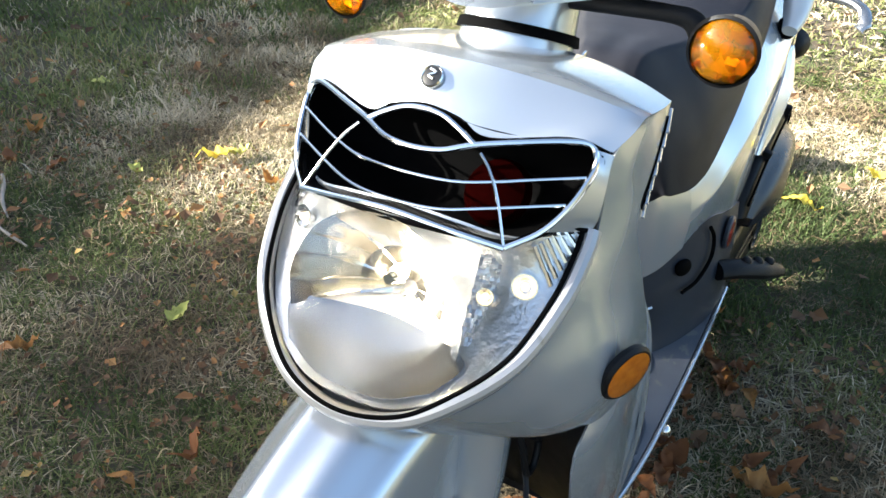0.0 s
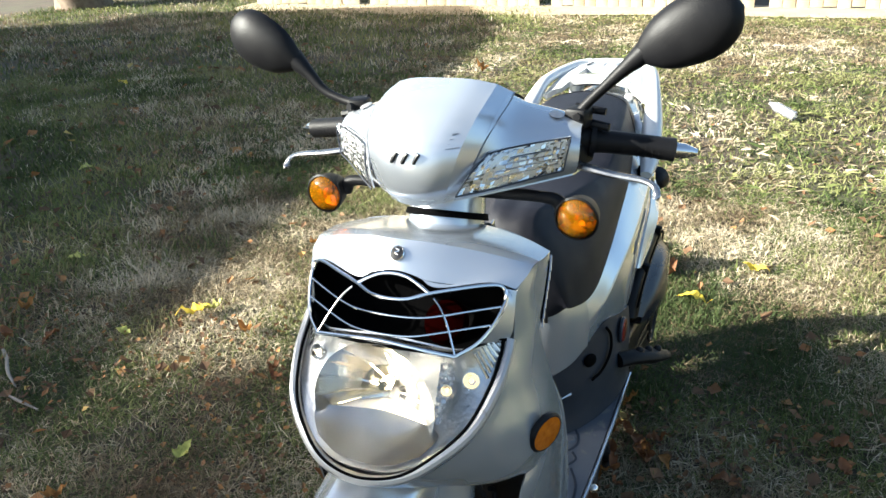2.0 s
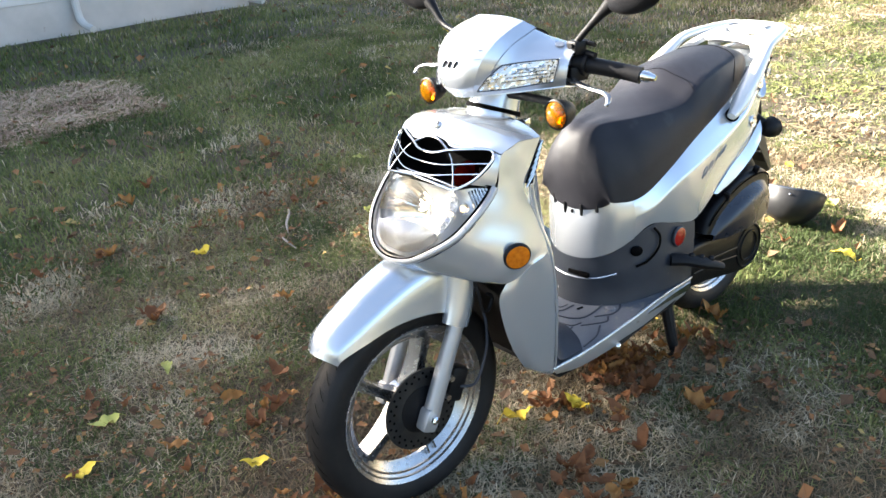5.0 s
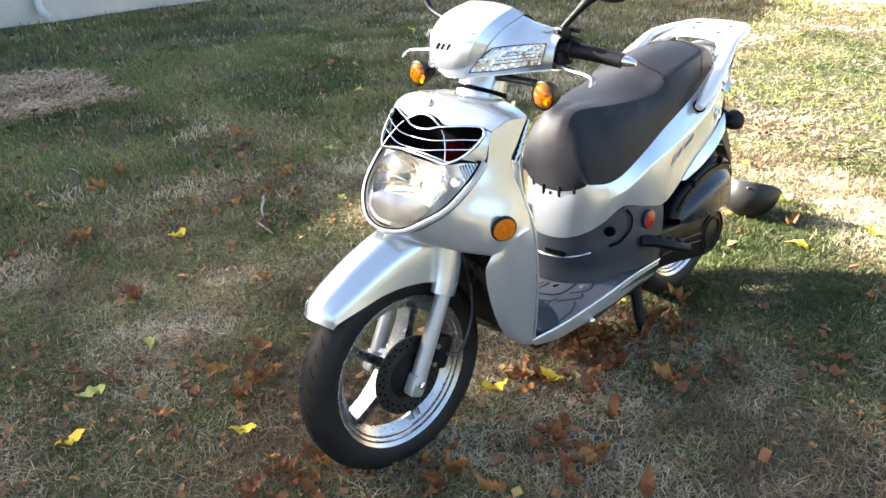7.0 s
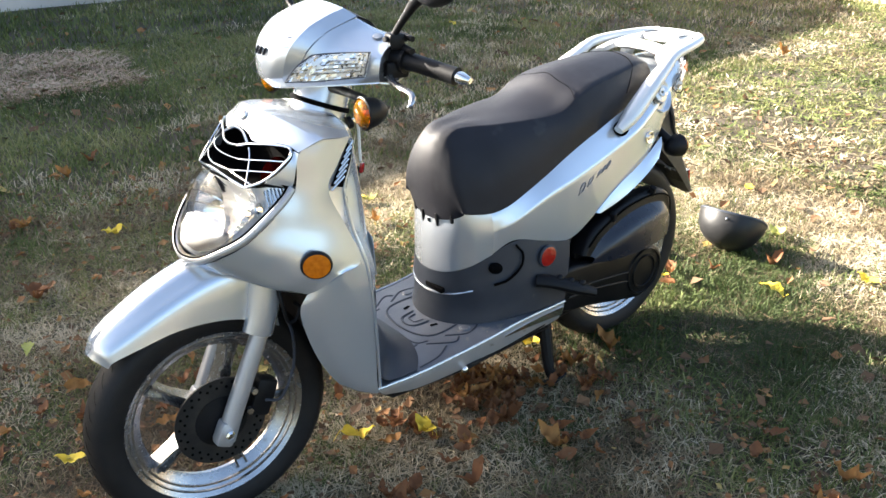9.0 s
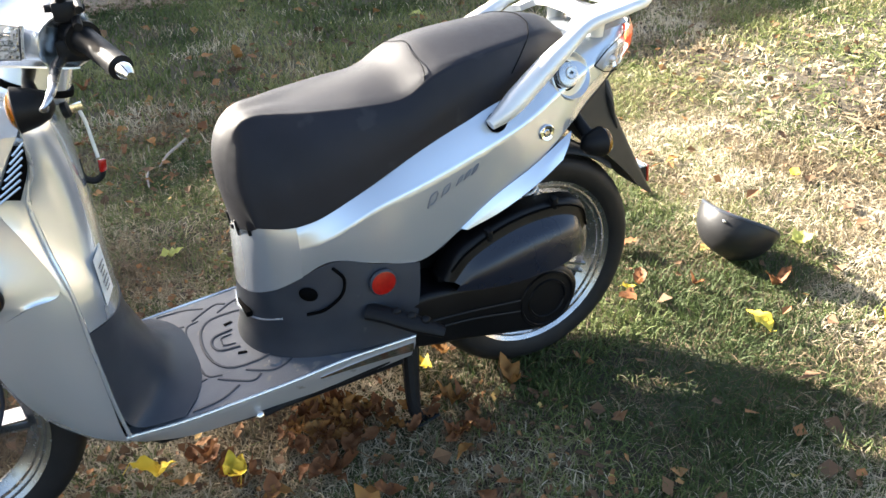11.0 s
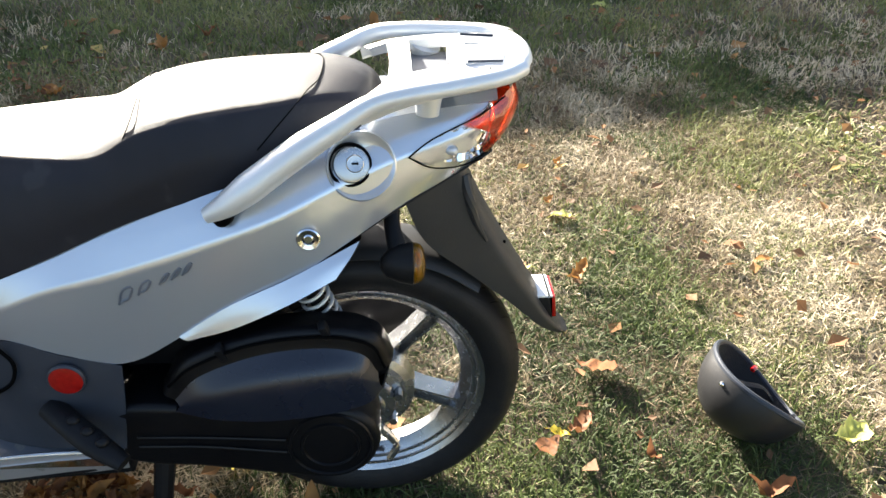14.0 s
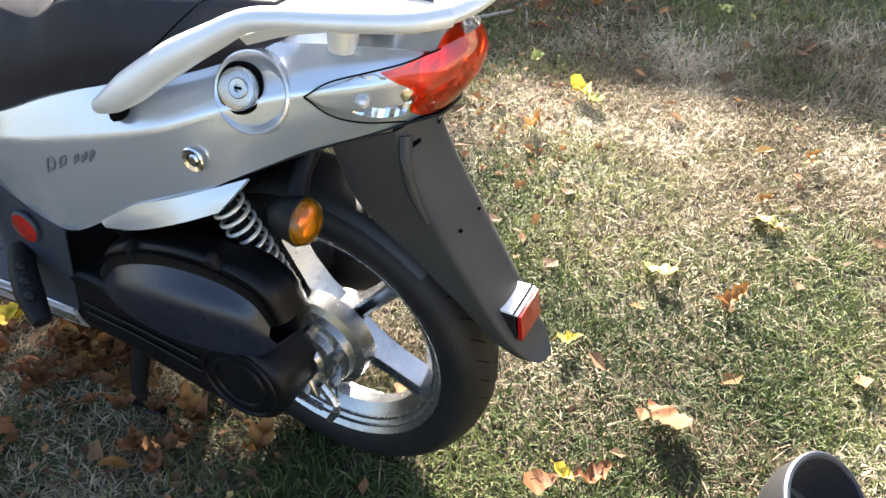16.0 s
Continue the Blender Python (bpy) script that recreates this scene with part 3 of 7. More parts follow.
part("horn", lathe([(0, 0.014), (0.018, 0.014), (0.031, 0.010), (0.036, 0.0), (0, 0.0)], (0.190, -0.060, 0.835), (-0.75, 0, 0.66), 28), SHADED_RED, grille, "red horn coloured nearly black as in shade behind the grille")
part("chrome_bar", both_sides(on_grille([(0, 0.879), (0.05, 0.879), (0.085, 0.882), (0.115, 0.885), (0.158, 0.887)]), 0.0016), CHROME, grille)
part("chrome_bar", both_sides(on_grille([(0, 0.8575), (0.045, 0.858), (0.085, 0.8625), (0.148, 0.867)]), 0.0016), CHROME, grille)
for s in (-1, 1):
    part("chrome_bar", rod(on_grille([(s * 0.066, 0.902), (s * 0.080, 0.889), (s * 0.095, 0.867), (s * 0.111, 0.837)], 0.001), 0.0017, 8, 14), CHROME, grille)
part("chrome_frame", both_sides(on_grille([(0, 0.898), (0.030, 0.900), (0.057, 0.907), (0.095, 0.912), (0.130, 0.914), (0.150, 0.912), (0.159, 0.903), (0.160, 0.890), (0.151, 0.866), (0.136, 0.848), (0.112, 0.836)], 0.001), 0.0029, 90), CHROME, grille)
part("chrome_frame", both_sides(on_grille([(0, 0.927), (0.021, 0.9245), (0.040, 0.917), (0.057, 0.908)], 0.001), 0.0029, 40), CHROME, grille)
part("chrome_frame", both_sides(on_grille([(0, 0.851), (0.06, 0.8455), (0.090, 0.8405), (0.112, 0.836)], 0.002), 0.0031, 40), CHROME, grille)
for s in (-1, 1):
    part("grille_cheek", shell([on_grille([(s * 0.158, 0.906), (s * 0.163, 0.890), (s * 0.155, 0.866), (s * 0.140, 0.846)], -0.004),
                                [(0.192, s * 0.171, 0.903), (0.184, s * 0.1715, 0.875), (0.177, s * 0.170, 0.845), (0.172, s * 0.166, 0.832)]], 4, 16, 0.002), SILVER, grille, "silver edge beside the grille")
badge = part("round_badge", lathe([(0, 0.0025), (0.008, 0.002), (0.0100, 0.0015), (0.011, 0.0), (0.010, -0.002), (0, -0.002)], (0.1605, 0.0, 0.9535), (-0.72, 0, 0.69), 28), DECAL, scooter, "round black and chrome badge")
part("badge_ring", lathe([(0.0095, 0.0015), (0.0105, 0.0028), (0.0115, 0.0015), (0.0115, -0.002)], (0.1605, 0.0, 0.9535), (-0.72, 0, 0.69), 28), CHROME, badge)
part("badge_mark", rod([(0.1622, 0.003, 0.9600), (0.1608, -0.0035, 0.9580), (0.1582, 0.003, 0.9552), (0.1562, -0.003, 0.9530)], 0.0013, 6, 12), CHROME, badge)

# headlight
OUT = [(-0.012, 0, 0.676), (-0.001, 0.060, 0.683), (0.024, 0.105, 0.706), (0.066, 0.145, 0.738), (0.116, 0.164, 0.780), (0.155, 0.168, 0.812), (0.174, 0.167, 0.832)]
TOP = [(0.174, 0.167, 0.832), (0.150, 0.148, 0.843), (0.122, 0.125, 0.841), (0.102, 0.110, 0.838), (0.085, 0.06, 0.844), (0.076, 0, 0.847)]
headlight = part("headlight", shell([[(0.110, 0, 0.842), (0.110, 0.06, 0.839), (0.120, 0.11, 0.834), (0.172, 0.163, 0.829)],
                                     [(0.150, 0, 0.79), (0.138, 0.065, 0.79), (0.118, 0.11, 0.787), (0.128, 0.158, 0.786)],
                                     [(0.142, 0, 0.735), (0.115, 0.06, 0.737), (0.078, 0.095, 0.74), (0.086, 0.145, 0.747)],
                                     [(0.00, 0, 0.685), (0.002, 0.035, 0.686), (0.010, 0.065, 0.692), (0.030, 0.105, 0.708)]], 16, 33, 0.003, whole=True), HOUSING, scooter, "lit halogen headlight under a clear lens")
part("headlight_rim", both_sides(OUT, 0.0085, 80, 10), SILVER_MATT, headlight, "grey rubber-edged headlight rim")
bm = both_sides([(x - 0.004, y * 0.955, z + 0.006) for x, y, z in OUT], 0.0026, 80, 8)
sweep(bm, [(x - 0.002, y, z) for x, y, z in TOP], 0.0026, 8, 30)
sweep(bm, [(x - 0.002, -y, z) for x, y, z in TOP], 0.0026, 8, 30)
part("lens_seal", bm, SHADE_AND_SEAL, headlight)
bowl_me = bmesh.new()
turn_to = Vector((-0.97, 0, 0.22)).to_track_quat("Z", "Y").to_matrix()
rows = []
for r in np.linspace(0.008, 0.097, 16):
    ring = []
    for k in range(120):
        a = 2 * math.pi * k / 120
        step = 0.0016 * ((k // 6) % 2) * min(1, r / 0.04) + 0.0016 * (int(r * 42) % 2)
        ring.append(turn_to @ Vector((r * math.cos(a), r * math.sin(a), -0.078 + 8.0 * r * r + step)) + Vector((0.046, 0.0, 0.757)))
    rows.append(ring)
sheet(bowl_me, rows, close="v")
bmesh.ops.recalc_face_normals(bowl_me, faces=bowl_me.faces[:])
for f in [f for f in bowl_me.faces if f.calc_center_median().z < 0.731]:
    bowl_me.faces.remove(f)
part("reflector_bowl", bowl_me, REFLECTOR, headlight, "fluted mirror bowl", sharp=12)
part("lower_reflector", shell([[(0.080, 0.0, 0.732), (0.072, 0.05, 0.733), (0.058, 0.088, 0.737)], [(0.042, 0.0, 0.714), (0.043, 0.05, 0.716), (0.048, 0.101, 0.728)], [(0.004, 0.0, 0.693), (0.006, 0.040, 0.696), (0.022, 0.082, 0.709)]], 10, 21, 0.002, whole=True), PALE_MIRROR, headlight, "smooth pale lower reflector")
part("bulb", ball((0.104, 0.003, 0.766), (0.013, 0.009, 0.009)), BULB_ON, headlight, "burning halogen bulb")
part("bulb_cap", lathe([(0.0, 0.0), (0.006, 0.0), (0.0065, -0.010), (0, -0.011)], (0.084, 0.003, 0.770), (-0.97, 0, 0.22), 20), REFLECTOR, headlight)
for s in (-1, 1):
    for c, r in (((0.112, s * 0.090, 0.768), 0.008), ((0.121, s * 0.126, 0.787), 0.0115)):
        cup = part("side_lamp", lathe([(0.002, 0.0), (r * 0.6, 0.002), (r, 0.008), (r * 1.12, 0.008), (r * 1.15, -0.002)], c, (-0.85, s * 0.25, 0.3), 20), REFLECTOR, headlight)
        part("side_bulb", ball((c[0] - 0.006, c[1] + s * 0.002, c[2] + 0.002), (0.005, 0.004, 0.004)), BULB_SMALL, headlight)
    part("dimpled_panel", facets([[(0.121, s * 0.078, 0.806), (0.140, s * 0.146, 0.812)], [(0.110, s * 0.076, 0.768), (0.117, s * 0.137, 0.772)], [(0.070, s * 0.082, 0.733), (0.076, s * 0.121, 0.735)]], 25, 19, 0.0022, 3), LAMP_SILVER, headlight, sharp=1)
    bm = bmesh.new()
    for k in range(7):
        f = k / 6
        sweep(bm, [(0.128 + 0.036 * f, s * (0.148 + 0.012 * f), 0.790 + 0.036 * f), (0.130 + 0.036 * f, s * (0.128 + 0.018 * f), 0.826 + 0.010 * f)], 0.0026, 6)
    part("flute", bm, REFLECTOR, headlight)
part("lens", facing(shell([[(0.075, 0, 0.846), (0.085, 0.06, 0.843), (0.103, 0.11, 0.838), (0.135, 0.136, 0.840), (0.171, 0.164, 0.830)],
                    [(0.036, 0, 0.800), (0.048, 0.06, 0.797), (0.080, 0.11, 0.790), (0.105, 0.138, 0.786), (0.124, 0.161, 0.783)],
                    [(0.008, 0, 0.750), (0.018, 0.05, 0.748), (0.040, 0.095, 0.743), (0.060, 0.123, 0.738), (0.076, 0.146, 0.741)],
                    [(-0.008, 0, 0.710), (-0.003, 0.035, 0.708), (0.011, 0.068, 0.708), (0.024, 0.095, 0.712), (0.038, 0.118, 0.718)],
                    [(-0.014, 0, 0.682), (-0.012, 0.02, 0.682), (-0.006, 0.045, 0.684), (0.003, 0.065, 0.689), (0.014, 0.090, 0.699)]], 24, 41, 0, whole=True), (-1, 0, 0.4)), LENS, headlight, "clear headlight lens")

# side reflectors
for s in (-1, 1):
    base = part("side_reflector", lathe([(0, 0.0), (0.033, 0.0), (0.034, 0.006), (0.031, 0.010), (0, 0.010)], (0.190, s * 0.212, 0.672), (-0.42, s * 0.90, -0.12), 32), BLACK, scooter, "round amber reflector in black ring")
    part("reflector_face", lathe([(0, 0.012), (0.020, 0.0115), (0.029, 0.010), (0.029, 0.008), (0, 0.008)], (0.190, s * 0.212, 0.672), (-0.42, s * 0.90, -0.12), 32), AMBER_FLAT, base)

# steering head, handlebar cowl, lamps, mirrors, grips, levers
part("steering_neck", rod([(0.340, 0, 0.930), (0.368, 0, 1.000), (0.385, 0, 1.05)], [0.064, 0.060, 0.055], 28), SILVER, scooter, turned=True)
part("neck_gap", rod([(0.345, 0, 0.942), (0.349, 0, 0.952)], [0.069, 0.067], 28), SHADE_AND_SEAL, scooter, turned=True)
cowl = shell([[(0.238, 0, 0.999), (0.241, 0.022, 1.000), (0.250, 0.044, 1.003), (0.266, 0.062, 1.008)],
              [(0.216, 0, 1.028), (0.222, 0.034, 1.029), (0.238, 0.060, 1.032), (0.262, 0.080, 1.038)],
              [(0.224, 0, 1.085), (0.231, 0.044, 1.085), (0.249, 0.077, 1.085), (0.282, 0.098, 1.084)],
              [(0.262, 0, 1.128), (0.269, 0.052, 1.128), (0.288, 0.088, 1.125), (0.322, 0.108, 1.115)],
              [(0.312, 0, 1.153), (0.318, 0.052, 1.152), (0.335, 0.090, 1.146), (0.365, 0.110, 1.131)],
              [(0.362, 0, 1.168), (0.366, 0.050, 1.166), (0.378, 0.086, 1.157), (0.398, 0.106, 1.140)]], 40, 36, 0.003, whole=True, crease=[2])
cowl = part("handlebar_cowl", cowl, SILVER, scooter, "silver handlebar cowl with clear side lamps", 14, turned=True)
pair("cowl_wing", [[(0.262, 0.058, 1.004), (0.300, 0.100, 1.008), (0.345, 0.155, 1.014), (0.385, 0.205, 1.020)],
              [(0.258, 0.070, 1.030), (0.295, 0.110, 1.033), (0.340, 0.162, 1.036), (0.378, 0.214, 1.038)],
              [(0.275, 0.092, 1.075), (0.312, 0.125, 1.075), (0.352, 0.172, 1.074), (0.384, 0.216, 1.070)],
              [(0.310, 0.104, 1.115), (0.345, 0.128, 1.106), (0.380, 0.168, 1.098), (0.405, 0.212, 1.090)],
              [(0.372, 0.104, 1.140), (0.395, 0.125, 1.122), (0.418, 0.165, 1.108), (0.435, 0.212, 1.094)],
              [(0.415, 0.100, 1.125), (0.430, 0.125, 1.112), (0.445, 0.165, 1.100), (0.455, 0.210, 1.082)],
              [(0.440, 0.090, 1.060), (0.455, 0.125, 1.055), (0.465, 0.165, 1.045), (0.462, 0.206, 1.035)],
              [(0.400, 0.050, 1.002), (0.410, 0.100, 1.002), (0.420, 0.155, 1.005), (0.430, 0.200, 1.012)]], 44, 22, 0.003, SILVER, cowl, turned=True)
part("cowl_back", shell([[(0.366, 0, 1.166), (0.370, 0.045, 1.164), (0.398, 0.102, 1.142)], [(0.420, 0, 1.135), (0.425, 0.06, 1.132), (0.435, 0.11, 1.118)],
                         [(0.445, 0, 1.06), (0.45, 0.06, 1.06), (0.45, 0.11, 1.055)], [(0.40, 0, 1.0), (0.40, 0.04, 1.0), (0.41, 0.08, 1.002)]], 16, 21, 0.003, whole=True), BLACK, cowl, turned=True)
part("cowl_underside", shell([[(0.246, 0, 1.001), (0.252, 0.03, 1.002), (0.300, 0.098, 1.008), (0.384, 0.203, 1.020)], [(0.33, 0, 0.998), (0.34, 0.04, 0.998), (0.37, 0.10, 1.002), (0.41, 0.20, 1.014)],
                              [(0.40, 0, 1.0), (0.405, 0.05, 1.001), (0.415, 0.11, 1.002), (0.43, 0.20, 1.012)]], 10, 31, 0.003, whole=True), SILVER, cowl, turned=True)
for s in (-1, 1):
    lamp_rows = [[(0.246, s * 0.066, 1.020), (0.290, s * 0.110, 1.022), (0.340, s * 0.165, 1.030), (0.362, s * 0.193, 1.034)],
                 [(0.262, s * 0.082, 1.048), (0.300, s * 0.116, 1.051), (0.345, s * 0.169, 1.056), (0.366, s * 0.198, 1.058)],
                 [(0.295, s * 0.100, 1.074), (0.318, s * 0.126, 1.078), (0.352, s * 0.172, 1.082), (0.372, s * 0.203, 1.084)]]
    back = [[(x - 0.004, y + s * 0.003, z) for x, y, z in r] for r in lamp_rows]
    lamp = part("position_lamp", shell(back, 10, 18, 0.002), LAMP_SILVER, scooter, "clear lamp set into the cowl", turned=True)
    bm = bmesh.new()
    for k in range(4):
        g = surf(back, 21, 24)[5 + 3 * k, 6 + k:-3 - k] + np.array((-0.002, s * 0.001, 0.0))
        sweep(bm, g, 0.0030, 5, 0, 0.5)
    part("lamp_flute", bm, REFLECTOR, lamp, turned=True)
    inner_rows = [[(x - 0.0015, y + s * 0.0012, z) for x, y, z in r] for r in back]
    part("lamp_facets", facets(inner_rows, 10, 22, 0.0024, 5), REFLECTOR, lamp, sharp=1, turned=True)
    front = [[(x - 0.010, y + s * 0.006, z) for x, y, z in r] for r in lamp_rows]
    part("lamp_lens", facing(shell(front, 10, 18, 0), (-1, s, 0.2)), LENS, lamp, turned=True)
    g = surf(front, 12, 24)
    loop = np.vstack([g[0], g[1:, -1], g[-1, -2::-1], g[-2:0:-1, 0], g[:1, 0]])
    part("lamp_edge", rod(loop, 0.0014, 6), GREY_PLASTIC, lamp, turned=True)
    # grip, bar end, lever, perch
    grip = part("hand_grip", rod([(0.432, s * 0.190, 1.062), (0.450, s * 0.235, 1.055), (0.470, s * 0.300, 1.045), (0.482, s * 0.338, 1.038)], [0.024, 0.0185, 0.0175, 0.0185], 18, 20), BLACK, scooter, "black rubber handlebar grip", turned=True)
    bm = bmesh.new()
    for k in range(8):
        f = 0.18 + 0.1 * k
        c = Vector((0.450 + 0.032 * f, s * (0.235 + 0.103 * f), 1.055 - 0.017 * f))
        lathe([(0.0170, -0.0015), (0.0181, -0.001), (0.0181, 0.001), (0.0170, 0.0015)], c, (0.29, s * 0.94, -0.15), 16, bm=bm)
    part("grip_ring", bm, BLACK, grip, turned=True)
    part("grip_flange", lathe([(0, -0.004), (0.027, -0.004), (0.027, 0.004), (0, 0.004)], (0.443, s * 0.218, 1.058), (0.29, s * 0.94, -0.15), 24), BLACK, grip, turned=True)
    part("bar_end", rod([(0.481, s * 0.336, 1.0385), (0.486, s * 0.352, 1.036), (0.489, s * 0.362, 1.0345), (0.491, s * 0.371, 1.033)], [0.012, 0.0125, 0.009, 0.006], 14), CHROME, grip, turned=True)
    part("brake_lever", rod([(0.415, s * 0.185, 1.030), (0.400, s * 0.220, 1.026), (0.392, s * 0.265, 1.020), (0.388, s * 0.310, 1.016), (0.382, s * 0.330, 1.010), (0.374, s * 0.336, 1.000), (0.371, s * 0.333, 0.994)],
                            [0.011, 0.009, 0.008, 0.007, 0.006, 0.006, 0.0075], 10, 30, 0.75), CAST, scooter, "polished metal brake lever", turned=True)
    perch = part("lever_perch", block((0.428, s * 0.200, 1.040), (0.05, 0.03, 0.036), (0, 0, s * 15), 0.008), BLACK, scooter, turned=True)
    clamp = part("mirror_clamp", block((0.428, s * 0.200, 1.098), (0.034, 0.036, 0.032), (0, 0, s * 10), 0.006), BLACK, scooter, turned=True)
    part("pinch_bolt", rod([(0.40, s * 0.205, 1.104), (0.455, s * 0.200, 1.098)], 0.006, 8), BLACK, clamp, turned=True)
    part("cable_end", rod([(0.44, s * 0.188, 1.090), (0.44, s * 0.245, 1.080)], [0.008, 0.007], 8), BLACK, clamp, turned=True)
    part("cable_end", rod([(0.445, s * 0.190, 1.110), (0.447, s * 0.238, 1.103)], [0.007, 0.006], 8), BLACK, clamp, turned=True)
    dy, dz = (0.028, -0.022) if s > 0 else (0.0, 0.0)
    mirror = part("rear_view_mirror", rod([(0.424, s * 0.203, 1.106), (0.425, s * 0.214 + dy / 2, 1.120 + dz / 2), (0.427, s * 0.242 + dy, 1.147 + dz), (0.430, s * 0.272 + dy, 1.175 + dz), (0.434, s * 0.305 + dy, 1.203 + dz)], [0.0085, 0.0075, 0.008, 0.011, 0.019], 12, 24),
                  BLACK, scooter, "black oval mirror on a slim stalk", turned=True)
    head = bmesh.new()
    rows = []
    for f, w, d in ((0.0, 0.015, 0.013), (0.08, 0.026, 0.018), (0.25, 0.041, 0.026), (0.5, 0.049, 0.030), (0.72, 0.048, 0.028), (0.88, 0.036, 0.020), (0.96, 0.021, 0.011), (1.0, 0.003, 0.002)):
        c = np.array((0.432, s * (0.293 + 0.140 * f) + dy, 1.196 + 0.066 * f + dz))
        upv, out = np.array((0, -s * 0.38, 0.92)), np.array((-1.0, 0, 0))
        ring = []
        for a in np.linspace(0, 2 * np.pi, 20, endpoint=False):
            u, v = math.cos(a), math.sin(a)
            ring.append(c + upv * w * u + out * (d * v if v > 0 else 0.006 * v))
        rows.append(ring)
    rows = [list(r) for r in surf([r + r[:1] for r in rows], 26, 33)[:, :-1]]
    vs = sheet(head, rows, close="v")
    head.faces.new(vs[0])
    head.faces.new(vs[-1])
    bmesh.ops.recalc_face_normals(head, faces=head.faces[:])
    part("mirror_housing", head, BLACK, mirror, turned=True)
    # front turn signals
    sig = part("front_turn_signal", lathe([(0.0, 0.056), (0.010, 0.054), (0.021, 0.044), (0.029, 0.027), (0.034, 0.006), (0.0352, 0.0), (0.032, -0.002)], (0.327, s * 0.227, 0.968), (1, 0, 0.02), 30), BLACK, scooter, "round amber turn signal in black housing", turned=True)
    part("signal_lens", lathe([(0.0, -0.013), (0.012, -0.0125), (0.022, -0.009), (0.029, -0.003), (0.0318, 0.001), (0.0318, 0.004)], (0.327, s * 0.227, 0.968), (1, 0, 0.02), 30), AMBER, sig, turned=True)
    part("signal_reflector", rippled(lathe([(0.004, 0.022), (0.011, 0.020), (0.018, 0.016), (0.025, 0.011), (0.032, 0.004)], (0.327, s * 0.227, 0.968), (1, 0, 0.02), 12), 0.0028, 4), REFLECTOR, sig, sharp=10, turned=True)
    part("signal_bulb", ball((0.339, s * 0.227, 0.968), (0.010, 0.007, 0.007)), AMBER_FLAT, sig, turned=True)
    part("signal_stalk", rod([(0.352, s * 0.060, 0.992), (0.352, s * 0.105, 0.990), (0.350, s * 0.165, 0.990), (0.352, s * 0.188, 0.985), (0.352, s * 0.200, 0.970)], [0.013, 0.010, 0.009, 0.011, 0.013], 12, 18), BLACK, sig, turned=True)
for s in (-1, 1):
    seam = spline([(0.266, s * 0.0625, 1.008), (0.262, s * 0.0805, 1.038), (0.282, s * 0.0985, 1.084), (0.322, s * 0.1085, 1.1155), (0.365, s * 0.1105, 1.1315), (0.398, s * 0.1065, 1.1405)], 40)
    part("cowl_seam", rod(seam, 0.0011, 5), DECAL_GREY, cowl, turned=True)
    part("cover_plug", lathe([(0, 0.001), (0.010, 0.001), (0.0115, 0.0), (0, -0.002)], (0.405, s * 0.172, 1.107), (-0.2, s * 0.25, 0.95), 20), SILVER_MATT, cowl, turned=True)
# maker's marks, drawn as plain bars
bm = bmesh.new()
for k in range(3):
    y = 0.0185 - 0.0185 * k
    at = 0.2205 + 3.6 * y * y
    sweep(bm, [(at - 0.0004, y + 0.0035, 1.0715), (at - 0.0002, y, 1.079), (at + 0.0020, y - 0.0035, 1.0865)], 0.0050, 5, 0, 0.6)
part("cowl_mark", bm, DECAL, cowl, "three slanted black marks on the cowl", turned=True)
bm = bmesh.new()
for k in range(4):
    z = 1.090 + 0.0062 * k
    sweep(bm, [(0.2368 + 0.76 * (z - 1.085), -0.058 - 0.002 * k, z), (0.2472 + 0.90 * (z - 1.085), -0.076 - 0.001 * k, z + 0.001)], 0.0013, 4)
part("cowl_stripe", bm, DECAL_GREY, cowl, turned=True)

# floorboard
floor = shell([[(0.345, 0.0, 0.288), (0.345, 0.10, 0.288), (0.346, 0.188, 0.284)], [(0.45, 0.0, 0.297), (0.45, 0.10, 0.297), (0.45, 0.197, 0.289)],
               [(0.56, 0.0, 0.303), (0.56, 0.10, 0.303), (0.56, 0.201, 0.297)], [(0.68, 0.0, 0.311), (0.68, 0.10, 0.311), (0.68, 0.203, 0.306)],
               [(0.80, 0.0, 0.322), (0.80, 0.10, 0.322), (0.80, 0.204, 0.319)], [(0.95, 0.0, 0.325), (0.95, 0.10, 0.325), (0.95, 0.201, 0.319)]], 24, 33, 0.010, whole=True)
floor = part("footboard", floor, MAT_PLASTIC, scooter, "grey plastic footboard with moulded ridges")


def floor_z(x, y):
    return float(np.interp(x, (0.345, 0.45, 0.56, 0.68, 0.80, 0.95), (0.288, 0.297, 0.303, 0.311, 0.322, 0.325))) - 0.008 * min(1, (abs(y) / 0.2) ** 3)


def ridge(points, r=0.0042, flat=0.5, n=24):
    p = spline([(x, y, 0) for x, y in points], n)
    return rod([(x, y, floor_z(x, y) + 0.0015) for x, y, _ in p], r, 8, 0, flat)


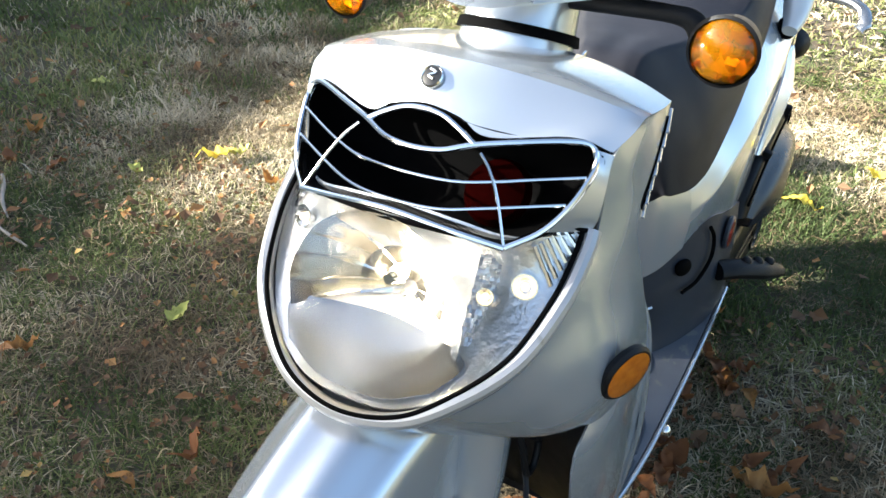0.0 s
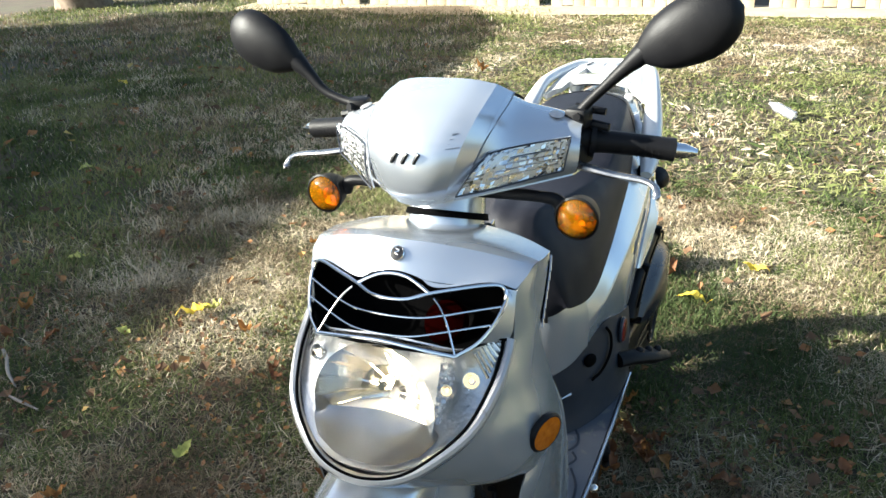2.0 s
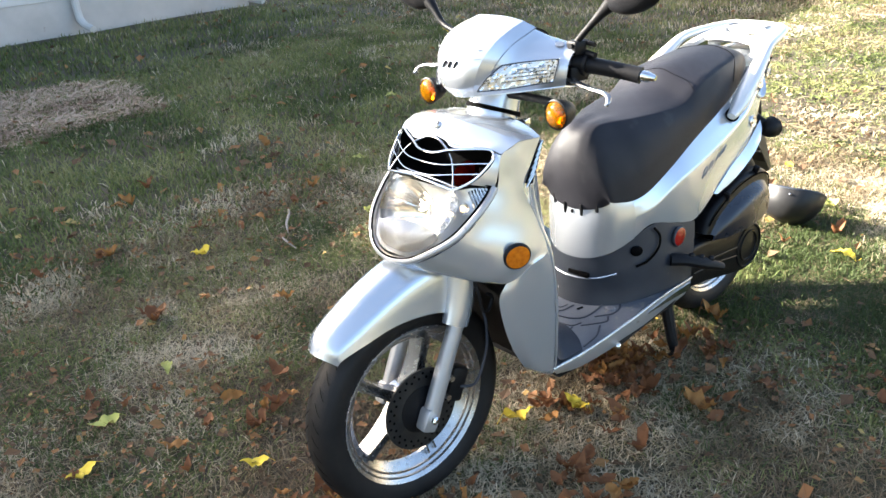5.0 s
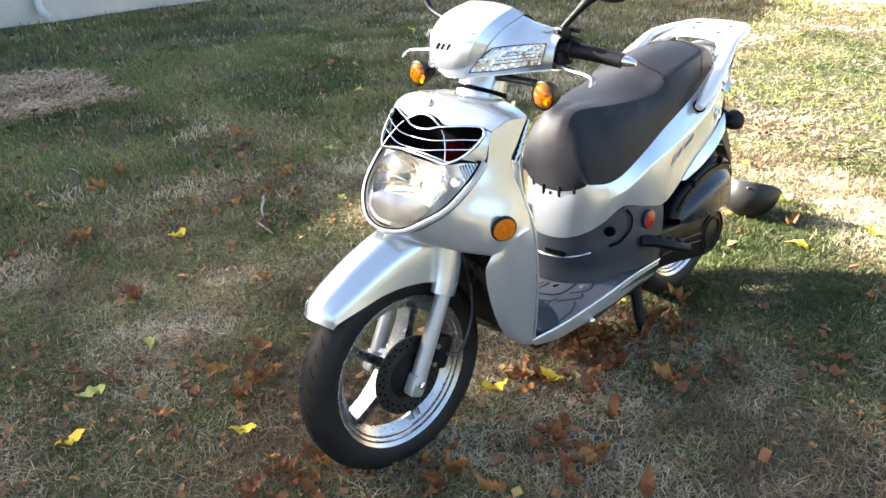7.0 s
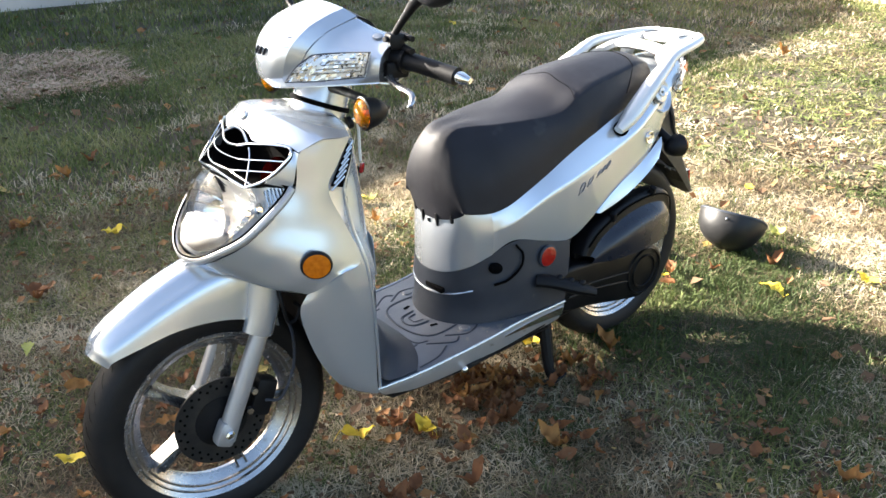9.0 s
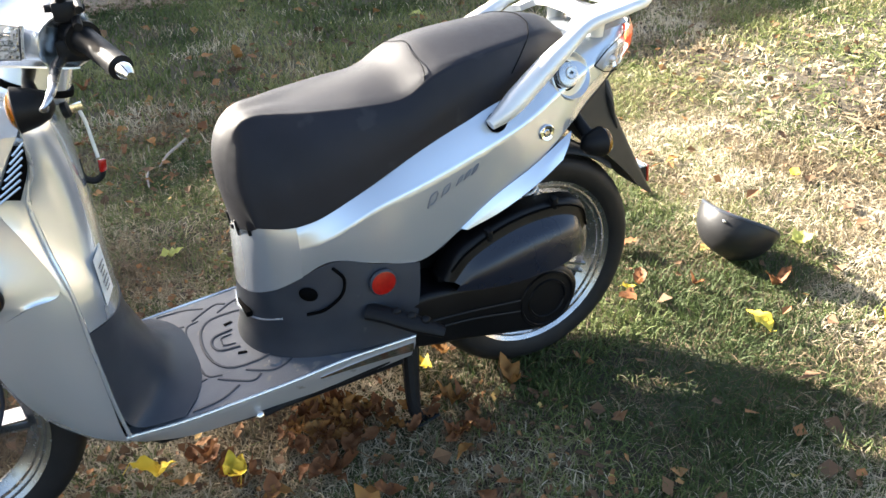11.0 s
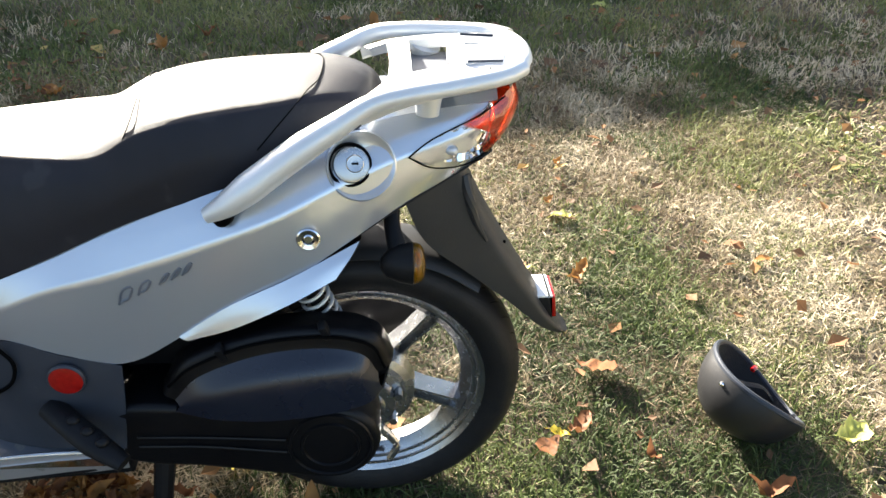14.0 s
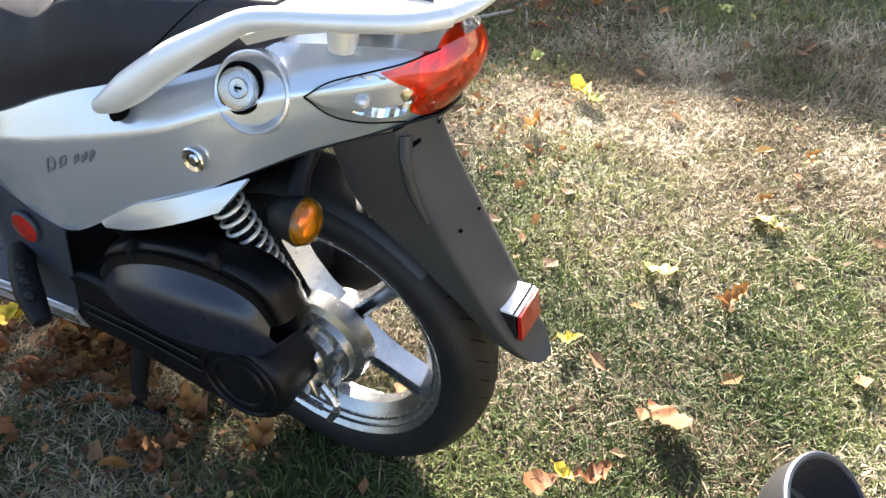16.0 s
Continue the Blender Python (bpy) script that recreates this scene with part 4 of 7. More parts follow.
for s in (-1, 1):
    for line in (((0.47, 0.188), (0.53, 0.182), (0.575, 0.160)), ((0.54, 0.120), (0.60, 0.160), (0.625, 0.150)), ((0.60, 0.122), (0.65, 0.152), (0.69, 0.143), (0.706, 0.122), (0.695, 0.108)),
                 ((0.37, 0.186), (0.42, 0.188), (0.46, 0.187)), ((0.46, 0.113), (0.49, 0.112), (0.52, 0.107)), ((0.37, 0.165), (0.40, 0.160), (0.43, 0.165))):
        part("ridge", ridge([(x, s * y) for x, y in line], 0.0030), GREY_PLASTIC, floor)
    part("drain_slot", block((0.610, s * 0.062, floor_z(0.61, 0.06) + 0.001), (0.020, 0.007, 0.004), (0, 0, s * 15), 0.001), SHADE_AND_SEAL, floor)
    for x, y in ((0.662, 0.130), (0.448, 0.150)):
        part("screw_cap", lathe([(0, 0.005), (0.012, 0.004), (0.016, 0.0), (0, 0)], (x, s * y, floor_z(x, y)), (0, 0, 1), 16), MAT_PLASTIC, floor)
for line, r in ((((0.680, -0.075), (0.660, -0.100), (0.585, -0.103), (0.550, -0.070), (0.538, 0), (0.550, 0.070), (0.585, 0.103), (0.660, 0.100), (0.680, 0.075)), 0.0036),
                (((0.552, -0.112), (0.522, -0.098), (0.513, -0.04), (0.511, 0), (0.513, 0.04), (0.522, 0.098), (0.552, 0.112)), 0.0028),
                (((0.612, -0.036), (0.570, -0.028), (0.558, 0), (0.570, 0.028), (0.612, 0.036)), 0.0034), (((0.606, -0.020), (0.582, -0.014), (0.580, 0), (0.582, 0.014), (0.606, 0.020)), 0.0020)):
    part("ridge", ridge(line, r), GREY_PLASTIC, floor)
for s in (-1, 1):
    rail = part("footboard_side", shell([[(0.342, s * 0.189, 0.282), (0.45, s * 0.201, 0.287), (0.56, s * 0.206, 0.295), (0.68, s * 0.208, 0.304), (0.80, s * 0.209, 0.317), (0.96, s * 0.205, 0.317)],
                                         [(0.350, s * 0.187, 0.268), (0.45, s * 0.200, 0.270), (0.56, s * 0.205, 0.276), (0.68, s * 0.206, 0.283), (0.80, s * 0.207, 0.292), (0.96, s * 0.203, 0.293)],
                                         [(0.372, s * 0.174, 0.246), (0.45, s * 0.190, 0.239), (0.56, s * 0.195, 0.238), (0.68, s * 0.196, 0.240), (0.80, s * 0.195, 0.247), (0.955, s * 0.190, 0.258)]], 14, 30, 0.003), SILVER_MATT, scooter, "silver footboard side rail")
    part("bright_edge", rod([(0.340, s * 0.190, 0.284), (0.45, s * 0.2025, 0.2885), (0.56, s * 0.2075, 0.297), (0.68, s * 0.2095, 0.306), (0.80, s * 0.2105, 0.3195), (0.96, s * 0.2065, 0.319)], 0.0034, 8, 40), SILVER, rail)
    part("bright_insert", shell([[(0.735, s * 0.2095, 0.293), (0.85, s * 0.2100, 0.303), (0.955, s * 0.2065, 0.303)], [(0.735, s * 0.2095, 0.289), (0.85, s * 0.208, 0.286), (0.955, s * 0.204, 0.278)]], 4, 14, 0.002), CHROME, rail)
part("belly_pan", prism([(0.33, 0.275), (0.40, 0.215), (0.62, 0.200), (0.95, 0.215), (0.95, 0.30), (0.345, 0.29)], -0.165, 0.165, 0.01), BLACK, scooter)

# seat base: dark riser, silver front cover and side panels
riser = shell([[(0.637, 0.0, 0.448), (0.652, 0.065, 0.453), (0.690, 0.118, 0.476), (0.80, 0.168, 0.535), (0.89, 0.184, 0.514), (0.985, 0.190, 0.492)],
               [(0.635, 0.0, 0.425), (0.650, 0.067, 0.428), (0.692, 0.122, 0.442), (0.80, 0.176, 0.476), (0.89, 0.190, 0.468), (0.983, 0.194, 0.455)],
               [(0.632, 0.0, 0.392), (0.648, 0.070, 0.393), (0.695, 0.130, 0.400), (0.80, 0.184, 0.420), (0.89, 0.196, 0.415), (0.978, 0.197, 0.410)],
               [(0.633, 0.0, 0.350), (0.649, 0.072, 0.350), (0.702, 0.134, 0.352), (0.80, 0.186, 0.365), (0.89, 0.201, 0.362), (0.970, 0.199, 0.355)],
               [(0.622, 0.0, 0.305), (0.641, 0.078, 0.305), (0.702, 0.142, 0.309), (0.80, 0.190, 0.322), (0.89, 0.205, 0.325), (0.965, 0.202, 0.318)]], 24, 61, 0.003, whole=True)
riser = part("seat_riser", riser, GREY_PLASTIC, scooter, "dark grey plastic riser below the seat")
for s in (-1, 1):
    bm = rod([(0.795, s * 0.178, 0.528), (0.815, s * 0.184, 0.50), (0.806, s * 0.187, 0.465), (0.770, s * 0.178, 0.435), (0.735, s * 0.163, 0.425)], 0.0035, 6, 20)
    part("panel_gap", bm, SHADE_AND_SEAL, riser)
for s in (-1, 1):
    part("finger_hole", ball((0.745, s * 0.1555, 0.468), (0.020, 0.008, 0.016), None, (0, 20, s * 25)), SHADE_AND_SEAL, riser)
    part("bright_strip", rod([(0.630, 0.0, 0.388), (0.638, s * 0.045, 0.389), (0.658, s * 0.088, 0.395), (0.692, s * 0.127, 0.408)], 0.0030, 6, 16), SILVER, riser)
part("vent_gap", block((0.637, -0.035, 0.403), (0.014, 0.07, 0.014), (0, 0, 0), 0.003), SHADE_AND_SEAL, riser)
front_cover = shell([[(0.655, 0.0, 0.66), (0.664, 0.055, 0.66), (0.688, 0.098, 0.655), (0.74, 0.128, 0.652)],
                     [(0.648, 0.0, 0.61), (0.658, 0.060, 0.61), (0.685, 0.110, 0.61), (0.74, 0.145, 0.61)],
                     [(0.641, 0.0, 0.55), (0.653, 0.063, 0.55), (0.686, 0.117, 0.555), (0.74, 0.152, 0.56)],
                     [(0.635, 0.0, 0.449), (0.650, 0.066, 0.454), (0.688, 0.119, 0.477), (0.74, 0.149, 0.507)]], 14, 41, 0.003, whole=True)
part("front_cover", front_cover, SILVER, scooter)
for y, h in ((-0.078, 0.030), (-0.034, 0.036), (-0.004, 0.010), (0.022, 0.036), (0.068, 0.030)):
    part("seat_hinge", block((0.6445 + 2.6 * y * y, y, 0.584 + 0.3 * abs(y)), (0.007, 0.0085, h), (0, -7, 0), 0.002), BLACK, scooter)
panel_front = [[(0.739, 0.132, 0.628), (0.739, 0.144, 0.605), (0.740, 0.151, 0.572), (0.740, 0.151, 0.548), (0.740, 0.147, 0.508)],
               [(0.80, 0.146, 0.655), (0.80, 0.160, 0.627), (0.80, 0.174, 0.593), (0.80, 0.172, 0.568), (0.80, 0.168, 0.538)],
               [(0.90, 0.150, 0.690), (0.90, 0.169, 0.668), (0.90, 0.188, 0.643), (0.90, 0.188, 0.580), (0.90, 0.184, 0.513)],
               [(1.00, 0.152, 0.733), (1.00, 0.173, 0.704), (1.00, 0.194, 0.672), (1.00, 0.192, 0.590), (1.00, 0.187, 0.497)],
               [(1.13, 0.148, 0.782), (1.13, 0.171, 0.750), (1.13, 0.194, 0.713), (1.13, 0.191, 0.645), (1.13, 0.186, 0.572)]]
panel_rear = [[(1.25, 0.130, 0.815), (1.25, 0.158, 0.788), (1.25, 0.185, 0.755), (1.25, 0.184, 0.700), (1.25, 0.180, 0.630)],
              [(1.345, 0.100, 0.858), (1.345, 0.130, 0.830), (1.345, 0.160, 0.795), (1.345, 0.166, 0.745), (1.345, 0.166, 0.690)],
              [(1.44, 0.085, 0.876), (1.44, 0.109, 0.854), (1.44, 0.132, 0.826), (1.44, 0.134, 0.785), (1.44, 0.124, 0.737)],
              [(1.53, 0.070, 0.884), (1.53, 0.086, 0.866), (1.53, 0.099, 0.843), (1.53, 0.095, 0.803), (1.53, 0.078, 0.768)],
              [(1.585, 0.050, 0.884), (1.585, 0.060, 0.870), (1.585, 0.067, 0.850), (1.585, 0.059, 0.820), (1.585, 0.040, 0.792)]]
panel = pair("side_panel", panel_front + panel_rear, 60, 24, 0.003, SILVER, scooter, "silver rear side panel", 60, crease=[2])
for s in (-1, 1):
    fin = shell([[(1.085, s * 0.189, 0.547), (1.17, s * 0.189, 0.604), (1.27, s * 0.184, 0.651), (1.378, s * 0.165, 0.703)],
                 [(1.092, s * 0.193, 0.545), (1.175, s * 0.197, 0.588), (1.27, s * 0.195, 0.634), (1.365, s * 0.179, 0.684)],
                 [(1.100, s * 0.195, 0.543), (1.180, s * 0.203, 0.572), (1.27, s * 0.205, 0.617), (1.340, s * 0.193, 0.652)]], 8, 24, 0.004)
    part("lower_fin", fin, SILVER, panel)
    b = part("panel_bolt", lathe([(0.009, 0.001), (0.017, 0.001), (0.0185, 0.004), (0.0165, 0.006), (0.010, 0.004)], (1.302, s * 0.178, 0.719), (0, s, 0.05), 24), CHROME, panel)
    part("bolt_core", lathe([(0, 0.005), (0.006, 0.005), (0.009, 0.002), (0.009, 0.0)], (1.302, s * 0.178, 0.719), (0, s, 0.05), 16), CHROME, panel)
    # raised lettering, left as plain bars
    for d, w, h in ((0.0, 0.030, 0.026), (0.033, 0.026, 0.020), (0.068, 0.018, 0.014), (0.088, 0.018, 0.014), (0.107, 0.017, 0.015)):
        bm = rod([(1.016 + d * 0.93 - w * 0.3, s * 0.1930, 0.632 + d * 0.42 - h * 0.55), (1.022 + d * 0.93 - w * 0.22, s * 0.1935, 0.632 + d * 0.42 + h * 0.45),
                  (1.022 + d * 0.93 + w * 0.3, s * 0.1930, 0.641 + d * 0.42 + h * 0.35), (1.016 + d * 0.93 + w * 0.25, s * 0.1935, 0.639 + d * 0.42 - h * 0.35), (1.016 + d * 0.93 - w * 0.2, s * 0.1930, 0.632 + d * 0.42 - h * 0.35)], 0.0024, 6, 14)
        part("raised_mark", bm, DECAL_GREY, panel)
    red = part("red_side_reflector", lathe([(0, 0.0), (0.030, 0.0), (0.031, 0.005), (0.028, 0.008), (0, 0.008)], (0.896, s * 0.192, 0.473), (0, s, 0), 30), GREY_PLASTIC, scooter, "round red side reflector")
    part("reflector_face", lathe([(0, 0.010), (0.020, 0.0095), (0.027, 0.008), (0.027, 0.006), (0, 0.006)], (0.896, s * 0.192, 0.473), (0, s, 0), 30), RED_FLAT, red)
    peg = part("passenger_footrest", rod([(0.858, s * 0.194, 0.412), (0.890, s * 0.224, 0.408), (0.938, s * 0.258, 0.391), (0.990, s * 0.286, 0.370)], [0.023, 0.023, 0.024, 0.016], 12, 16, 0.75), BLACK, scooter, "black rubber passenger footrest folded out")
    bm = bmesh.new()
    for k in range(3):
        ball((0.905 + 0.026 * k, s * (0.235 + 0.017 * k), 0.420 - 0.009 * k), (0.011, 0.010, 0.008), bm)
    part("rubber_stud", bm, BLACK, peg)
tail_top = shell([[(1.34, 0.0, 0.876), (1.34, 0.06, 0.872), (1.34, 0.101, 0.857)], [(1.44, 0.0, 0.892), (1.44, 0.05, 0.890), (1.44, 0.086, 0.876)],
                  [(1.53, 0.0, 0.900), (1.53, 0.040, 0.897), (1.53, 0.071, 0.884)], [(1.60, 0.0, 0.902), (1.60, 0.028, 0.898), (1.60, 0.050, 0.885)]], 14, 21, 0.003, whole=True)
part("tail_cover", tail_top, SILVER, scooter)

# fuel cap in its hollow
cap_axis = (0.10, -0.90, 0.42)
c = Vector((1.3727, -0.1448, 0.8250))
cap = part("fuel_cap", lathe([(0, 0.009), (0.021, 0.009), (0.0255, 0.0078), (0.0275, 0.003), (0.0275, -0.012)], c + Vector((-0.002, 0, 0)), cap_axis, 36), CAST, scooter, "locking chrome fuel cap in a silver hollow")
part("cap_ring", lathe([(0.028, -0.012), (0.028, -0.004), (0.031, -0.002), (0.0335, -0.004), (0.0335, -0.014)], c + Vector((-0.004, 0, 0)), cap_axis, 40), SHADE_AND_SEAL, cap, "black rubber ring")
part("cap_hollow", lathe([(0.027, -0.010), (0.036, -0.0095), (0.044, -0.0055), (0.0490, 0.0), (0.0510, 0.0010), (0.0535, -0.001), (0.0555, -0.025)], c + Vector((0.013, 0.003, -0.004)), (0.12, -0.91, 0.40), 44), SILVER, cap, "silver hollow round the cap")
part("key_flap", lathe([(0.005, 0.0100), (0.012, 0.0105), (0.0135, 0.0095), (0.0135, 0.008)], c + Vector((0.003, 0, 0.002)), cap_axis, 24), CAST, cap)
part("keyhole", block(tuple(c + Vector(cap_axis).normalized() * 0.0100 + Vector((0.003, 0, 0.002))), (0.010, 0.002, 0.0025), (25, 0, 0), 0), SHADE_AND_SEAL, cap)
part("flap_slot", block(tuple(c + Vector(cap_axis).normalized() * 0.0095 + Vector((-0.013, 0, -0.014))), (0.008, 0.002, 0.0022), (25, 30, 0), 0), SHADE_AND_SEAL, cap)

# seat
# cross sections of the seat: nose, dip and step, pillion
seat_nose = [[(0.645, 0.000, 0.594), (0.647, 0.030, 0.595), (0.651, 0.055, 0.599), (0.658, 0.078, 0.605), (0.666, 0.098, 0.613), (0.674, 0.112, 0.622)],
             [(0.630, 0.000, 0.690), (0.632, 0.030, 0.690), (0.638, 0.058, 0.690), (0.646, 0.085, 0.680), (0.656, 0.108, 0.660), (0.664, 0.120, 0.632)],
             [(0.634, 0.000, 0.758), (0.636, 0.028, 0.758), (0.643, 0.054, 0.755), (0.652, 0.086, 0.730), (0.662, 0.114, 0.685), (0.670, 0.128, 0.630)],
             [(0.655, 0.000, 0.806), (0.657, 0.026, 0.806), (0.664, 0.048, 0.802), (0.672, 0.088, 0.762), (0.682, 0.120, 0.700), (0.690, 0.136, 0.627)],
             [(0.690, 0.000, 0.826), (0.691, 0.026, 0.828), (0.697, 0.048, 0.826), (0.704, 0.094, 0.774), (0.711, 0.130, 0.706), (0.716, 0.145, 0.624)]]
seat_middle = [[(0.740, 0.000, 0.832), (0.740, 0.030, 0.834), (0.742, 0.060, 0.829), (0.745, 0.108, 0.775), (0.748, 0.140, 0.708), (0.750, 0.152, 0.625)],
               [(0.800, 0.000, 0.834), (0.800, 0.045, 0.834), (0.800, 0.085, 0.829), (0.800, 0.125, 0.784), (0.800, 0.150, 0.720), (0.800, 0.158, 0.638)],
               [(0.900, 0.000, 0.848), (0.900, 0.080, 0.838), (0.900, 0.114, 0.830), (0.900, 0.142, 0.796), (0.900, 0.158, 0.744), (0.900, 0.161, 0.682)],
               [(0.990, 0.000, 0.872), (0.990, 0.098, 0.847), (0.990, 0.129, 0.835), (0.990, 0.149, 0.806), (0.990, 0.160, 0.768), (0.990, 0.160, 0.724)],
               [(1.060, 0.000, 0.907), (1.060, 0.100, 0.883), (1.060, 0.130, 0.871), (1.060, 0.148, 0.836), (1.060, 0.159, 0.800), (1.060, 0.158, 0.752)]]
seat_pillion = [[(1.140, 0.000, 0.921), (1.140, 0.098, 0.901), (1.140, 0.125, 0.890), (1.140, 0.142, 0.862), (1.140, 0.153, 0.828), (1.140, 0.152, 0.777)],
                [(1.260, 0.000, 0.928), (1.260, 0.088, 0.913), (1.260, 0.112, 0.904), (1.260, 0.126, 0.878), (1.260, 0.136, 0.847), (1.260, 0.134, 0.806)],
                [(1.340, 0.000, 0.928), (1.340, 0.075, 0.917), (1.340, 0.096, 0.908), (1.340, 0.108, 0.887), (1.340, 0.116, 0.862), (1.340, 0.114, 0.834)],
                [(1.400, 0.000, 0.914), (1.400, 0.055, 0.903), (1.400, 0.074, 0.896), (1.400, 0.084, 0.882), (1.400, 0.088, 0.866), (1.400, 0.086, 0.848)],
                [(1.428, 0.000, 0.878), (1.428, 0.020, 0.877), (1.428, 0.036, 0.874), (1.428, 0.048, 0.870), (1.428, 0.055, 0.865), (1.428, 0.055, 0.858)]]
seat = shell(seat_nose + seat_middle + seat_pillion, 90, 60, 0.004, whole=True, crease=[2])
seat = part("seat", seat, VINYL, scooter, "black stitched vinyl dual seat", sharp=48)
part("seat_seam", both_sides([(1.060, 0.0, 0.9085), (1.052, 0.05, 0.898), (1.050, 0.10, 0.884), (1.040, 0.130, 0.860)], 0.0008, 40, 6), SHADE_AND_SEAL, seat)
part("seat_seam", both_sides([(1.33, 0.0, 0.930), (1.325, 0.05, 0.924), (1.31, 0.080, 0.919), (1.295, 0.104, 0.908), (1.265, 0.125, 0.880), (1.235, 0.141, 0.850)], 0.0010, 48, 6), SHADE_AND_SEAL, seat)

# rear rack and grab rail
rack = None
for s in (-1, 1):
    arm = rod([(1.158, s * 0.186, 0.768), (1.190, s * 0.186, 0.786), (1.225, s * 0.182, 0.811), (1.300, s * 0.172, 0.864), (1.360, s * 0.162, 0.900), (1.405, s * 0.154, 0.925), (1.450, s * 0.146, 0.934), (1.520, s * 0.130, 0.939), (1.595, s * 0.104, 0.943), (1.630, s * 0.072, 0.945)],
              [0.014, 0.022, 0.027, 0.0255, 0.0205, 0.0165, 0.0155, 0.0155, 0.0155, 0.0155], 16, 56, 0.85)
    if rack is None:
        rack = part("grab_rail", arm, RACK_PAINT, scooter, "pale silver cast grab rail and luggage rack")
    else:
        part("rail_arm", arm, RACK_PAINT, rack)
    part("rail_socket", lathe([(0.012, -0.012), (0.018, -0.006), (0.0215, 0.002), (0.019, 0.006), (0.012, 0.006)], (1.180, s * 0.176, 0.766), (-0.5, s * 0.7, 0.5), 24), SHADE_AND_SEAL, rack)
    part("rack_strut", rod([(1.495, s * 0.075, 0.930), (1.490, s * 0.078, 0.905), (1.488, s * 0.080, 0.876)], [0.024, 0.021, 0.018], 16, 6), RACK_PAINT, rack)
    part("rack_edge", shell([[(1.385, s * 0.146, 0.898), (1.390, s * 0.120, 0.914), (1.400, s * 0.098, 0.918)], [(1.44, s * 0.136, 0.918), (1.44, s * 0.105, 0.932), (1.44, s * 0.078, 0.936)],
                             [(1.51, s * 0.122, 0.933), (1.51, s * 0.095, 0.942), (1.51, s * 0.066, 0.946)], [(1.580, s * 0.102, 0.942), (1.580, s * 0.080, 0.948), (1.580, s * 0.055, 0.951)]], 20, 10, 0.016), RACK_PAINT, rack)
    part("rack_pad", shell([[(1.552, s * 0.016, 0.9545), (1.545, s * 0.066, 0.9515)], [(1.614, s * 0.012, 0.9525), (1.602, s * 0.060, 0.9500)]], 4, 4, 0.003), SILVER_MATT, rack, "recessed grey pad")
    part("pad_slot", rod([(1.549, s * 0.064, 0.9525), (1.603, s * 0.058, 0.9510)], 0.0022, 6), GREY_PLASTIC, rack)
part("rack_cross", shell([[(1.432, 0, 0.942), (1.432, 0.04, 0.941), (1.428, 0.085, 0.934)], [(1.465, 0, 0.947), (1.465, 0.04, 0.946), (1.465, 0.080, 0.940)]], 6, 25, 0.016, whole=True), RACK_PAINT, rack)
part("rack_plate", shell([[(1.522, 0, 0.950), (1.527, 0.035, 0.950), (1.538, 0.065, 0.947)], [(1.58, 0, 0.953), (1.58, 0.03, 0.952), (1.58, 0.075, 0.949)],
                          [(1.632, 0, 0.950), (1.629, 0.03, 0.949), (1.618, 0.070, 0.945)]], 10, 25, 0.014, whole=True), RACK_PAINT, rack)
part("rack_recess", shell([[(1.460, 0, 0.921), (1.460, 0.04, 0.920), (1.460, 0.082, 0.917)], [(1.495, 0, 0.923), (1.495, 0.04, 0.922), (1.495, 0.075, 0.919)], [(1.532, 0, 0.925), (1.532, 0.04, 0.924), (1.540, 0.068, 0.921)]], 6, 21, 0.006, whole=True), MAT_PLASTIC, rack, "grey recessed middle of the rack")
part("rack_end", rod([(1.620, -0.080, 0.9435), (1.636, -0.04, 0.945), (1.640, 0, 0.945), (1.636, 0.04, 0.945), (1.620, 0.080, 0.9435)], 0.0155, 12, 24, 0.8), RACK_PAINT, rack)

# tail lamp
tail = part("tail_lamp", shell([[(1.60, 0.0, 0.897), (1.597, 0.03, 0.893), (1.575, 0.066, 0.872), (1.52, 0.098, 0.846)], [(1.605, 0.0, 0.85), (1.60, 0.035, 0.85), (1.578, 0.070, 0.836), (1.50, 0.106, 0.826)],
                                [(1.59, 0.0, 0.805), (1.585, 0.03, 0.803), (1.565, 0.068, 0.800), (1.49, 0.108, 0.812)]], 10, 25, 0.003, whole=True), REFLECTOR, scooter, "red tail lamp with clear side lenses")
part("red_lens", facing(shell([[(1.632, 0.0, 0.902), (1.626, 0.025, 0.900), (1.604, 0.055, 0.890), (1.578, 0.079, 0.876), (1.548, 0.094, 0.865)],
                        [(1.640, 0.0, 0.870), (1.634, 0.030, 0.868), (1.612, 0.062, 0.862), (1.586, 0.080, 0.857), (1.562, 0.092, 0.857)],
                        [(1.630, 0.0, 0.835), (1.624, 0.030, 0.833), (1.606, 0.060, 0.828), (1.592, 0.072, 0.832), (1.588, 0.076, 0.838)],
                        [(1.606, 0.0, 0.800), (1.600, 0.028, 0.798), (1.588, 0.055, 0.798), (1.578, 0.070, 0.806), (1.576, 0.074, 0.815)]], 18, 33, 0, whole=True), (1, 0, 0)), RED_LENS, tail, "glossy red lens")
for s in (-1, 1):
    side = facing(shell([[(1.460, s * 0.126, 0.829), (1.49, s * 0.118, 0.848), (1.535, s * 0.0995, 0.862), (1.588, s * 0.0775, 0.843)],
                         [(1.458, s * 0.128, 0.826), (1.49, s * 0.125, 0.826), (1.53, s * 0.1130, 0.830), (1.582, s * 0.083, 0.823)],
                         [(1.460, s * 0.126, 0.823), (1.49, s * 0.120, 0.808), (1.53, s * 0.108, 0.803), (1.572, s * 0.080, 0.803)]], 10, 16, 0), (0.4, s, 0))
    part("clear_side_lens", side, LENS, tail, "clear turn lens")
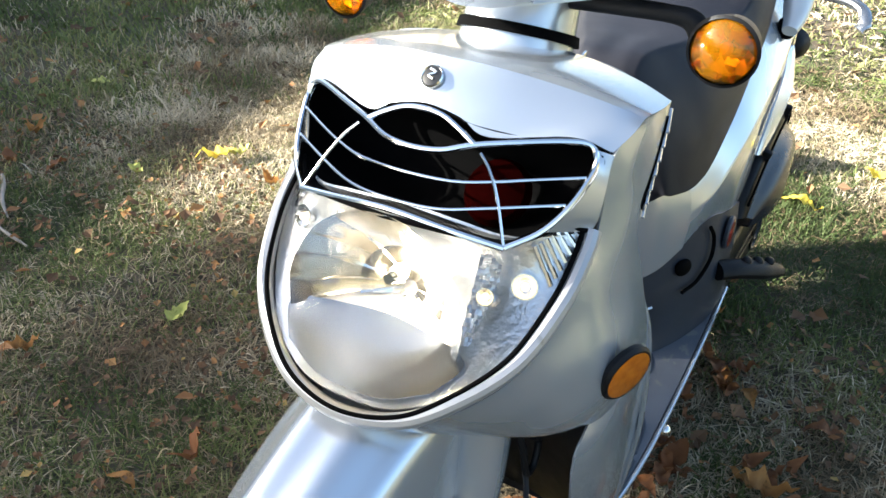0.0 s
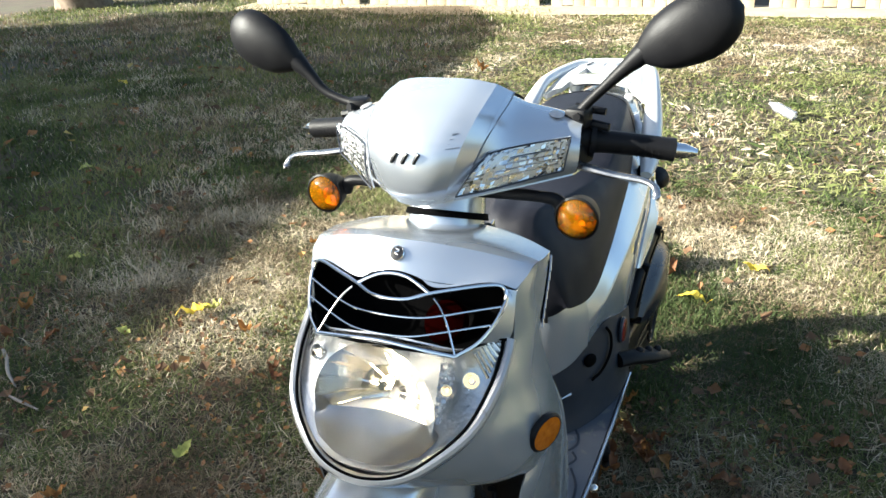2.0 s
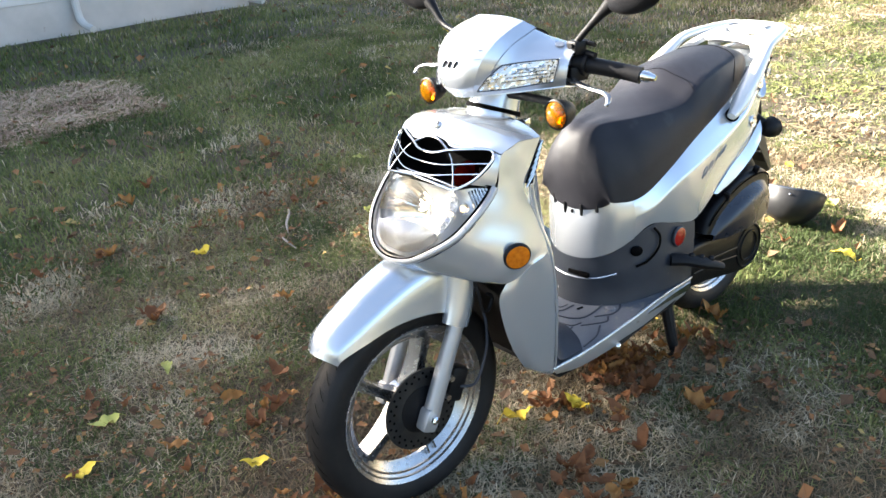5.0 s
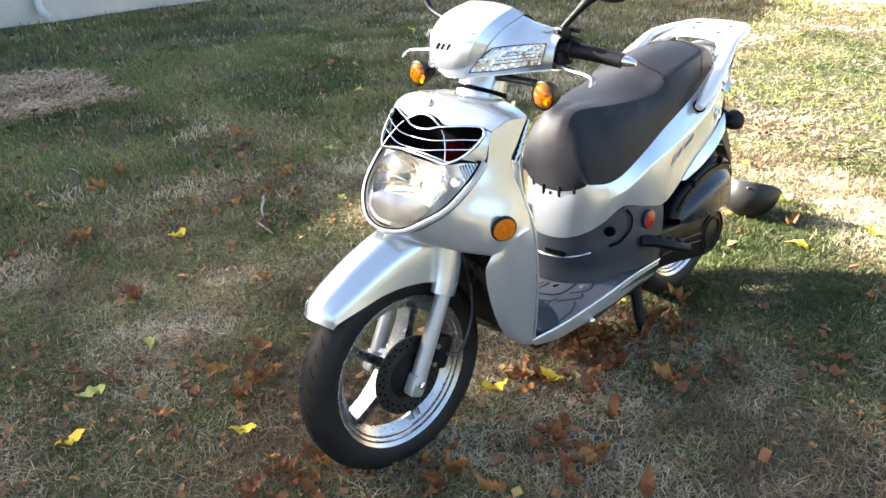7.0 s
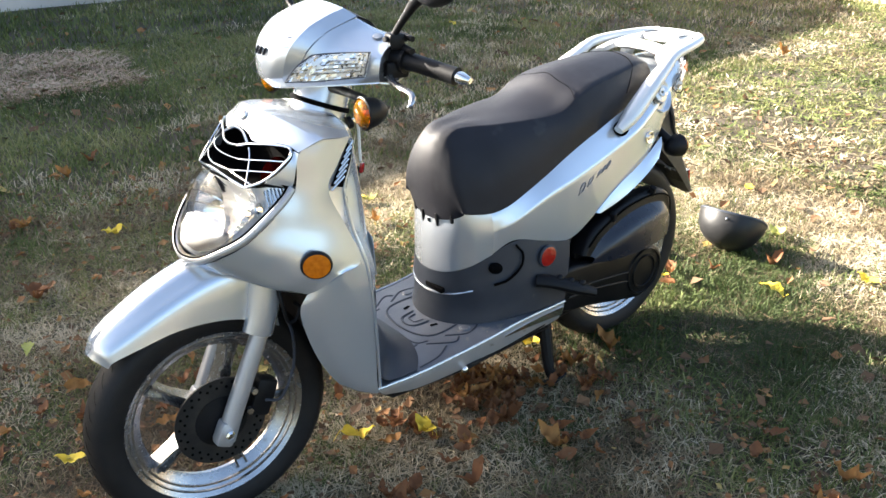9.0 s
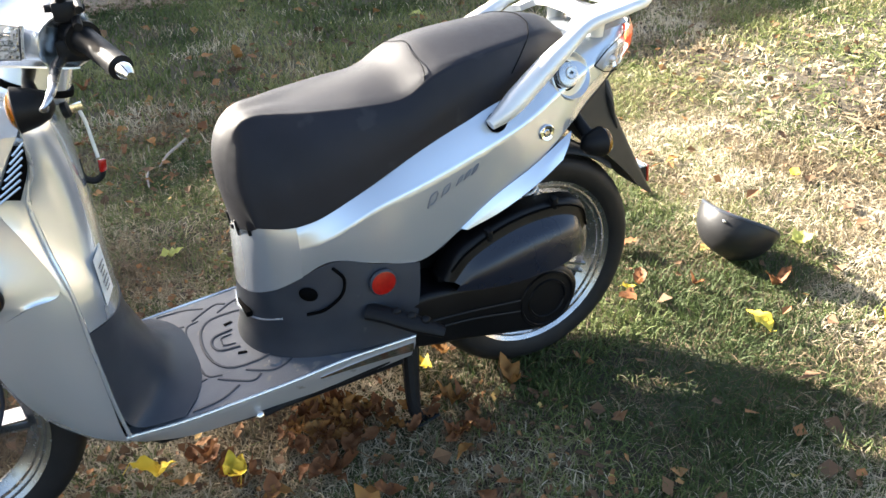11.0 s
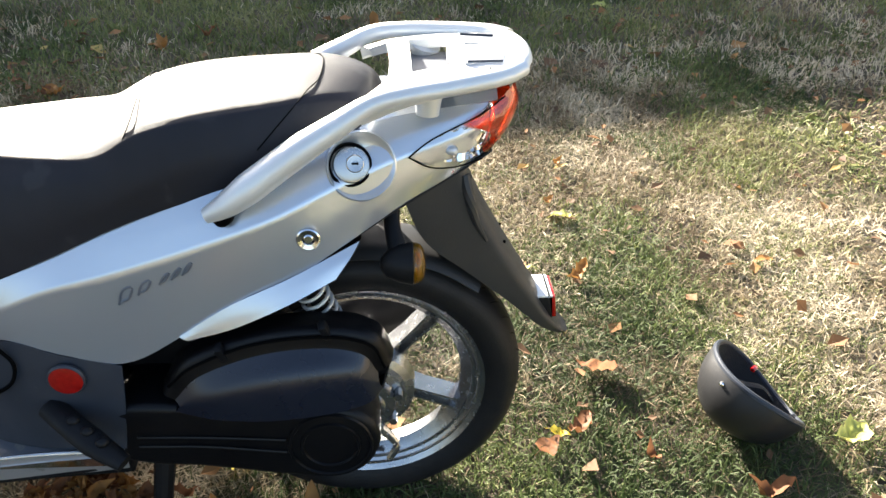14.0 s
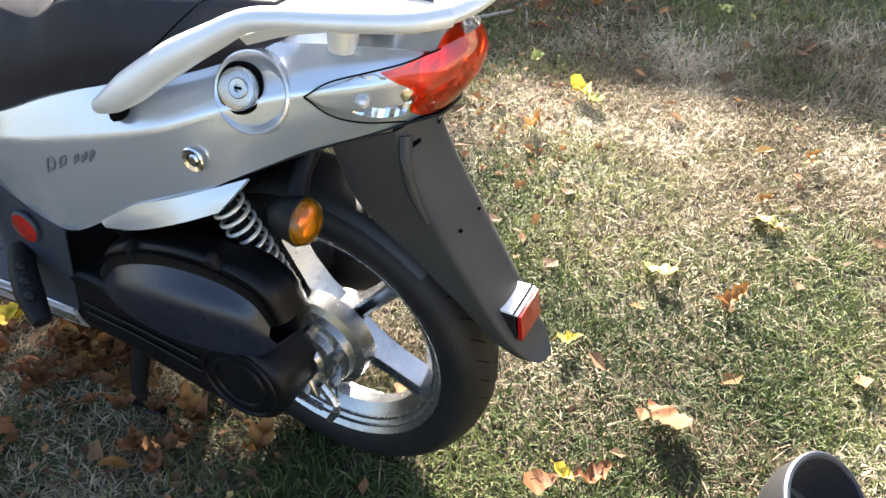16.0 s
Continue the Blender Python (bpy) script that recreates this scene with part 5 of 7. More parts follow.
for s in (-1, 1):
    rows_ = [[(1.462, s * 0.121, 0.829), (1.53, s * 0.093, 0.858), (1.58, s * 0.072, 0.842)], [(1.468, s * 0.112, 0.825), (1.53, s * 0.088, 0.830), (1.575, s * 0.066, 0.822)], [(1.462, s * 0.121, 0.822), (1.53, s * 0.101, 0.804), (1.57, s * 0.077, 0.803)]]
    part("side_reflector_bowl", facets(rows_, 6, 14, 0.0035, 8), REFLECTOR, tail, sharp=1)
    part("side_bulb", ball((1.525, s * 0.102, 0.824), (0.010, 0.008, 0.008)), LAMP_SILVER, tail)
for s in (-1, 1):
    bm = bmesh.new()
    sweep(bm, [(1.457, s * 0.128, 0.826), (1.49, s * 0.120, 0.850), (1.535, s * 0.1010, 0.865), (1.575, s * 0.082, 0.878), (1.61, s * 0.056, 0.893)], 0.0012, 6, 24)
    sweep(bm, [(1.457, s * 0.128, 0.826), (1.49, s * 0.122, 0.806), (1.53, s * 0.110, 0.800), (1.575, s * 0.080, 0.798)], 0.0012, 6, 24)
    part("lamp_seam", bm, SHADE_AND_SEAL, tail)

# rear mudguard, flap, reflector, turn signals
hugger = []
for a in np.linspace(-10, 150, 12):
    c, s_ = math.cos(radians(a)), math.sin(radians(a))
    hugger.append([(1.377 + 0.320 * c, 0.0, 0.297 + 0.320 * s_), (1.377 + 0.318 * c, 0.045, 0.297 + 0.318 * s_), (1.377 + 0.306 * c, 0.066, 0.297 + 0.306 * s_)])
part("rear_mudguard", shell(hugger[4:], 24, 13, 0.003, whole=True), FLAP_GREY, scooter, "black rear mudguard over the tyre")
part("tail_underside", shell([[(1.34, 0.0, 0.68), (1.34, 0.08, 0.68), (1.345, 0.160, 0.690)], [(1.44, 0.0, 0.735), (1.44, 0.07, 0.735), (1.44, 0.126, 0.738)], [(1.53, 0.0, 0.762), (1.53, 0.045, 0.763), (1.53, 0.080, 0.771)],
                              [(1.60, 0.0, 0.79), (1.597, 0.03, 0.79), (1.592, 0.048, 0.795)]], 14, 21, 0.003, whole=True), BLACK, scooter)
flap = [[(1.555, 0.0, 0.765), (1.553, 0.030, 0.765), (1.545, 0.052, 0.762), (1.515, 0.062, 0.750), (1.490, 0.062, 0.740)],
              [(1.580, 0.0, 0.700), (1.578, 0.030, 0.700), (1.570, 0.055, 0.696), (1.535, 0.066, 0.672), (1.510, 0.066, 0.655)],
              [(1.625, 0.0, 0.615), (1.623, 0.030, 0.615), (1.616, 0.056, 0.610), (1.585, 0.065, 0.585), (1.560, 0.065, 0.570)],
              [(1.678, 0.0, 0.525), (1.676, 0.030, 0.525), (1.670, 0.053, 0.520), (1.645, 0.060, 0.500), (1.625, 0.060, 0.488)],
              [(1.720, 0.0, 0.455), (1.718, 0.028, 0.455), (1.713, 0.048, 0.452), (1.695, 0.053, 0.440), (1.682, 0.053, 0.432)],
              [(1.748, 0.0, 0.410), (1.747, 0.022, 0.411), (1.743, 0.038, 0.414), (1.733, 0.042, 0.410), (1.725, 0.042, 0.406)],
              [(1.766, 0.0, 0.392), (1.765, 0.012, 0.393), (1.762, 0.020, 0.396), (1.757, 0.024, 0.396), (1.753, 0.024, 0.394)]]
wing = (1.75, 1.40, 1.00, 0.70, 0.60, 0.55, 0.55)
flap = [[*r[:3], tuple(Vector(r[2]).lerp(Vector(r[3]), 0.6)), tuple(Vector(r[2]).lerp(Vector(r[4]), w))] for r, w in zip(flap, wing)]
flap = shell(flap, 40, 33, 0.004, whole=True)
flap = part("rear_flap", flap, FLAP_GREY, scooter, "faded black rear number bracket and flap")
for s in (-1, 1):
    part("bracket_slot", block((1.562, s * 0.036, 0.738), (0.004, 0.020, 0.007), (0, 20, s * 10), 0.001), SHADE_AND_SEAL, flap)
    part("bracket_hole", ball((1.628, s * 0.03, 0.609), (0.003, 0.003, 0.003)), SHADE_AND_SEAL, flap)
part("bracket_bolt", lathe([(0, 0.004), (0.006, 0.003), (0.008, 0.0), (0, 0.0)], (1.566, -0.051, 0.699), (0.75, -0.55, 0.35), 12), CHROME, flap)
part("bracket_rib", rod([(1.552, -0.046, 0.752), (1.560, -0.060, 0.715), (1.572, -0.062, 0.672), (1.592, -0.060, 0.630)], [0.010, 0.009, 0.007, 0.003], 8, 16), FLAP_GREY, flap)
ref = part("rear_reflector", prism([(1.680, 0.487), (1.719, 0.487), (1.727, 0.440), (1.706, 0.446)], -0.036, 0.036, 0.0015), BLACK, scooter, "red rear reflector in a white and black housing")
part("white_housing", prism([(1.683, 0.4905), (1.7235, 0.4905), (1.7240, 0.4865), (1.683, 0.4865)], -0.035, 0.036, 0.001), STICKER, ref, "white plastic upper housing")
part("gasket", prism([(1.716, 0.4922), (1.7185, 0.4922), (1.7185, 0.488), (1.716, 0.488)], -0.0352, 0.0362, 0.0004), SHADE_AND_SEAL, ref)
part("reflector_face", prism([(1.7235, 0.488), (1.7290, 0.488), (1.7350, 0.442), (1.7270, 0.442)], -0.035, 0.035, 0.001), RED_FLAT, ref)
for s in (-1, 1):
    sig = part("rear_turn_signal", lathe([(0.0, -0.058), (0.010, -0.056), (0.022, -0.046), (0.030, -0.028), (0.034, -0.010), (0.035, -0.006), (0.032, -0.004)], (1.466, s * 0.166, 0.660), (1, 0, 0), 28), BLACK, scooter, "black rear turn signal with amber lens")
    part("signal_lens", lathe([(0.0, 0.015), (0.012, 0.0142), (0.023, 0.0115), (0.030, 0.0065), (0.0328, 0.0), (0.0332, -0.006)], (1.466, s * 0.166, 0.660), (1, 0, 0), 28), AMBER, sig)
    part("signal_reflector", rippled(lathe([(0.004, -0.014), (0.011, -0.012), (0.018, -0.009), (0.025, -0.005), (0.031, -0.001)], (1.466, s * 0.166, 0.660), (1, 0, 0), 12), 0.0024, 6), REFLECTOR, sig, sharp=10)
    part("signal_stalk", rod([(1.438, s * 0.150, 0.672), (1.430, s * 0.115, 0.700), (1.430, s * 0.075, 0.735)], [0.016, 0.013, 0.014], 12, 10), BLACK, sig)

# engine, drive casing, air box, shock absorber, stands
part("engine_block", prism([(0.95, 0.25), (1.20, 0.24), (1.30, 0.32), (1.25, 0.48), (1.22, 0.58), (1.00, 0.50), (0.95, 0.48)], -0.085, 0.13, 0.02), BLACK, scooter, "black engine block")
# unseen sump, set low and wide to keep sun off the ground
part("engine_sump", prism([(0.97, 0.25), (1.00, 0.17), (1.10, 0.145), (1.24, 0.16), (1.30, 0.24)], -0.06, 0.125, 0.015), BLACK, scooter)
casing = part("drive_casing", prism([(0.930, 0.355), (0.965, 0.405), (1.10, 0.400), (1.26, 0.385), (1.345, 0.378), (1.392, 0.340), (1.400, 0.290), (1.372, 0.236), (1.318, 0.212), (1.24, 0.222), (1.10, 0.252), (0.95, 0.282)], -0.198, -0.070, 0.014, 72), COVER_BLACK, scooter, "dusty black drive belt casing")
bm = bmesh.new()
for r in (0.072, 0.050):
    lathe([(r - 0.004, -0.199), (r - 0.002, -0.203), (r + 0.002, -0.203), (r + 0.004, -0.199)], (1.312, 0, 0.300), (0, 1, 0), 36, bm=bm)
part("ring_rib", bm, COVER_BLACK, casing)
bm = bmesh.new()
for k in range(2):
    sweep(bm, [(0.985, -0.199, 0.318 + 0.022 * k), (1.10, -0.2005, 0.312 + 0.022 * k), (1.235, -0.2005, 0.290 + 0.030 * k)], 0.0028, 6, 14)
part("long_rib", bm, COVER_BLACK, casing)
air_rows = [[(1.036, -0.150, 0.430), (1.085, -0.150, 0.500), (1.20, -0.150, 0.546), (1.32, -0.150, 0.556), (1.400, -0.150, 0.535), (1.428, -0.150, 0.474)],
             [(1.042, -0.190, 0.428), (1.090, -0.192, 0.496), (1.20, -0.194, 0.545), (1.315, -0.194, 0.556), (1.394, -0.192, 0.534), (1.422, -0.188, 0.475)],
             [(1.062, -0.201, 0.424), (1.110, -0.203, 0.475), (1.21, -0.205, 0.516), (1.31, -0.204, 0.525), (1.375, -0.203, 0.508), (1.400, -0.199, 0.466)],
             [(1.070, -0.211, 0.418), (1.130, -0.230, 0.452), (1.22, -0.239, 0.480), (1.31, -0.236, 0.489), (1.370, -0.224, 0.478), (1.402, -0.206, 0.449)],
             [(1.062, -0.208, 0.404), (1.130, -0.230, 0.403), (1.22, -0.240, 0.404), (1.31, -0.236, 0.409), (1.380, -0.220, 0.415), (1.408, -0.198, 0.428)],
             [(1.060, -0.150, 0.398), (1.130, -0.150, 0.388), (1.22, -0.150, 0.385), (1.31, -0.150, 0.390), (1.385, -0.150, 0.396), (1.418, -0.150, 0.425)]]
air = part("air_box", shell(air_rows[:3], 14, 40, 0.004), COVER_BLACK, scooter, "smooth black air filter cover with clips")
part("cover_face", shell(air_rows[2:5], 16, 40, 0.004), AIR_BOX, air, "smooth bluish black face")
part("cover_underside", shell(air_rows[4:], 8, 40, 0.004), COVER_BLACK, air)
part("air_box_back", prism([(1.04, 0.42), (1.09, 0.49), (1.20, 0.535), (1.32, 0.545), (1.39, 0.525), (1.42, 0.47), (1.415, 0.425), (1.38, 0.398), (1.22, 0.388), (1.06, 0.40)], -0.160, -0.125, 0.006, 50), COVER_BLACK, scooter)
for x, z in ((1.150, 0.515), (1.318, 0.553)):
    part("cover_clip", block((x, -0.196, z), (0.014, 0.020, 0.044), (18, -14, 0), 0.004), BLACK, air)
part("cover_seam", rod([(1.055, -0.199, 0.452), (1.10, -0.203, 0.494), (1.20, -0.206, 0.538), (1.315, -0.206, 0.549), (1.388, -0.203, 0.527), (1.412, -0.198, 0.475)], 0.0025, 6, 40), SHADE_AND_SEAL, air)
part("rear_hub_casing", lathe([(0.0, -0.112), (0.030, -0.112), (0.034, -0.102), (0.052, -0.100), (0.055, -0.086), (0.072, -0.082), (0.076, -0.068), (0.090, -0.062), (0.093, -0.03), (0.0, -0.03)], REAR, (0, 1, 0), 36), CAST, scooter, "cast aluminium final drive hub")
for k in range(6):
    a = radians(20 + 60 * k)
    bm = lathe([(0, -0.105), (0.008, -0.105), (0.009, -0.085), (0, -0.085)], (1.377 + 0.062 * math.cos(a), 0, 0.297 + 0.062 * math.sin(a)), (0, 1, 0), 8)
    part("hub_bolt", bm, CAST, rear_wheel)
for k, (dx, dz, r) in enumerate(((-0.040, 0.045, 0.013), (-0.050, -0.010, 0.015), (0.000, -0.062, 0.012), (-0.058, 0.020, 0.010))):
    part("case_boss", rod([(1.377 + dx, -0.070, 0.297 + dz), (1.377 + dx * 1.05, -0.128, 0.297 + dz * 1.05)], [r * 1.25, r], 12), CAST, scooter)
part("case_web", prism([(1.300, 0.26), (1.352, 0.225), (1.400, 0.222), (1.385, 0.270), (1.345, 0.300), (1.305, 0.32)], -0.118, -0.060, 0.006), CAST, scooter)
ring = [(1.345 + 0.060 * f, -0.112 + 0.005 * math.sin(f * 75), 0.205 - 0.010 * f + 0.005 * math.cos(f * 75)) for f in np.linspace(0, 1, 120)]
part("return_spring", rod(ring, 0.0018, 5), GREY_PLASTIC, scooter)
part("brake_arm", rod([(1.40, -0.10, 0.24), (1.43, -0.105, 0.20), (1.415, -0.11, 0.165)], [0.010, 0.008, 0.007], 8, 8), CAST, scooter)
# unseen exhaust, added on the far flank to shade the ground by the wheel
silencer = part("exhaust_silencer", rod([(0.98, 0.150, 0.190), (1.04, 0.158, 0.205), (1.15, 0.165, 0.240), (1.38, 0.168, 0.320), (1.48, 0.168, 0.355), (1.525, 0.168, 0.370)], [0.022, 0.050, 0.066, 0.066, 0.060, 0.032], 24, 28), BLACK, scooter, "unseen black exhaust silencer added on the far flank to shade the ground")
part("exhaust_pipe", rod([(0.60, 0.100, 0.205), (0.68, 0.130, 0.165), (0.82, 0.145, 0.160), (0.99, 0.150, 0.192)], [0.024, 0.028, 0.028, 0.026], 14, 20), BLACK, silencer)
part("heat_shield", shell([[(1.12, 0.205, 0.289), (1.24, 0.212, 0.330), (1.38, 0.212, 0.378)], [(1.13, 0.236, 0.254), (1.25, 0.240, 0.296), (1.39, 0.238, 0.345)], [(1.14, 0.234, 0.220), (1.26, 0.238, 0.262), (1.40, 0.236, 0.312)]], 8, 16, 0.003), COVER_BLACK, silencer)
top, bot = Vector((1.262, -0.128, 0.665)), Vector((1.350, -0.088, 0.415))
shock = part("shock_absorber", rod([top, bot], 0.014, 14), BLACK, scooter, "rear shock absorber with white coil spring")
ax = (bot - top)
s1 = ax.cross(Vector((0, 1, 0))).normalized()
s2 = ax.cross(s1).normalized()
coil = [top + ax * f + (s1 * math.cos(f * 2 * math.pi * 15) + s2 * math.sin(f * 2 * math.pi * 15)) * 0.025 for f in np.linspace(0.03, 0.97, 300)]
part("coil_spring", rod([tuple(c) for c in coil], 0.0032, 8), RACK_PAINT, shock, "white-painted coil spring")
# solid black block standing in for the shade under the seat panels
part("frame_cavity", prism([(0.98, 0.49), (1.13, 0.56), (1.25, 0.61), (1.34, 0.645), (1.38, 0.68), (1.30, 0.70), (1.02, 0.60)], -0.13, 0.13, 0.01), SHADE_AND_SEAL, scooter)
bm = bmesh.new()
for s in (-1, 1):
    sweep(bm, [(1.00, s * 0.085, 0.240), (0.985, s * 0.115, 0.16), (0.975, s * 0.145, 0.065), (0.985, s * 0.150, 0.030)], [0.024, 0.020, 0.017, 0.014], 10, 16)
    sweep(bm, [(0.945, s * 0.152, 0.024), (0.985, s * 0.152, 0.016), (1.035, s * 0.152, 0.026)], [0.012, 0.016, 0.012], 8, 10, 0.5)
sweep(bm, [(0.985, -0.115, 0.15), (0.985, 0.115, 0.15)], 0.011, 8)
part("centre_stand", bm, BLACK, scooter, "black centre stand on the grass")
prop = part("side_stand", rod([(0.600, -0.200, 0.240), (0.70, -0.190, 0.245), (0.85, -0.188, 0.258), (0.94, -0.180, 0.270)], [0.008, 0.009, 0.010, 0.012], 10, 16), BLACK, scooter, "folded black side stand")
part("stand_foot", ball((0.598, -0.205, 0.243), (0.010, 0.010, 0.010)), CHROME, prop)

# ---- the ground ----
random.seed(7)
rng = np.random.default_rng(7)


def ground_tint():
    m = surface("dry_lawn_soil", (0.044, 0.032, 0.021), (0.088, 0.066, 0.041), 3.2, 0.9, 0.0, 0.9, 70.0, 0.0, 0.05, (0.055, 0.066, 0.026), 0.46, 1.6, spot_soft=0.25)
    return m


bm = bmesh.new()
xs = np.concatenate([[-160, -60, -20, -8], np.linspace(-4, 12, 50), [20, 45, 160]])
ys = np.concatenate([[-160, -60, -20, -8], np.linspace(-4, 12, 50), [20, 45, 160]])
grid = [[(x, y, -0.004 + (0.012 * noise.noise((x * 0.9, y * 0.9, 3.1)) if abs(x) < 15 and abs(y) < 15 else 0)) for y in ys] for x in xs]
sheet(bm, grid, flip=True)
bmesh.ops.recalc_face_normals(bm, faces=bm.faces[:])
ground = tagged(part("ground", bm, ground_tint()), "dry patchy lawn soil", "ground", kind="structure")


def drift(x, y, size, seed):
    """Smooth random patches, 0 to 1, of about the given size."""
    r = np.random.default_rng(seed).uniform(0, 1, (64, 64))
    u, v = x / size + 500.0, y / size + 500.0
    i, j = np.floor(u).astype(int), np.floor(v).astype(int)
    a, b = u - i, v - j
    a, b = a * a * (3 - 2 * a), b * b * (3 - 2 * b)
    i, j, k, m = i % 64, j % 64, (i + 1) % 64, (j + 1) % 64
    return r[i, j] * (1 - a) * (1 - b) + r[k, j] * a * (1 - b) + r[i, m] * (1 - a) * b + r[k, m] * a * b


def blades(name, material, count, area, length, width, label, lean=(0.35, 1.15), tint_shift=0.0, category="grass", patch=None):
    """Many thin bent blades as one mesh; each has a tint."""
    x0, x1, y0, y1 = area
    x, y = rng.uniform(x0, x1, count), rng.uniform(y0, y1, count)
    thin = 0.45 * drift(x, y, 0.30, 11) + 0.35 * drift(x, y, 0.12, 12) + 0.20 * drift(x, y, 0.05, 13)
    keep = rng.uniform(0, 1, count) < 0.24 + 0.92 * thin
    edge = np.minimum(np.minimum(x - x0, x1 - x), np.minimum(y - y0, y1 - y))
    keep &= rng.uniform(0, 1, len(x)) < 0.15 + edge / 0.5
    x, y = x[keep], y[keep]
    count = len(x)
    if patch is not None:
        keep = patch(x, y)
        x, y = x[keep], y[keep]
        count = len(x)
    a, tilt = rng.uniform(0, 2 * np.pi, count), rng.uniform(*lean, count)
    ln, w = length * rng.uniform(0.5, 1.35, count), width * rng.uniform(0.6, 1.3, count)
    d = np.stack([np.cos(a) * np.sin(tilt), np.sin(a) * np.sin(tilt), np.cos(tilt)], 1)
    s = np.stack([-np.sin(a), np.cos(a), 0 * a], 1) * (w / 2)[:, None]
    roll = rng.uniform(-0.8, 0.8, count)[:, None]
    s = s * np.cos(roll) + np.cross(d, s) * np.sin(roll)
    base = np.stack([x, y, np.full(count, 0.0)], 1)
    mid = base + d * (ln * 0.55)[:, None]
    tip = mid + (d * np.array((1.15, 1.15, 0.35))) * (ln * 0.5)[:, None]
    tip[:, 2] = np.maximum(tip[:, 2], 0.006)
    v = np.stack([base - s, base + s, mid + s * 0.8, mid - s * 0.8, tip], 1).reshape(-1, 3)
    i = np.arange(count)[:, None] * 5
    me = bpy.data.meshes.new(name)
    me.vertices.add(len(v))
    me.vertices.foreach_set("co", v.astype(np.float32).ravel())
    loops = np.concatenate([i, i + 1, i + 2, i + 3, i + 3, i + 2, i + 4], 1).astype(np.int32)
    me.loops.add(loops.size)
    me.loops.foreach_set("vertex_index", loops.ravel())
    me.polygons.add(2 * count)
    starts = (np.arange(count)[:, None] * 7 + np.array([0, 4])).astype(np.int32)
    me.polygons.foreach_set("loop_start", starts.ravel())
    me.update(calc_edges=True)
    g = 0.40 * drift(x, y, 0.75, 21) + 0.38 * drift(x, y, 0.27, 22) + 0.22 * drift(x, y, 0.10, 23) - 0.5
    far = 0.85 * np.clip((y - 2.0) / 1.6, 0, 1) * np.clip((4.5 - x) / 2, 0.35, 1)
    dry = np.clip((1.6 - x) / 1.5, 0, 1) * np.clip((2.4 - y) / 1.5, 0, 1)
    sunny = np.clip((x - 1.3) / 0.8, 0, 1)
    # round patch by the rear wheel: less pale straw, deeper green blades
    wheel_patch = np.exp(-(((x - 1.80) / 0.62) ** 2 + ((y - 0.02) / 0.62) ** 2) ** 1.5)
    lush = np.clip(wheel_patch + 0.9 * np.exp(-((x - 1.40) / 0.40) ** 2 - ((y + 0.55) / 0.42) ** 2) + 0.3 * np.exp(-((x - 0.55) / 0.30) ** 2 - ((y + 0.72) / 0.18) ** 2), 0, 1)
    green = np.clip(0.30 + 0.50 * lush + 0.10 * sunny - 0.10 * dry + 2.2 * g + 0.66 * far + tint_shift, 0.03, 0.96)
    pale = np.clip(0.48 - 0.32 * lush - 0.24 * wheel_patch - 0.13 * dry + 1.9 * (0.6 * drift(x, y, 0.33, 31) + 0.4 * drift(x, y, 0.12, 32) - 0.5) + rng.normal(0, 0.24, count), 0, 1)
    deep = np.clip(0.45 + 0.22 * lush + 0.36 * wheel_patch + 1.2 * (drift(x, y, 0.40, 33) - 0.5) + rng.normal(0, 0.22, count), 0, 1)
    tint = np.where(rng.uniform(0, 1, count) < green, 0.55 + 0.45 * deep, 0.46 * pale)
    at = me.attributes.new("tint", "FLOAT", "POINT")
    at.data.foreach_set("value", np.repeat(tint, 5).astype(np.float32))
    me.materials.append(material)
    return tagged(new(name, me), label, category, kind="stuff")


GRASS = tinted("grass_blades", [(0.0, (0.17, 0.125, 0.075)), (0.20, (0.31, 0.25, 0.155)), (0.46, (0.60, 0.515, 0.375)), (0.56, (0.23, 0.235, 0.088)), (0.8, (0.115, 0.145, 0.045)), (1.0, (0.052, 0.074, 0.023))], 0.65, 0.24)
blades("lawn_grass", GRASS, 450000, (-1.5, 3.3, -2.3, 2.5), 0.034, 0.0028, "short dry straw-coloured and green lawn grass")
blades("lawn_grass", GRASS, 165000, (-1.5, 5.5, 1.75, 6.4), 0.058, 0.006, "green shaded lawn grass", (0.2, 1.0), 0.18)
blades("lawn_grass", GRASS, 110000, (2.9, 9.2, -3.4, 2.9), 0.042, 0.0055, "sunlit dry lawn grass", (0.35, 1.15), 0.22)
blades("dead_thatch", GRASS, 30000, (2.8, 9.4, -3.5, 3.0), 0.070, 0.016, "matted dry grass under the sunlit lawn", (1.25, 1.5), 0.05, "dead grass")
blades("lawn_grass", GRASS, 60000, (5.1, 11.0, 2.3, 10.5), 0.070, 0.009, "far lawn grass", (0.2, 0.9), 0.10)
blades("lawn_grass", GRASS, 26000, (-3.5, 5.2, 6.2, 8.9), 0.080, 0.009, "taller green grass along the house", (0.1, 0.8), 0.40)
blades("lawn_grass", GRASS, 60000, (-9.0, 9.4, -9.0, 8.8), 0.075, 0.010, "rough lawn grass round about", (0.3, 1.1),
       patch=lambda x, y: (x < -1.5) | (y < -2.3) | ((x > 3.3) & (y < -3.4)))
# wide pale blades out of view, added to reflect light onto the silver panels
blades("dead_thatch", GRASS, 50000, (-7.0, 8.0, -8.0, 6.0), 0.170, 0.050, "unseen coarse matted grass added to bounce light onto the silver sides", (1.30, 1.52), 0.10, "dead grass",
       patch=lambda x, y: (x < -1.6) | ((y < -2.0) & ((x < 2.9) | (y < -3.4))))
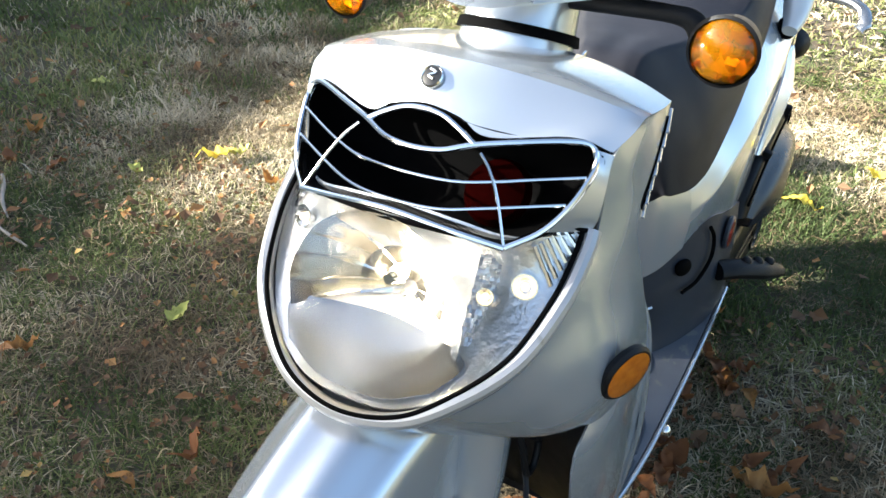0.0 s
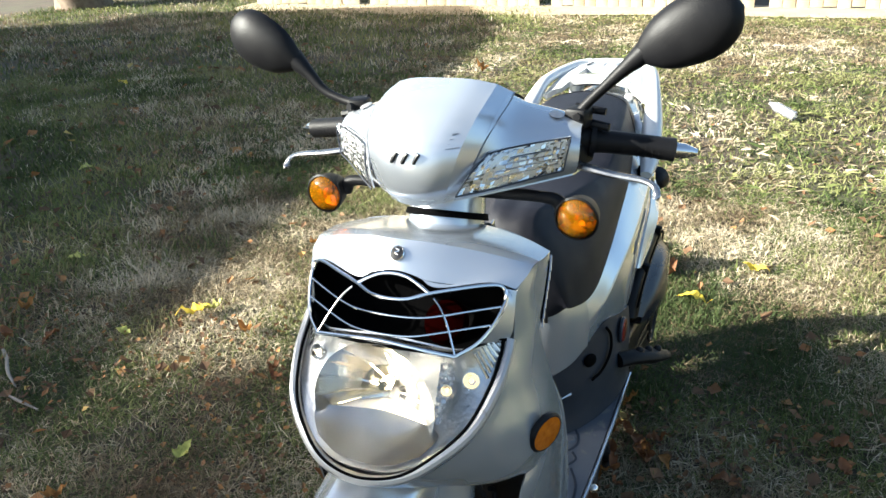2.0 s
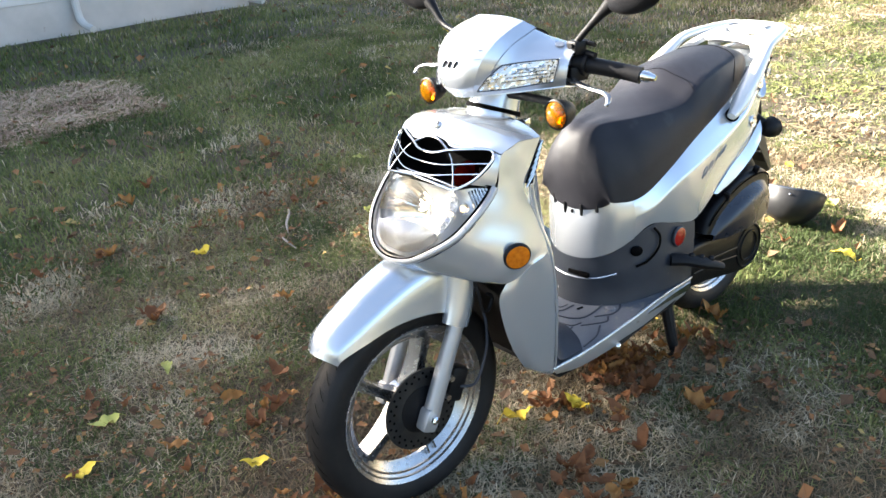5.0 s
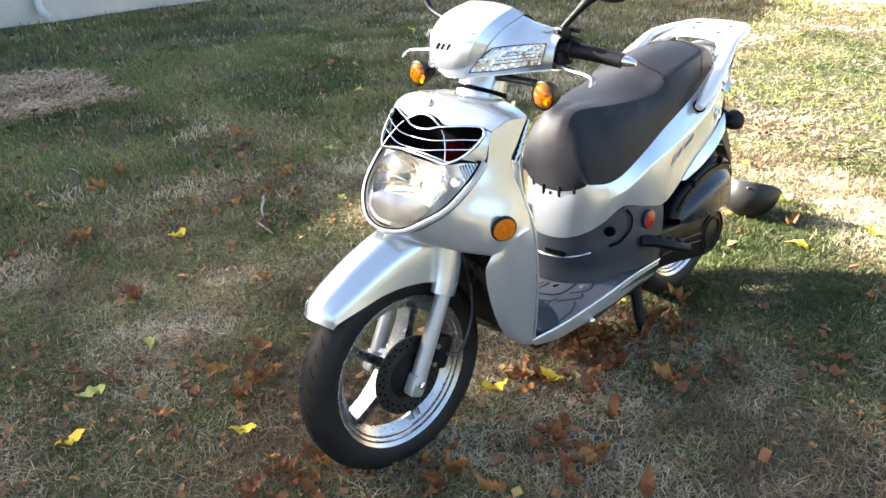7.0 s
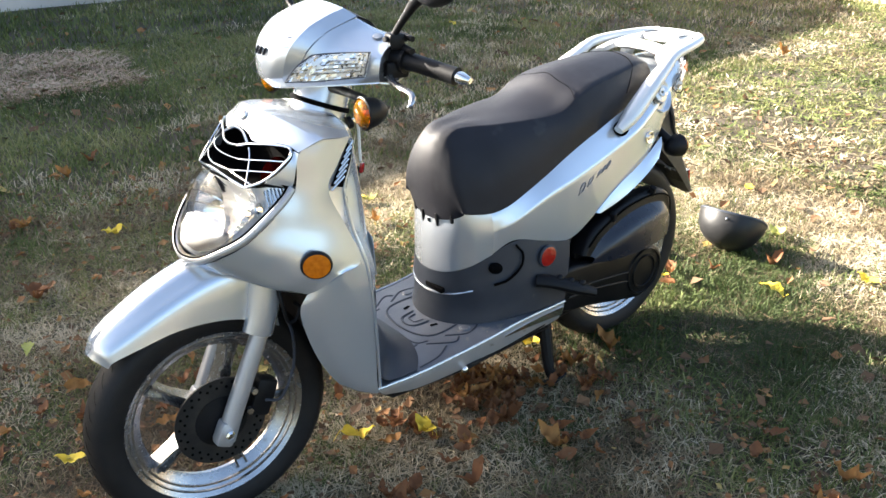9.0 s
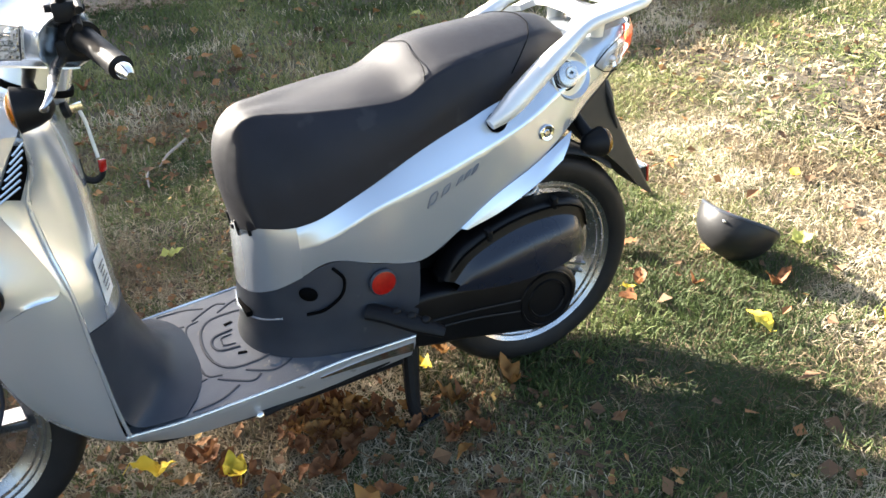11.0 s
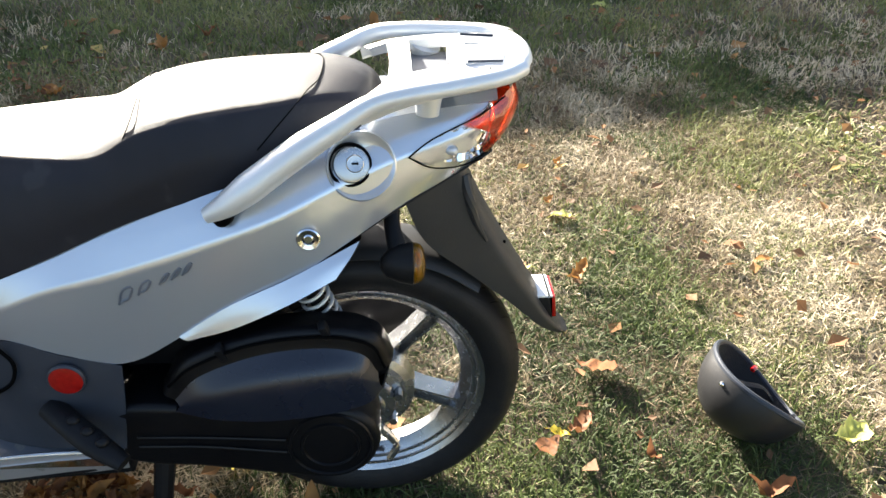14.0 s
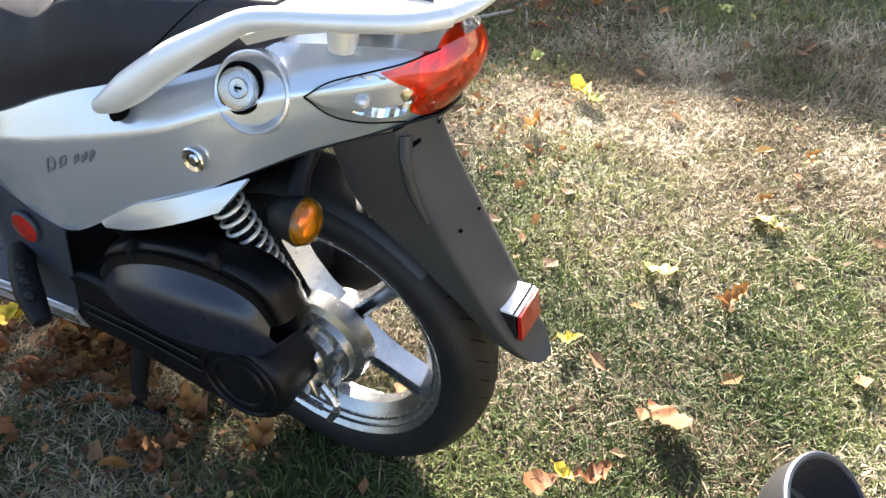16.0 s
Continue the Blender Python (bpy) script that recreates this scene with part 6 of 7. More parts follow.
blades("dead_thatch", GRASS, 200000, (-1.6, 3.4, -2.2, 2.5), 0.050, 0.0030, "flattened dead straw matted over the soil", (1.25, 1.54), -0.30, "dead grass")
blades("dead_thatch", GRASS, 45000, (1.3, 3.7, -1.3, 2.5), 0.055, 0.0030, "bleached straw lying in the sunlit lawn", (1.15, 1.50), -1.0, "dead grass",
       patch=lambda x, y: (drift(x, y, 0.28, 41) > 0.45) & (((x - 1.80) / 0.62) ** 2 + (y / 0.62) ** 2 > 1))
blades("dead_thatch", GRASS, 30000, (-1.3, 1.6, -1.6, 2.3), 0.060, 0.0024, "pale matted straw in the shade", (1.15, 1.52), -1.0, "dead grass",
       patch=lambda x, y: drift(x, y, 0.24, 42) > 0.68)
blades("grass_tuft", GRASS, 60000, (-1.4, 3.3, -1.9, 2.4), 0.048, 0.0030, "longer green grass clumps", (0.15, 0.9), 0.75,
       patch=lambda x, y: 0.6 * drift(x, y, 0.27, 22) + 0.4 * drift(x, y, 0.75, 21) > 0.58)
blades("grass_tuft", GRASS, 20000, (0.95, 2.45, -1.15, 0.20), 0.048, 0.0028, "denser green grass by the rear wheel", (0.1, 0.9), 0.9,
       patch=lambda x, y: drift(x, y, 0.22, 43) > 0.35)
STRAW = tinted("mulch_straw", [(0.0, (0.40, 0.28, 0.20)), (0.5, (0.56, 0.42, 0.31)), (1.0, (0.24, 0.15, 0.10))], 0.8, 0.0)
blades("mulch_patch", STRAW, 36000, (-0.2, 1.75, 4.35, 6.35), 0.11, 0.009, "heap of dry brown straw mulch", (1.0, 1.5), category="mulch",
       patch=lambda x, y: ((x - 0.75) / 0.95) ** 2 + ((y - 5.35) / 0.95) ** 2 < 1 + 0.25 * np.sin(5 * x + 3 * y))


# ---- fallen leaves ----
def leaf_mesh(name, seed, length, width, curl, lobes, fold=1.0):
    r = random.Random(seed)
    bm = bmesh.new()
    n = 11
    left, mid, right = [], [], []
    for k in range(n):
        f = k / (n - 1)
        w = width * math.sin(math.pi * min(1, f * 1.02) ** 0.8) * (1 - 0.25 * f) * (1 + lobes * (math.sin(f * 15 + seed) + 0.8 * r.uniform(-1, 1))) + 0.0008
        z = curl * (f - 0.5) ** 2 * length * 4 + (0.004 + 0.012 * abs(curl)) * r.uniform(-1, 1)
        up = fold * w * (0.35 + 1.2 * abs(curl)) * r.uniform(0.4, 1.5)
        xx = (f - 0.5) * length
        mid.append(bm.verts.new((xx, 0.06 * length * math.sin(f * 3), z)))
        left.append(bm.verts.new((xx - 0.1 * w, w + 0.06 * length * math.sin(f * 3), z + up)))
        right.append(bm.verts.new((xx - 0.1 * w, -w + 0.06 * length * math.sin(f * 3), z + up * r.uniform(0.5, 1.2))))
    for a, b in ((left, mid), (mid, right)):
        for k in range(n - 1):
            bm.faces.new((a[k], a[k + 1], b[k + 1], b[k]))
    sweep(bm, [(-0.5 * length - 0.018, 0.004, 0.004), (-0.5 * length, 0, mid[0].co.z)], 0.0009, 4)
    bmesh.ops.recalc_face_normals(bm, faces=bm.faces[:])
    me = bpy.data.meshes.new(name)
    bm.to_mesh(me)
    bm.free()
    me.shade_smooth()
    return me


def leaf_material(name, one, two, spot):
    m = surface(name, one, two, 30.0, 0.6, 0.0, 0.4, 140.0, 0.0, 0.1, spot, 0.62, 55.0, gloss=0.15)
    n, l = m.node_tree.nodes, m.node_tree.links
    t, mix = n.new("ShaderNodeBsdfTranslucent"), n.new("ShaderNodeMixShader")
    t.inputs[0].default_value = (*two, 1)
    mix.inputs[0].default_value = 0.2
    l.new(n["Principled BSDF"].outputs[0], mix.inputs[1])
    l.new(t.outputs[0], mix.inputs[2])
    l.new(mix.outputs[0], n["Material Output"].inputs[0])
    return m


YELLOW = leaf_material("yellow_leaf", (0.72, 0.52, 0.05), (0.80, 0.62, 0.09), (0.55, 0.33, 0.04))
LIME = leaf_material("yellow_green_leaf", (0.40, 0.42, 0.10), (0.52, 0.50, 0.17), (0.27, 0.30, 0.07))
ORANGE = leaf_material("orange_leaf", (0.27, 0.125, 0.040), (0.36, 0.180, 0.055), (0.16, 0.080, 0.030))
BROWN = leaf_material("brown_leaf", (0.150, 0.064, 0.029), (0.235, 0.105, 0.045), (0.080, 0.038, 0.022))
LEAF_KIND = {"yellow": YELLOW, "yellow-green": LIME, "orange": ORANGE, "brown": BROWN}
shapes = {}


def leaf(x, y, kind, length=0.09, turn=None, z=0.026, tip=0, shape=None):
    key = (kind, random.randrange(4) if shape is None else shape)
    if key not in shapes:
        crisp = kind in ("brown", "orange") and key[1] < 4
        me = leaf_mesh("fallen_leaf", key[1] * 7 + len(shapes), 0.09, 0.021 if crisp else (0.026 if key[1] < 4 else 0.036), ((0.18, 0.40, -0.16, 0.6) if crisp else (0.12, 0.25, -0.12, 0.3))[key[1] % 4], ((0.10, 0.18, 0.14, 0.26) if crisp else (0.05, 0.12, 0.08, 0.22))[key[1] % 4], 1.0 if key[1] < 4 else 0.3)
        me.materials.append(LEAF_KIND[kind])
        shapes[key] = me
    ob = new("fallen_leaf", shapes[key])
    ob.matrix_world = pose(x, y, z, random.uniform(-14, 14) + tip, random.uniform(-12, 12), random.uniform(0, 360) if turn is None else turn) @ Matrix.Scale(length / 0.09, 4)
    return tagged(ob, f"{kind} fallen tree leaf lying on the grass", "leaf", "fallen leaves")


# single leaves: by the front wheel, behind the scooter, and the rest of the lawn
FRONT_LEAVES = [
    (-0.04, 0.58, "brown", 0.10), (-0.48, 0.89, "yellow-green", 0.10), (0.05, 0.73, "brown", 0.12), (0.375, -0.03, "yellow", 0.10), (0.01, 0.37, "orange", 0.08), (-0.26, 0.38, "yellow", 0.08),
    (0.30, -0.42, "orange", 0.08), (-0.38, 0.62, "orange", 0.09), (-0.62, 0.70, "yellow", 0.09), (0.35, 1.15, "orange", 0.07), (-0.20, 1.05, "yellow-green", 0.07), (-0.40, 0.15, "brown", 0.10),
    (-0.52, 0.01, "orange", 0.09), (-0.28, -0.21, "orange", 0.07), (0.29, -0.61, "brown", 0.11), (-0.07, -0.20, "brown", 0.07), (-0.42, -0.01, "brown", 0.06), (-0.35, -0.10, "brown", 0.08),
    (0.43, 0.17, "brown", 0.07), (-0.26, 0.65, "brown", 0.07), (-0.40, 0.49, "brown", 0.06), (-0.19, -0.34, "orange", 0.06)]
REAR_LEAVES = [
    (1.33, 1.47, "yellow", 0.11), (1.38, 1.44, "yellow-green", 0.09), (2.03, -0.23, "yellow", 0.11), (2.345, -0.425, "yellow", 0.09), (1.99, -0.005, "brown", 0.055), (2.45, 0.02, "yellow-green", 0.11),
    (1.845, 0.085, "brown", 0.085), (1.80, 0.070, "yellow", 0.05), (2.20, -0.12, "brown", 0.10), (1.28, 1.21, "orange", 0.08), (1.69, 0.40, "yellow", 0.06), (1.97, 0.69, "orange", 0.09),
    (1.97, 1.13, "orange", 0.06), (1.99, 1.04, "yellow-green", 0.09), (1.80, 0.72, "yellow-green", 0.09), (1.25, -0.14, "orange", 0.10), (2.55, 0.75, "orange", 0.07), (2.05, 1.40, "orange", 0.06),
    (2.85, 0.40, "yellow", 0.07), (1.25, -0.71, "brown", 0.08)]
LAWN_LEAVES = [
    (0.33, 1.82, "yellow", 0.10), (0.74, 2.00, "orange", 0.09), (1.40, 3.00, "orange", 0.12), (-0.08, 1.41, "brown", 0.11), (0.555, -0.10, "yellow", 0.07), (0.61, -0.22, "orange", 0.08),
    (2.67, 3.33, "yellow-green", 0.11), (0.35, 2.73, "orange", 0.11), (0.04, 2.15, "orange", 0.11), (-0.07, 1.45, "brown", 0.12), (1.075, 0.03, "yellow", 0.10), (4.70, 4.91, "yellow", 0.12),
    (5.74, 1.98, "orange", 0.13), (0.06, 2.13, "orange", 0.09), (0.40, 2.69, "orange", 0.10), (0.57, 2.88, "brown", 0.10), (1.11, 1.62, "yellow-green", 0.07), (0.76, -0.20, "brown", 0.10),
    (0.54, -0.10, "yellow", 0.09), (1.60, 2.35, "yellow-green", 0.10), (0.72, 0.55, "orange", 0.08), (0.50, -0.35, "brown", 0.10), (0.62, 0.95, "yellow-green", 0.08), (0.76, -0.38, "orange", 0.10),
    (0.79, -0.17, "brown", 0.08), (1.14, -0.73, "brown", 0.07), (1.12, -1.15, "orange", 0.07), (0.63, -1.14, "brown", 0.07)]
for x, y, kind, size in FRONT_LEAVES + REAR_LEAVES + LAWN_LEAVES:
    leaf(x, y, kind, size)
leaf(1.935, 0.285, "brown", 0.11, 150, 0.034, 10, 4)
leaf(1.77, 0.03, "brown", 0.07, 40, 0.028, 0, 5)
for k in range(80):
    x, y = random.uniform(-1.05, 1.25), random.uniform(-1.3, 2.3)
    if math.sin(2.1 * x + 0.7) * math.sin(2.6 * y + 0.9) > -0.25:
        leaf(x, y, random.choice(("brown", "brown", "brown", "orange")), random.uniform(0.045, 0.10), None, 0.026, random.uniform(-30, 30))
# small drifts of curled leaves
for cx, cy, wide, many in ((-0.48, 0.06, 0.12, 8), (-0.25, 0.08, 0.08, 13), (-0.38, -0.08, 0.09, 6), (0.27, -0.29, 0.06, 9), (0.29, -0.39, 0.06, 9), (1.05, -0.985, 0.06, 11), (0.76, -0.19, 0.07, 8), (0.62, -0.20, 0.06, 6), (0.48, -0.02, 0.07, 7), (0.78, -0.39, 0.06, 6), (1.03, -0.21, 0.07, 10), (-0.05, 0.62, 0.12, 8), (0.0, -0.15, 0.10, 7)):
    for k in range(many):
        leaf(random.gauss(cx, wide / 1.5), random.gauss(cy, wide / 1.5), random.choice(("brown", "brown", "brown", "orange")), random.uniform(0.05, 0.085), None, 0.028, random.uniform(-40, 40))
# heap of brown leaves under the footboard
for k in range(70):
    a, r = random.uniform(0, 6.283), random.random() ** 0.6
    x, y = 0.79 + 0.12 * r * math.cos(a), -0.07 + 0.095 * r * math.sin(a)
    leaf(x, y, random.choice(("brown", "brown", "orange")), random.uniform(0.045, 0.075), None, 0.03 + 0.065 * (1 - r) * random.random(), random.uniform(-50, 50))
for k in range(10):
    leaf(random.uniform(0.88, 1.10), random.uniform(-0.24, -0.05), random.choice(("brown", "brown", "brown", "brown", "orange")), random.uniform(0.045, 0.07), None, 0.03, random.uniform(-40, 40))


def litter(count, area, size, label, weight=None):
    """Small curled leaf crumbs, far too many to count."""
    v, f, tints = [], [], []
    done = 0
    while done < count:
        x, y = random.uniform(area[0], area[1]), random.uniform(area[2], area[3])
        if weight and random.random() > weight(x, y):
            continue
        m = pose(x, y, random.uniform(0.012, 0.03), random.uniform(-35, 35), random.uniform(-35, 35), random.uniform(0, 360))
        s = size * random.uniform(0.5, 1.3)
        w = s * random.uniform(0.25, 0.5)
        pts = [(-s / 2, 0, 0), (-s * 0.15, w, s * random.uniform(0.02, 0.22)), (s / 2, s * 0.05, s * 0.05), (s * 0.1, -w, s * random.uniform(0.02, 0.22)), (0, 0, 0)]
        i = len(v)
        v += [tuple(m @ Vector(p)) for p in pts]
        f += [(i, i + 4, i + 1), (i + 4, i + 2, i + 1), (i, i + 3, i + 4), (i + 3, i + 2, i + 4)]
        tints += [random.random()] * 5
        done += 1
    me = bpy.data.meshes.new("leaf_litter")
    me.from_pydata(v, [], f)
    me.attributes.new("tint", "FLOAT", "POINT").data.foreach_set("value", tints)
    me.materials.append(LITTER)
    return tagged(new("leaf_litter", me), label, "leaf litter", kind="stuff")


LITTER = tinted("leaf_crumbs", [(0.0, (0.09, 0.055, 0.034)), (0.5, (0.17, 0.098, 0.053)), (0.85, (0.28, 0.135, 0.058)), (0.97, (0.33, 0.18, 0.07)), (1.0, (0.46, 0.36, 0.12))], 0.75, 0.2)
litter(700, (-1.2, 1.5, -1.4, 2.8), 0.042, "brown curled leaves in the grass", lambda x, y: 0.15 + 0.85 * (math.sin(2.9 * x + 0.3) * math.sin(3.7 * y + 1.4) > 0.0))
litter(5200, (-1.3, 1.35, -1.5, 2.4), 0.021, "small brown leaf crumbs in the grass", lambda x, y: 0.25 + 0.75 * (math.sin(2.3 * x + 1.1) * math.sin(2.9 * y + 0.4) > -0.1))
litter(420, (1.4, 4.5, -0.9, 3.2), 0.045, "sparse brown leaf crumbs in the grass")
litter(500, (-1.0, 7.0, 2.4, 8.5), 0.07, "scattered brown leaves on the far lawn")

twig = part("fallen_twig", rod([(0.885, 1.96, 0.022), (0.84, 1.89, 0.027), (0.775, 1.81, 0.025), (0.725, 1.72, 0.02)], [0.006, 0.007, 0.006, 0.003], 8, 20),
            surface("grey_bark", (0.22, 0.19, 0.16), (0.33, 0.29, 0.25), 30.0, 0.85, 0.0, 0.8, 140.0))
tagged(twig, "bare grey twig lying on the lawn", "twig")
twig2 = part("fallen_twig", rod([(0.675, 1.69, 0.02), (0.66, 1.63, 0.024), (0.65, 1.54, 0.018)], [0.004, 0.005, 0.003], 8, 12), bpy.data.materials["grey_bark"])
tagged(twig2, "thin grey twig in the grass", "twig")

# ---- helmet ----
HM = pose(2.256, 0.098, 0.134) @ Vector((0.60, 0.10, 0.79)).to_track_quat("Z", "Y").to_matrix().to_4x4()
HELMET = surface("matt_black_helmet", (0.011, 0.011, 0.012), (0.017, 0.017, 0.018), 9.0, 0.42, 0.0, 0.15, 700.0, gloss=0.35)
LINING = surface("helmet_lining", (0.012, 0.012, 0.013), (0.02, 0.02, 0.02), 20.0, 0.9, 0.0, 0.6, 300.0)


def bowl_mesh(a, b, deep, lip, n=48, m=16):
    rows = []
    for k in range(m + 1):
        t = (k / m) * math.pi / 2
        rows.append([(a * math.cos(t) ** 0.85 * math.cos(u), b * math.cos(t) ** 0.85 * math.sin(u), -deep * math.sin(t) + lip * math.cos(t) * (0.5 - 0.5 * math.cos(2 * u))) for u in np.linspace(0, 2 * math.pi, n, endpoint=False)])
    bm = bmesh.new()
    sheet(bm, rows, close="v")
    bmesh.ops.remove_doubles(bm, verts=bm.verts[:], dist=1e-4)
    bmesh.ops.recalc_face_normals(bm, faces=bm.faces[:])
    bm.transform(HM)
    return bm


helmet = tagged(part("open_helmet", bowl_mesh(0.135, 0.115, 0.135, -0.02), HELMET), "matt black half helmet lying upside down on the grass", "helmet")
part("padding", bowl_mesh(0.126, 0.106, 0.122, -0.02), LINING, helmet, "black foam padding")
loop = [HM @ Vector((0.131 * math.cos(u), 0.111 * math.sin(u), -0.02 * (0.5 - 0.5 * math.cos(2 * u)))) for u in np.linspace(0, 2 * math.pi, 60)]
part("rim_band", rod([tuple(p) for p in loop], 0.0065, 8), GREY_PLASTIC, helmet, "worn grey edging")
for sx in (-1, 1):
    c = HM @ Vector((-0.02, sx * 0.112, -0.045))
    nrm = (HM.to_3x3() @ Vector((0, sx, -0.15))).normalized()
    part("rivet", lathe([(0, 0.006), (0.004, 0.005), (0.006, 0.0), (0, 0)], tuple(c), tuple(nrm), 14), CHROME, helmet)
strap = [HM @ Vector(p) for p in ((0.02, -0.105, -0.03), (0.03, -0.06, -0.02), (0.035, -0.01, -0.035), (0.04, 0.05, -0.04), (0.03, 0.10, -0.03))]
part("chin_strap", rod([tuple(p) for p in strap], 0.009, 6, 24, 0.2), LINING, helmet)
part("strap_buckle", block(tuple(HM @ Vector((0.06, -0.03, 0.0))), (0.022, 0.012, 0.010), (20, 10, 40), 0.003), RED_FLAT, helmet, "small red strap tab")

# ---- crumpled clear plastic bottle on the far lawn ----
bottle = part("plastic_bottle", lathe([(0.0, -0.09), (0.030, -0.09), (0.033, -0.08), (0.030, -0.05), (0.034, -0.03), (0.029, 0.0), (0.034, 0.03), (0.031, 0.05), (0.013, 0.085), (0.013, 0.10)], (4.75, -0.42, 0.06), (0.4, 0.8, 0.3), 20),
              clear("clear_plastic", (0.93, 0.95, 0.96), 0.12, 0.1, 0.25))
tagged(bottle, "crumpled clear plastic bottle in the grass", "bottle")

# ---- house, fence, trees ----
BLOCKWORK = surface("pale_painted_foundation", (0.40, 0.385, 0.365), (0.52, 0.50, 0.475), 2.5, 0.85, 0.0, 0.7, 60.0, 0.0, 0.05, (0.34, 0.31, 0.28), 0.66, 5.0)
SIDING = surface("white_siding", (0.50, 0.50, 0.49), (0.57, 0.57, 0.56), 3.0, 0.6, 0.0, 0.2, 90.0)
ROOF = surface("grey_shingles", (0.10, 0.095, 0.09), (0.16, 0.15, 0.14), 12.0, 0.9, 0.0, 0.8, 40.0)
house = tagged(new("house"), "pale house with painted foundation wall and lap siding", "house")
HX, HY, EAVE = 4.85, 9.0, 3.12
part("foundation", block(((HX - 15) / 2, HY + 2.5, 0.11), (HX + 15, 5.0, 0.62), (0, 0, 0), 0.01), BLOCKWORK, house, "pale painted foundation wall")
bm = bmesh.new()
for k in range(15):
    block(((HX - 15) / 2, HY + 0.02, 0.49 + 0.16 * k), (HX + 15.06, 0.035, 0.168), (-9, 0, 0), 0.002, bm)
part("siding_board", bm, SIDING, house, "white lap siding boards")
part("wall_core", block(((HX - 15) / 2, HY + 2.55, 1.65), (HX + 15, 5.0, 2.1), (0, 0, 0), 0.01), SIDING, house)
# roof and gutter are unseen; the eave slopes to place its shadow on the lawn
bm = bmesh.new()
roof = [[(-15.5, HY - 0.45, EAVE + 0.88), (HX + 0.35, HY - 0.45, EAVE - 0.44)], [(-15.5, HY + 3.0, EAVE + 1.1), (HX + 0.35, HY + 3.0, EAVE + 0.75)], [(-15.5, HY + 6.0, EAVE), (HX + 0.35, HY + 6.0, EAVE)]]
sheet(bm, np.array(roof))
bmesh.ops.solidify(bm, geom=bm.faces[:], thickness=0.12)
part("roof", bm, ROOF, house, "unseen grey shingled roof, its eave sloped to place the shadow edge")
part("gutter", rod([(-15.5, HY - 0.47, EAVE + 0.84), (HX + 0.35, HY - 0.47, EAVE - 0.48)], 0.055, 10), SIDING, house)
part("downspout", rod([(HX - 0.12, HY - 0.06, EAVE - 0.5), (HX - 0.12, HY - 0.06, 1.0), (HX - 0.12, HY - 0.06, 0.30), (HX - 0.09, HY - 0.12, 0.13), (HX + 0.02, HY - 0.34, 0.07)], 0.045, 10, 40), SIDING, house, "white downspout with curved foot")
part("downspout", rod([(2.55, HY - 0.06, EAVE - 0.4), (2.55, HY - 0.06, 1.0), (2.55, HY - 0.06, 0.30), (2.56, HY - 0.12, 0.13), (2.60, HY - 0.30, 0.06)], 0.045, 10, 40), SIDING, house, "white downspout with curved foot")

PLANK = surface("weathered_fence_wood", (0.46, 0.37, 0.25), (0.60, 0.50, 0.36), 5.0, 0.8, 0.0, 0.6, 50.0, 0.0, 0.05, (0.26, 0.20, 0.14), 0.68, 12.0)
nodes, links = PLANK.node_tree.nodes, PLANK.node_tree.links
hue, info, rng_node = nodes.new("ShaderNodeHueSaturation"), nodes.new("ShaderNodeObjectInfo"), nodes.new("ShaderNodeMapRange")
rng_node.inputs["To Min"].default_value, rng_node.inputs["To Max"].default_value = 0.7, 1.15
links.new(info.outputs["Random"], rng_node.inputs["Value"])
links.new(rng_node.outputs[0], hue.inputs["Value"])
old = nodes["Principled BSDF"].inputs["Base Color"].links[0].from_socket
links.new(old, hue.inputs["Color"])
links.new(hue.outputs[0], nodes["Principled BSDF"].inputs["Base Color"])
FX = 9.6
fence = tagged(new("fence"), "weathered tan plank fence along the far lawn", "fence")
for z in (0.35, 1.5):
    part("rail", block((FX + 0.05, 0.2, z), (0.04, 13.6, 0.09), (0, 0, 0), 0.004), PLANK, fence)
plank_me = None
y = -6.5
k = 0
while y < 6.9:
    gap = 0.16 if k % 17 == 9 else 0.006
    if plank_me is None:
        ob = part("plank", block((0, 0, 0.92), (0.022, 0.135, 1.80), (0, 0, 0), 0.003), PLANK, fence)
        plank_me = ob.data
    else:
        ob = new("plank", plank_me)
        ob.parent = fence
    ob.location = (FX + random.uniform(-0.006, 0.006), y, random.uniform(-0.03, 0.03))
    y += 0.135 + gap
    k += 1
strip = surface("bare_dry_earth", (0.30, 0.24, 0.16), (0.42, 0.34, 0.23), 3.0, 0.9, 0.0, 0.8, 40.0)
bm = bmesh.new()
sheet(bm, surf([[(FX - 0.55, -7, 0.004), (FX - 0.62, -3, 0.006), (FX - 0.50, 1, 0.006), (FX - 0.66, 4, 0.006), (FX - 0.5, 7, 0.004)], [(FX - 0.3, -7, 0.03), (FX - 0.3, -3, 0.035), (FX - 0.3, 1, 0.03), (FX - 0.3, 4, 0.035), (FX - 0.3, 7, 0.03)],
                [(FX + 0.2, -7, 0.03), (FX + 0.2, -3, 0.03), (FX + 0.2, 1, 0.03), (FX + 0.2, 4, 0.03), (FX + 0.2, 7, 0.03)]], 8, 60))
bmesh.ops.recalc_face_normals(bm, faces=bm.faces[:])
tagged(part("earth_strip", bm, strip), "strip of bare dry earth along the fence", "soil", kind="structure")

BARK = surface("brown_bark", (0.12, 0.085, 0.06), (0.22, 0.17, 0.12), 14.0, 0.9, 0.0, 1.0, 30.0)
FOLIAGE = tinted("tree_foliage", [(0.0, (0.05, 0.09, 0.02)), (0.6, (0.08, 0.12, 0.03)), (0.9, (0.16, 0.17, 0.04)), (1.0, (0.35, 0.28, 0.05))], 0.6, 0.35)


